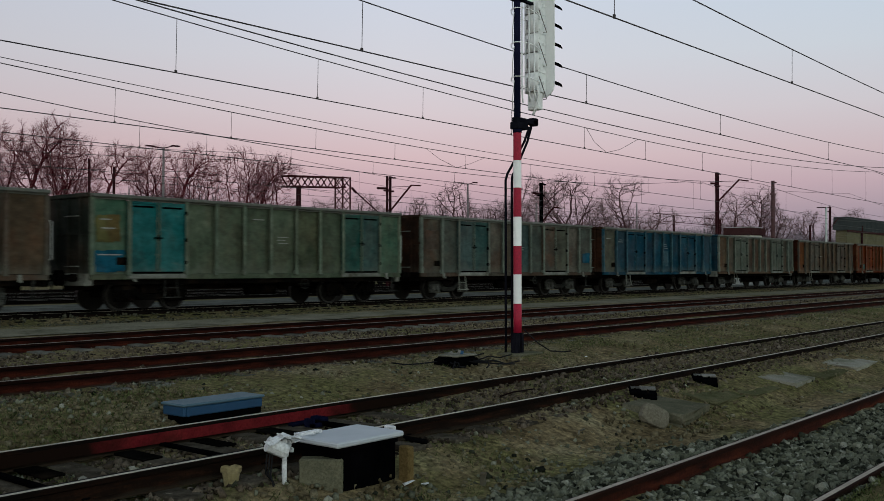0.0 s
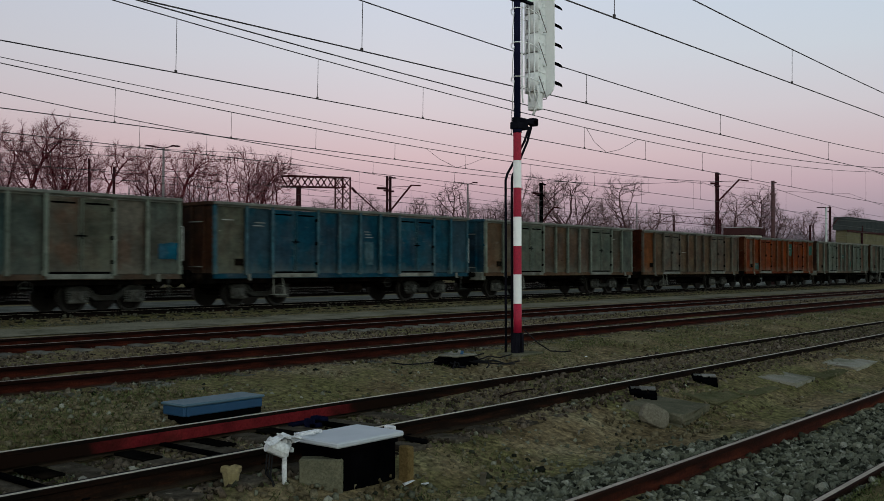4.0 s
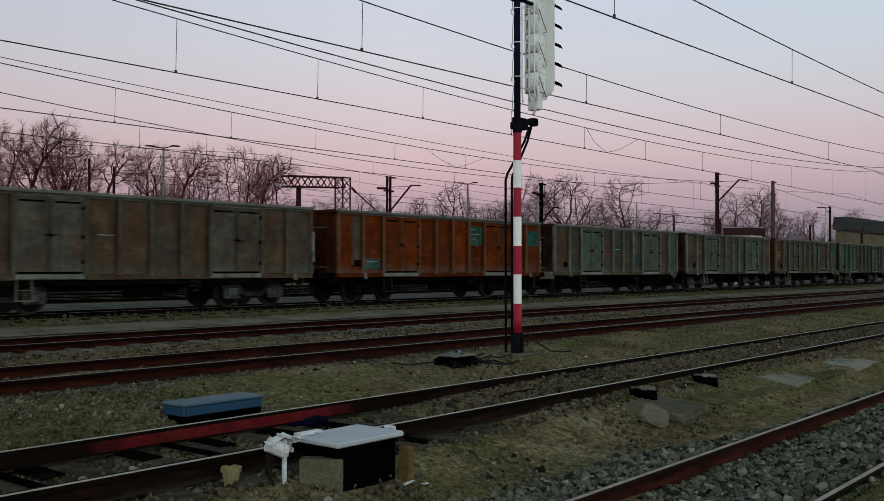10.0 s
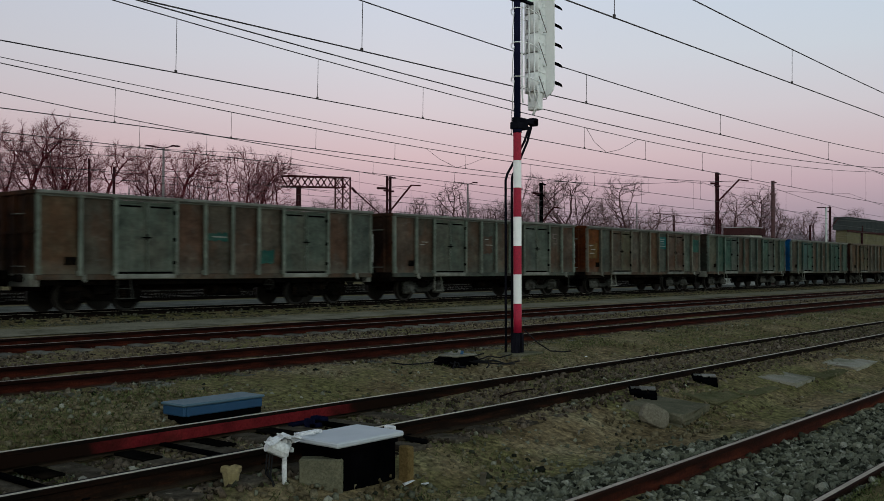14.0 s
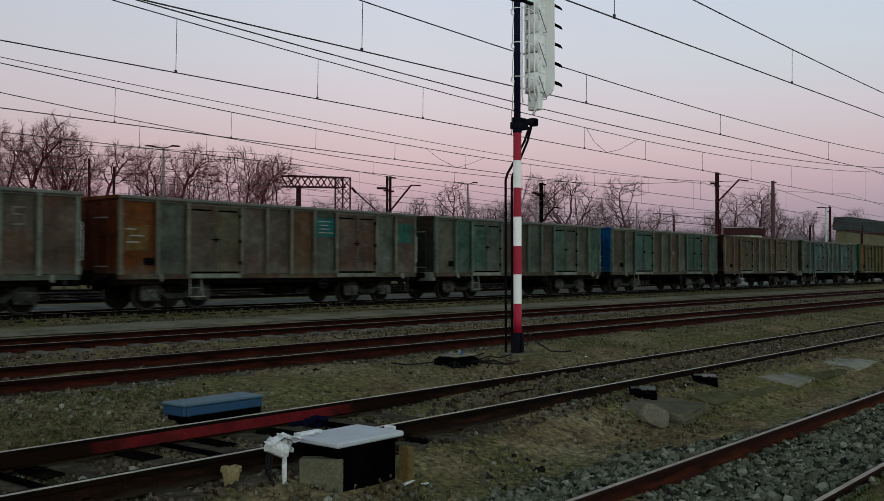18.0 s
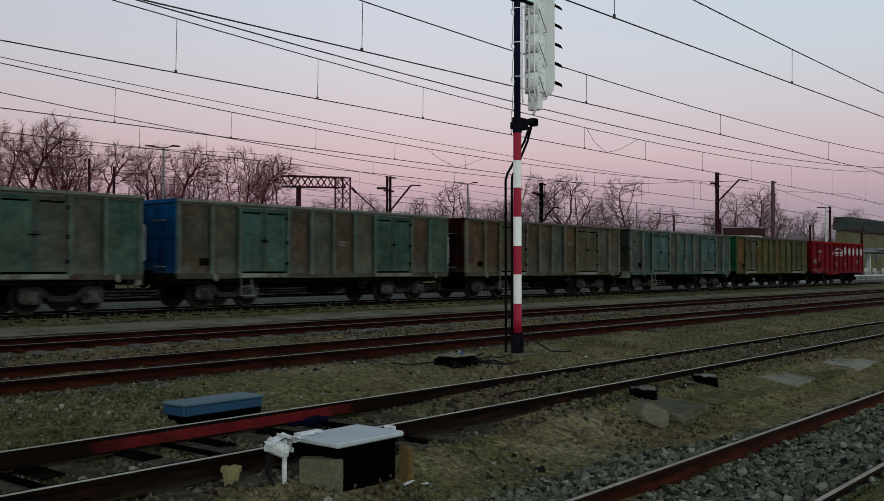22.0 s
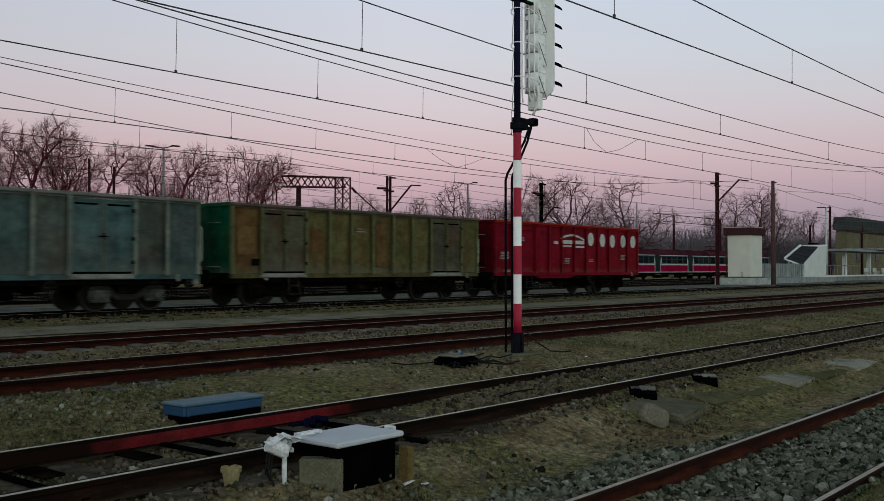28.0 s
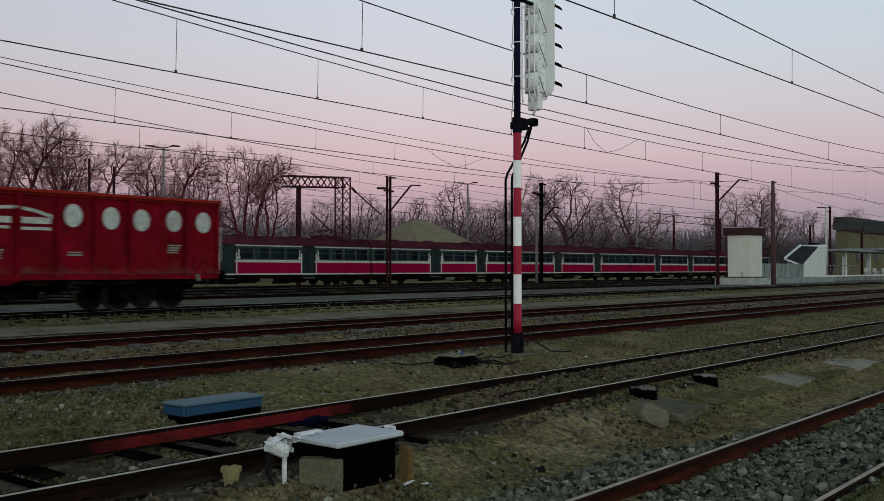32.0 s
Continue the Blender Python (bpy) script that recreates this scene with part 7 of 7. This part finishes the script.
def shrub_meshes(seed, height, spread, limbs=6, levels=4, droop=0.0, bole=0.2, fat=1.0):
    """Bare shrub: tapered limbs in one mesh, its fine twigs in another."""
    rng = random.Random(seed)
    segs = ([], [])

    reach = [height * v for v in (bole, 0.42, 0.20, 0.095, 0.05)]
    thick = [height * v * fat for v in (0.0195, 0.0115, 0.0034, 0.0013, 0.0007)]
    tilt = [(16, 50), (32, 62), (35, 80), (40, 100)]

    def side(d, deg):
        """The direction d leaned over by deg to a random side."""
        u = d.orthogonal().normalized()
        w = d.cross(u)
        a_ = rng.uniform(0, 2 * math.pi)
        o = math.cos(a_) * u + math.sin(a_) * w
        return (math.cos(math.radians(deg)) * d + math.sin(math.radians(deg)) * o).normalized()

    def grow(p, d, level, size=1.0):
        length, r = reach[level] * rng.uniform(0.75, 1.2) * size, thick[level] * rng.uniform(0.85, 1.15) * (0.6 + 0.4 * size)
        steps = (3, 6, 5, 3, 2)[level]
        r_end = thick[min(level + 1, 4)] * (1.1 if level else 1.35)
        kids = []
        for i in range(steps):
            ra, rb = r + (r_end - r) * i / steps, r + (r_end - r) * (i + 1) / steps
            wob = (0.08, 0.16, 0.21, 0.27, 0.35)[level]
            bend = Vector((rng.uniform(-1, 1), rng.uniform(-1, 1), rng.uniform(-0.7, 1.0)))
            d = (d + bend * wob + Vector((0, 0, (0.0, 0.06, 0.04, 0.0, -0.05)[level] - droop))).normalized()
            q = p + d * (length / steps)
            segs[0 if level < 3 else 1].append((p, q, ra, rb, 5 if level < 2 else 3))
            p = q
            kids.append((p.copy(), d.copy(), (i + 1) / steps))
        if level >= levels or not kids:
            return
        count = (limbs, 4, 5, 6)[level]
        lo = (0.6, 0.55, 0.35, 0.3)[level]
        pool = [k for k in kids if k[2] >= lo] or kids[-1:]
        for k in range(count):
            kp, kd, f = pool[k % len(pool)] if level else kids[-1 - (k % min(2, len(kids)))]
            t0, t1 = tilt[level]
            nd = side(kd, rng.uniform(t0, t1) * (spread if level == 0 else 1.0))
            if level == 0:
                a_ = 2 * math.pi * (k + rng.uniform(-0.3, 0.3)) / count
                t_ = math.radians(rng.uniform(t0, t1) * spread)
                nd = Vector((math.sin(t_) * math.cos(a_), math.sin(t_) * math.sin(a_), math.cos(t_)))
            if nd.z < -0.25:
                nd.z *= 0.3
                nd.normalize()
            grow(kp, nd, level + 1, 1.0 if level == 0 else 1.15 - 0.5 * f)
        grow(p, d, level + 1, 0.9)

    grow(Vector((0, 0, -0.3)), Vector((0, 0, 1)), 0)
    return limb_meshes(segs)


def tree_meshes(seed, height, width, bole, clumps=9, lean=0.0, stems=1, points=860, twigs=4, fat=1.0):
    """Bare winter tree: limbs reach out for the space of a crown made of several round clumps, then break up into fine twigs."""
    rng = np.random.default_rng(seed)
    mid, half = height * (1 + bole) / 2, height * (1 - bole) / 2
    pts = []
    for k in range(clumps):
        a_ = 2 * math.pi * (k + rng.uniform(-0.3, 0.3)) / clumps * 2.4
        f = rng.uniform(-0.75, 0.8) if k else 0.75
        ring = width * height * math.sqrt(max(0.05, 1 - f * f)) * (rng.uniform(0.45, 0.85) if k else 0.1)
        c = np.array([ring * math.cos(a_) + lean * f * height, ring * math.sin(a_), mid + half * 0.86 * f])
        r = height * rng.uniform(0.10, 0.165)
        p = rng.normal(size=(points // clumps, 3))
        p /= np.linalg.norm(p, axis=1)[:, None]
        pts.append(c + p * (rng.uniform(0, 1, len(p)) ** 0.45)[:, None] * r * np.array([1.0, 1.0, 0.9]))
    pts = np.concatenate(pts)
    pts = pts[(pts[:, 2] > bole * height * 1.05) & (pts[:, 2] < height)]
    nodes, parent = [], []
    for k in range(stems):
        a_ = rng.uniform(0, 6.28)
        prev = -1
        n_ = int(bole * height / 0.4)
        for i in range(n_ + 1):
            off = 0.25 * (i / n_) * k + 0.06 * math.sin(i * 0.9 + seed)
            nodes.append((off * math.cos(a_) + 0.3 * k * math.cos(a_), off * math.sin(a_) + 0.3 * k * math.sin(a_), -0.3 + i * (bole * height + 0.3) / n_))
            parent.append(prev)
            prev = len(nodes) - 1
    step = 0.36
    nodes = [np.array(n_) for n_ in nodes]
    kids = collections.defaultdict(list)
    for i, q in enumerate(parent):
        kids[q].append(i)
    alive = np.ones(len(pts), bool)
    best, near = np.full(len(pts), 1e9), np.zeros(len(pts), int)
    fresh = 0
    for it in range(70):
        new_nodes = np.array(nodes[fresh:])
        d = np.linalg.norm(pts[:, None] - new_nodes[None], axis=2)
        k = d.argmin(1)
        m_ = d[np.arange(len(pts)), k]
        closer = m_ < best
        best[closer], near[closer] = m_[closer], k[closer] + fresh
        alive &= best > 0.48
        fresh = len(nodes)
        if not alive.any():
            break
        for q in np.unique(near[alive]):
            mine = alive & (near == q)
            way = (pts[mine] - nodes[q])
            way = (way / np.linalg.norm(way, axis=1)[:, None]).sum(0)
            back_ = nodes[q] - nodes[parent[q]] if parent[q] >= 0 else np.array([0.0, 0.0, step])
            way = way / (np.linalg.norm(way) + 1e-6) + rng.normal(size=3) * 0.12 + 0.45 * back_ / step
            tip = nodes[q] + step * way / np.linalg.norm(way)
            if any(np.linalg.norm(nodes[c] - tip) < 0.12 for c in kids[q]) or len(kids[q]) > 3:
                alive &= ~mine
                continue
            nodes.append(tip)
            parent.append(int(q))
            kids[int(q)].append(len(nodes) - 1)
        if fresh == len(nodes):
            break
    thick = np.zeros(len(nodes))
    for i in range(len(nodes) - 1, -1, -1):
        thick[i] = 0.019 * min(fat, 1.2) if not kids[i] else sum(thick[k] ** 2.05 for k in kids[i]) ** (1 / 2.05)
    segs = ([], [])
    vec = [Vector(n_) for n_ in nodes]
    for i, q in enumerate(parent):
        if q >= 0:
            segs[0].append((vec[q], vec[i], min(thick[q], thick[i] * 1.25), thick[i], 6 if thick[i] > 0.08 else 4 if thick[i] > 0.03 else 3))
            if thick[i] < 0.042 * fat and vec[i].z > bole * height * 0.9:
                d0 = (vec[i] - vec[q]).normalized()
                for k in range(twigs + (2 if not kids[i] else 0)):
                    d1 = (d0 * 1.1 + Vector(rng.normal(size=3)) * 0.5 + Vector((0, 0, 0.35))).normalized()
                    l_ = float(rng.uniform(0.5, 1.05))
                    tip = vec[i] + d1 * l_
                    segs[1].append((vec[i], tip, 0.0085 * fat, 0.004, 3))
                    for f in (0.3, 0.55):
                        d2 = (d1 + Vector(rng.normal(size=3)) * 0.5).normalized()
                        root = vec[i] + d1 * l_ * f
                        segs[1].append((root, root + d2 * l_ * 0.55, 0.0065 * fat, 0.004, 3))
    return limb_meshes(segs)


KINDS = [tree_meshes(3, 14, 0.25, 0.34, 10, points=760, twigs=3), tree_meshes(8, 14, 0.17, 0.36, 7, stems=2), tree_meshes(15, 13, 0.33, 0.30, 11), tree_meshes(22, 13, 0.20, 0.32, 8, lean=0.22), tree_meshes(31, 13, 0.27, 0.32, 9, lean=-0.08, stems=2)]
FAR_KINDS = [tree_meshes(63, 13, 0.40, 0.16, 16, points=1000, twigs=2, fat=1.35), tree_meshes(68, 13, 0.34, 0.18, 14, points=900, stems=2, twigs=2, fat=1.35), tree_meshes(75, 13, 0.44, 0.14, 17, points=1050, twigs=2, fat=1.35)]
BUSHES = [shrub_meshes(41, 6, 1.2, 8, 3, bole=0.08, fat=2.2), shrub_meshes(47, 6, 1.0, 9, 3, bole=0.08, fat=2.2), shrub_meshes(53, 6, 0.9, 8, 3, bole=0.08, fat=2.2)]


def tree(kind, x, y, h, turn, name="tree", label="bare winter tree with fine reddish twigs", bank=KINDS):
    limbs, twigs, top_z = bank[kind]
    s = h / top_z
    t = thing(name, pose(x, y, 0.35, 0, 0, turn), label, "tree" if name == "tree" else "shrub", group="bare trees" if name == "tree" else "bare shrubs")
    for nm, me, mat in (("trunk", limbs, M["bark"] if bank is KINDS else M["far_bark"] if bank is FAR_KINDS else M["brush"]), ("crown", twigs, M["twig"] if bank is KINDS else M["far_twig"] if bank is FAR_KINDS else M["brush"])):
        ob = piece(nm, me, mat, t)
        ob.scale = (s, s, s)
    return t


TREES = [(39.2, 82, 13.8, 1), (41.7, 82, 14.2, 3), (44.3, 82, 15.0, 0), (46.6, 84, 14.0, 1), (49.0, 82, 13.0, 3), (54.6, 82, 13.5, 1), (57.8, 83, 13.9, 3), (61.4, 84, 12.6, 1), (65.0, 82, 14.3, 1), (68.2, 83, 14.0, 3), (71.4, 84, 13.8, 1), (83.6, 90, 10.4, 2), (92.6, 90, 11.3, 4), (103.0, 90, 11.6, 2), (112.3, 90, 14.2, 1), (121.7, 92, 11.6, 2), (128.9, 92, 12.7, 0), (135.5, 92, 17.2, 1), (149.6, 94, 18.5, 0), (163.9, 96, 14.3, 4), (178.1, 96, 20.1, 2), (245.1, 104, 21.6, 1), (267.6, 106, 23.8, 2), (286.3, 108, 23.2, 4), (353.2, 118, 22.2, 3), (414.1, 120, 26.0, 1)]
random.seed(77)
for x, y, h, kd in TREES:
    if x < 80:
        tree(kd, x, y, h, random.uniform(-90, -20) if kd == 3 else random.uniform(0, 360))
    else:
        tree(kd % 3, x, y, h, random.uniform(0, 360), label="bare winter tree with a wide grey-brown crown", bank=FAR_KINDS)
for i in range(90):
    x = 86 + 270 * (i / 90) ** 1.25 + random.uniform(-1.5, 1.5)
    tree(i % 3, x, 90 + random.uniform(2, 26) + x * 0.05, random.uniform(0.7, 1.1) * (6.0 + max(0, min(x, 210) - 80) / 30), random.uniform(0, 360), "shrub", "grey leafless shrub behind the tracks", BUSHES)


for i in range(20):
    tree(i % 3, 60 + 1.8 * i + random.uniform(-1, 1), 92 + random.uniform(0, 14), random.uniform(3.5, 6.2), random.uniform(0, 360), "shrub", "grey leafless shrub behind the tracks", BUSHES)


def brushwood(name, seed, n_, xr, yr, top, wide_):
    """A ragged belt of bare undergrowth: many thin leaning stems and twigs, thinning out upwards."""
    rng = np.random.default_rng(seed)
    x = xr[0] + (xr[1] - xr[0]) * rng.uniform(0, 1, n_) ** 1.2
    y = rng.uniform(yr[0], yr[1], n_) + 0.04 * x
    topz = top + x * 0.012 + 0.16 * top * (np.sin(x * 0.11) + np.sin(x * 0.27 + 1) + 0.8 * np.sin(x * 0.63))
    z = 0.4 + topz * rng.uniform(0, 1, n_) ** 0.95
    hgt, wid = rng.uniform(0.7, 2.2, n_), rng.uniform(wide_ * 0.4, wide_, n_)
    lean, lean_y = rng.normal(0, 0.45, n_), rng.normal(0, 0.3, n_)
    p = np.stack([x, y, z], -1)
    q = p + np.stack([lean, lean_y, hgt], -1)
    tri = [np.stack([np.cos(a) * wid, np.sin(a) * wid, 0 * wid], -1) for a in (0.3, 2.4, 4.5)]
    v = np.stack([p + o for o in tri] + [q], 1).reshape(-1, 3)
    f = np.array([(0, 1, 3), (1, 2, 3), (2, 0, 3)])
    return raw_mesh(name, v, (f[None] + 4 * np.arange(n_)[:, None, None]).reshape(-1, 3))


tagged(piece("undergrowth", brushwood("undergrowth", 6, 60000, (50, 430), (92, 112), 7.3, 0.072), M["brush"]), label="dense bare undergrowth behind the parked train", category="woods", kind="stuff")
tagged(piece("far_woods", brushwood("far_woods", 4, 50000, (150, 900), (165, 230), 9.5, 0.13), M["brush"]), label="grey-brown belt of distant leafless woodland", category="woods", kind="stuff")


# ---- loose stones and grass ----
def stones(name, n_, xr, yr, size, zfun, mat, seed, bias=1.6, label="", keep=None):
    rng = np.random.default_rng(seed)
    x = xr[0] + (xr[1] - xr[0]) * rng.uniform(0, 1, n_) ** bias
    y = rng.uniform(yr[0], yr[1], n_)
    if keep is not None:
        ok = keep(x, y, rng)
        x, y = x[ok], y[ok]
    m_ = len(x)
    s = rng.uniform(size[0], size[1], m_) * (1 + 0.5 * (rng.uniform(0, 1, m_) > 0.93))
    cube = np.array([(a, b, c) for c in (-1, 1) for b in (-1, 1) for a in (-1, 1)], dtype=float) * 0.5
    v = cube[None] * rng.uniform(0.55, 1.15, (m_, 8, 3)) * (s[:, None, None] * np.stack([rng.uniform(0.8, 1.4, m_), rng.uniform(0.7, 1.1, m_), rng.uniform(0.5, 0.9, m_)], -1)[:, None])
    q = rng.normal(size=(m_, 4))
    q /= np.linalg.norm(q, axis=1)[:, None]
    w_, a_, b_, c_ = q.T
    R = np.stack([np.stack([1 - 2 * (b_ * b_ + c_ * c_), 2 * (a_ * b_ - w_ * c_), 2 * (a_ * c_ + w_ * b_)], -1), np.stack([2 * (a_ * b_ + w_ * c_), 1 - 2 * (a_ * a_ + c_ * c_), 2 * (b_ * c_ - w_ * a_)], -1), np.stack([2 * (a_ * c_ - w_ * b_), 2 * (b_ * c_ + w_ * a_), 1 - 2 * (a_ * a_ + b_ * b_)], -1)], 1)
    v = np.einsum("nij,nkj->nki", R, v) + np.stack([x, y, zfun(x, y) + 0.12 * s], -1)[:, None]
    f = np.array([(0, 2, 3, 1), (4, 5, 7, 6), (0, 1, 5, 4), (2, 6, 7, 3), (0, 4, 6, 2), (1, 3, 7, 5)])
    faces = (f[None] + (8 * np.arange(m_))[:, None, None]).reshape(-1, 4)
    return tagged(piece(name, raw_mesh(name, v.reshape(-1, 3), faces), M[mat]), label=label, category="gravel", kind="stuff")


def lump_z(x, y):
    return ground_z(y, x)


def bed(y, z, crown=0.07):
    """The bed's height under a track, just below its rail heads, sloping off at the shoulders."""
    return lambda x, yy: np.maximum(ground_z(yy, x), z - crown - 0.12 - 0.35 * np.clip(np.abs(yy - y) - 1.35, 0, 2))


def off_rails(y0):
    return lambda x, y, rng: (np.abs(np.abs(y - y0) - 0.75) > 0.06)


stones("ballast", 34000, (1.5, 30), (2.45, 4.75), (0.036, 0.074), lambda x, y: ground_z(y, x) + 0.012, "gravel", 1, 1.5, "grey crushed granite ballast round the near rails", lambda x, y, rng: (np.abs(np.abs(y - 3.295) - 0.75) > 0.06) & (y < 4.75 - 0.5 * np.clip((x - 8.5) / 2.5, 0, 1) + rng.uniform(-0.08, 0.08, len(x))))
stones("ballast", 4500, (-8, 1.55), (2.45, 4.75), (0.036, 0.074), lambda x, y: ground_z(y, x) + 0.012, "gravel", 11, 1.0, "grey crushed granite ballast round the near rails", lambda x, y, rng: np.abs(np.abs(y - 3.295) - 0.75) > 0.06)
stones("track_gravel", 11000, (1, 30), (5.8, 8.1), (0.02, 0.055), lump_z, "gravel_brown", 2, 1.4, "brown loose stones between wooden sleepers", off_rails(6.97))
stones("yard_ballast", 24000, (4, 60), (10.0, 18.3), (0.022, 0.05), lambda x, y: np.maximum(bed(11.2, 0.567)(x, y), bed(16.3, 0.547)(x, y)), "gravel_brown", 3, 1.7, "brown rusty track ballast", lambda x, y, rng: (np.abs(np.abs(y - 11.2) - 0.75) > 0.06) & (np.abs(np.abs(y - 16.3) - 0.75) > 0.06))
stones("loose_gravel", 11000, (3.0, 34), (4.7, 10.3), (0.018, 0.05), lambda x, y: ground_z(y, x) - 0.006, "clod", 9, 1.3, "small brown gravel crumbs on the yard ground", lambda x, y, rng: (y < 5.7) | (y > 8.2) | (x > 13))
stones("scattered_stones", 6500, (2.5, 30), (4.6, 10.2), (0.02, 0.055), lump_z, "gravel", 4, 1.4, "scattered grey stones in the soil", lambda x, y, rng: (np.abs(np.abs(y - 6.97) - 0.75) > 0.08) & (np.sin(x * 1.7) * np.cos(y * 2.1 + x) + rng.uniform(-0.8, 0.8, len(x)) > 0.1 + 0.9 * np.clip((x - 7.5) / 4, 0, 1)))
stones("spilled_ballast", 4500, (3.5, 22), (4.5, 5.7), (0.018, 0.05), lump_z, "gravel", 6, 1.3, "loose ballast stones spilled over the soil", lambda x, y, rng: rng.uniform(0, 1, len(x)) ** 2 > (y - 4.5) / 1.2 + 0.12 * np.sin(3.1 * x) + np.clip((x - 8.2) / 2.5, 0, 2))
stones("far_ballast", 14000, (6, 90), (22.5, 29.0), (0.035, 0.07), lambda x, y: np.interp(np.abs(y - 25.95), [0, 0.92, 1.2, 1.5, 3], [0.475, 0.475, 0.37, 0.31, 0.34]), "gravel_yard", 5, 1.6, "grey-brown ballast under the goods train", off_rails(25.95))


def blades(n_, xr, yr, seed):
    rng = np.random.default_rng(seed)
    x = xr[0] + (xr[1] - xr[0]) * rng.uniform(0, 1, n_) ** 1.4
    y = rng.uniform(yr[0], yr[1], n_)
    patchy = np.sin(x * 0.9 + 1.3 * np.sin(y)) * np.cos(y * 1.4 - 0.5 * x) + 0.5 * np.sin(x * 2.7) * np.cos(y * 3.1)
    ok = (patchy + rng.uniform(-0.9, 0.9, n_) > 0.15 + 0.35 * np.clip((x - 6) / 5, 0, 1) * (y < 6)) & (np.abs(np.abs(y - 6.97) - 0.75) > 0.1) & ~((y > 2.5) & (y < 4.85)) & ~((np.abs(x - 5.7) < 0.5) & (np.abs(y - 5.7) < 0.35)) & ~((np.abs(x - 6.3) < 0.6) & (np.abs(y - 8.34) < 0.25))
    ok &= (y > 2.5) | (0.5 + 0.5 * np.sin(917.0 * x + 573.0 * y) < np.clip((y - 0.6) / 1.0, 0, 1) * np.clip((x - 1.5) / 1.5, 0, 1))
    x, y = x[ok], y[ok]
    m_ = len(x)
    a = rng.uniform(0, 2 * np.pi, m_)
    h = rng.uniform(0.015, 0.055, m_)
    w_ = rng.uniform(0.003, 0.006, m_)
    z = ground_z(y, x) - 0.005
    dx, dy = np.cos(a) * w_, np.sin(a) * w_
    lx, ly = rng.uniform(-0.05, 0.05, m_), rng.uniform(-0.05, 0.05, m_)
    v = np.stack([np.stack([x - dx, y - dy, z], -1), np.stack([x + dx, y + dy, z], -1), np.stack([x + lx, y + ly, z + h], -1)], 1).reshape(-1, 3)
    return raw_mesh("grass", v, np.arange(3 * m_).reshape(-1, 3))


tagged(piece("grass", blades(60000, (1.5, 14), (0.6, 2.48), 19), M["grass"]), label="grass at the edge of the near ballast", category="grass", kind="stuff")
tagged(piece("grass", blades(200000, (2.5, 40), (4.4, 10.3), 9), M["grass"]), label="short patchy winter grass on the yard soil", category="grass", kind="stuff")


# ---- what moves: the goods train rolls past, gathering speed ----
def rear(t):
    """Where the last wagon's rear end is along the track at t seconds."""
    return 223.66 - 5.9126 * t - 0.015446 * t * t


def motions():
    times = [2.0 * i for i in range(17)]
    y, z = TRACKS["train"]
    for n, w in TRAIN.items():
        walk(w, [(t, pose(rear(t) - 14.04 * (n - 1) - HALF, y, z)) for t in times])
    spins = [i * 32.0 / 330 for i in range(331)]
    for ws, x in WHEEL_PARTS:
        walk(ws, [(t, pose(x, 0, 0.46, 0, math.degrees((rear(t) - rear(0)) / 0.46), 0)) for t in spins])


motions()
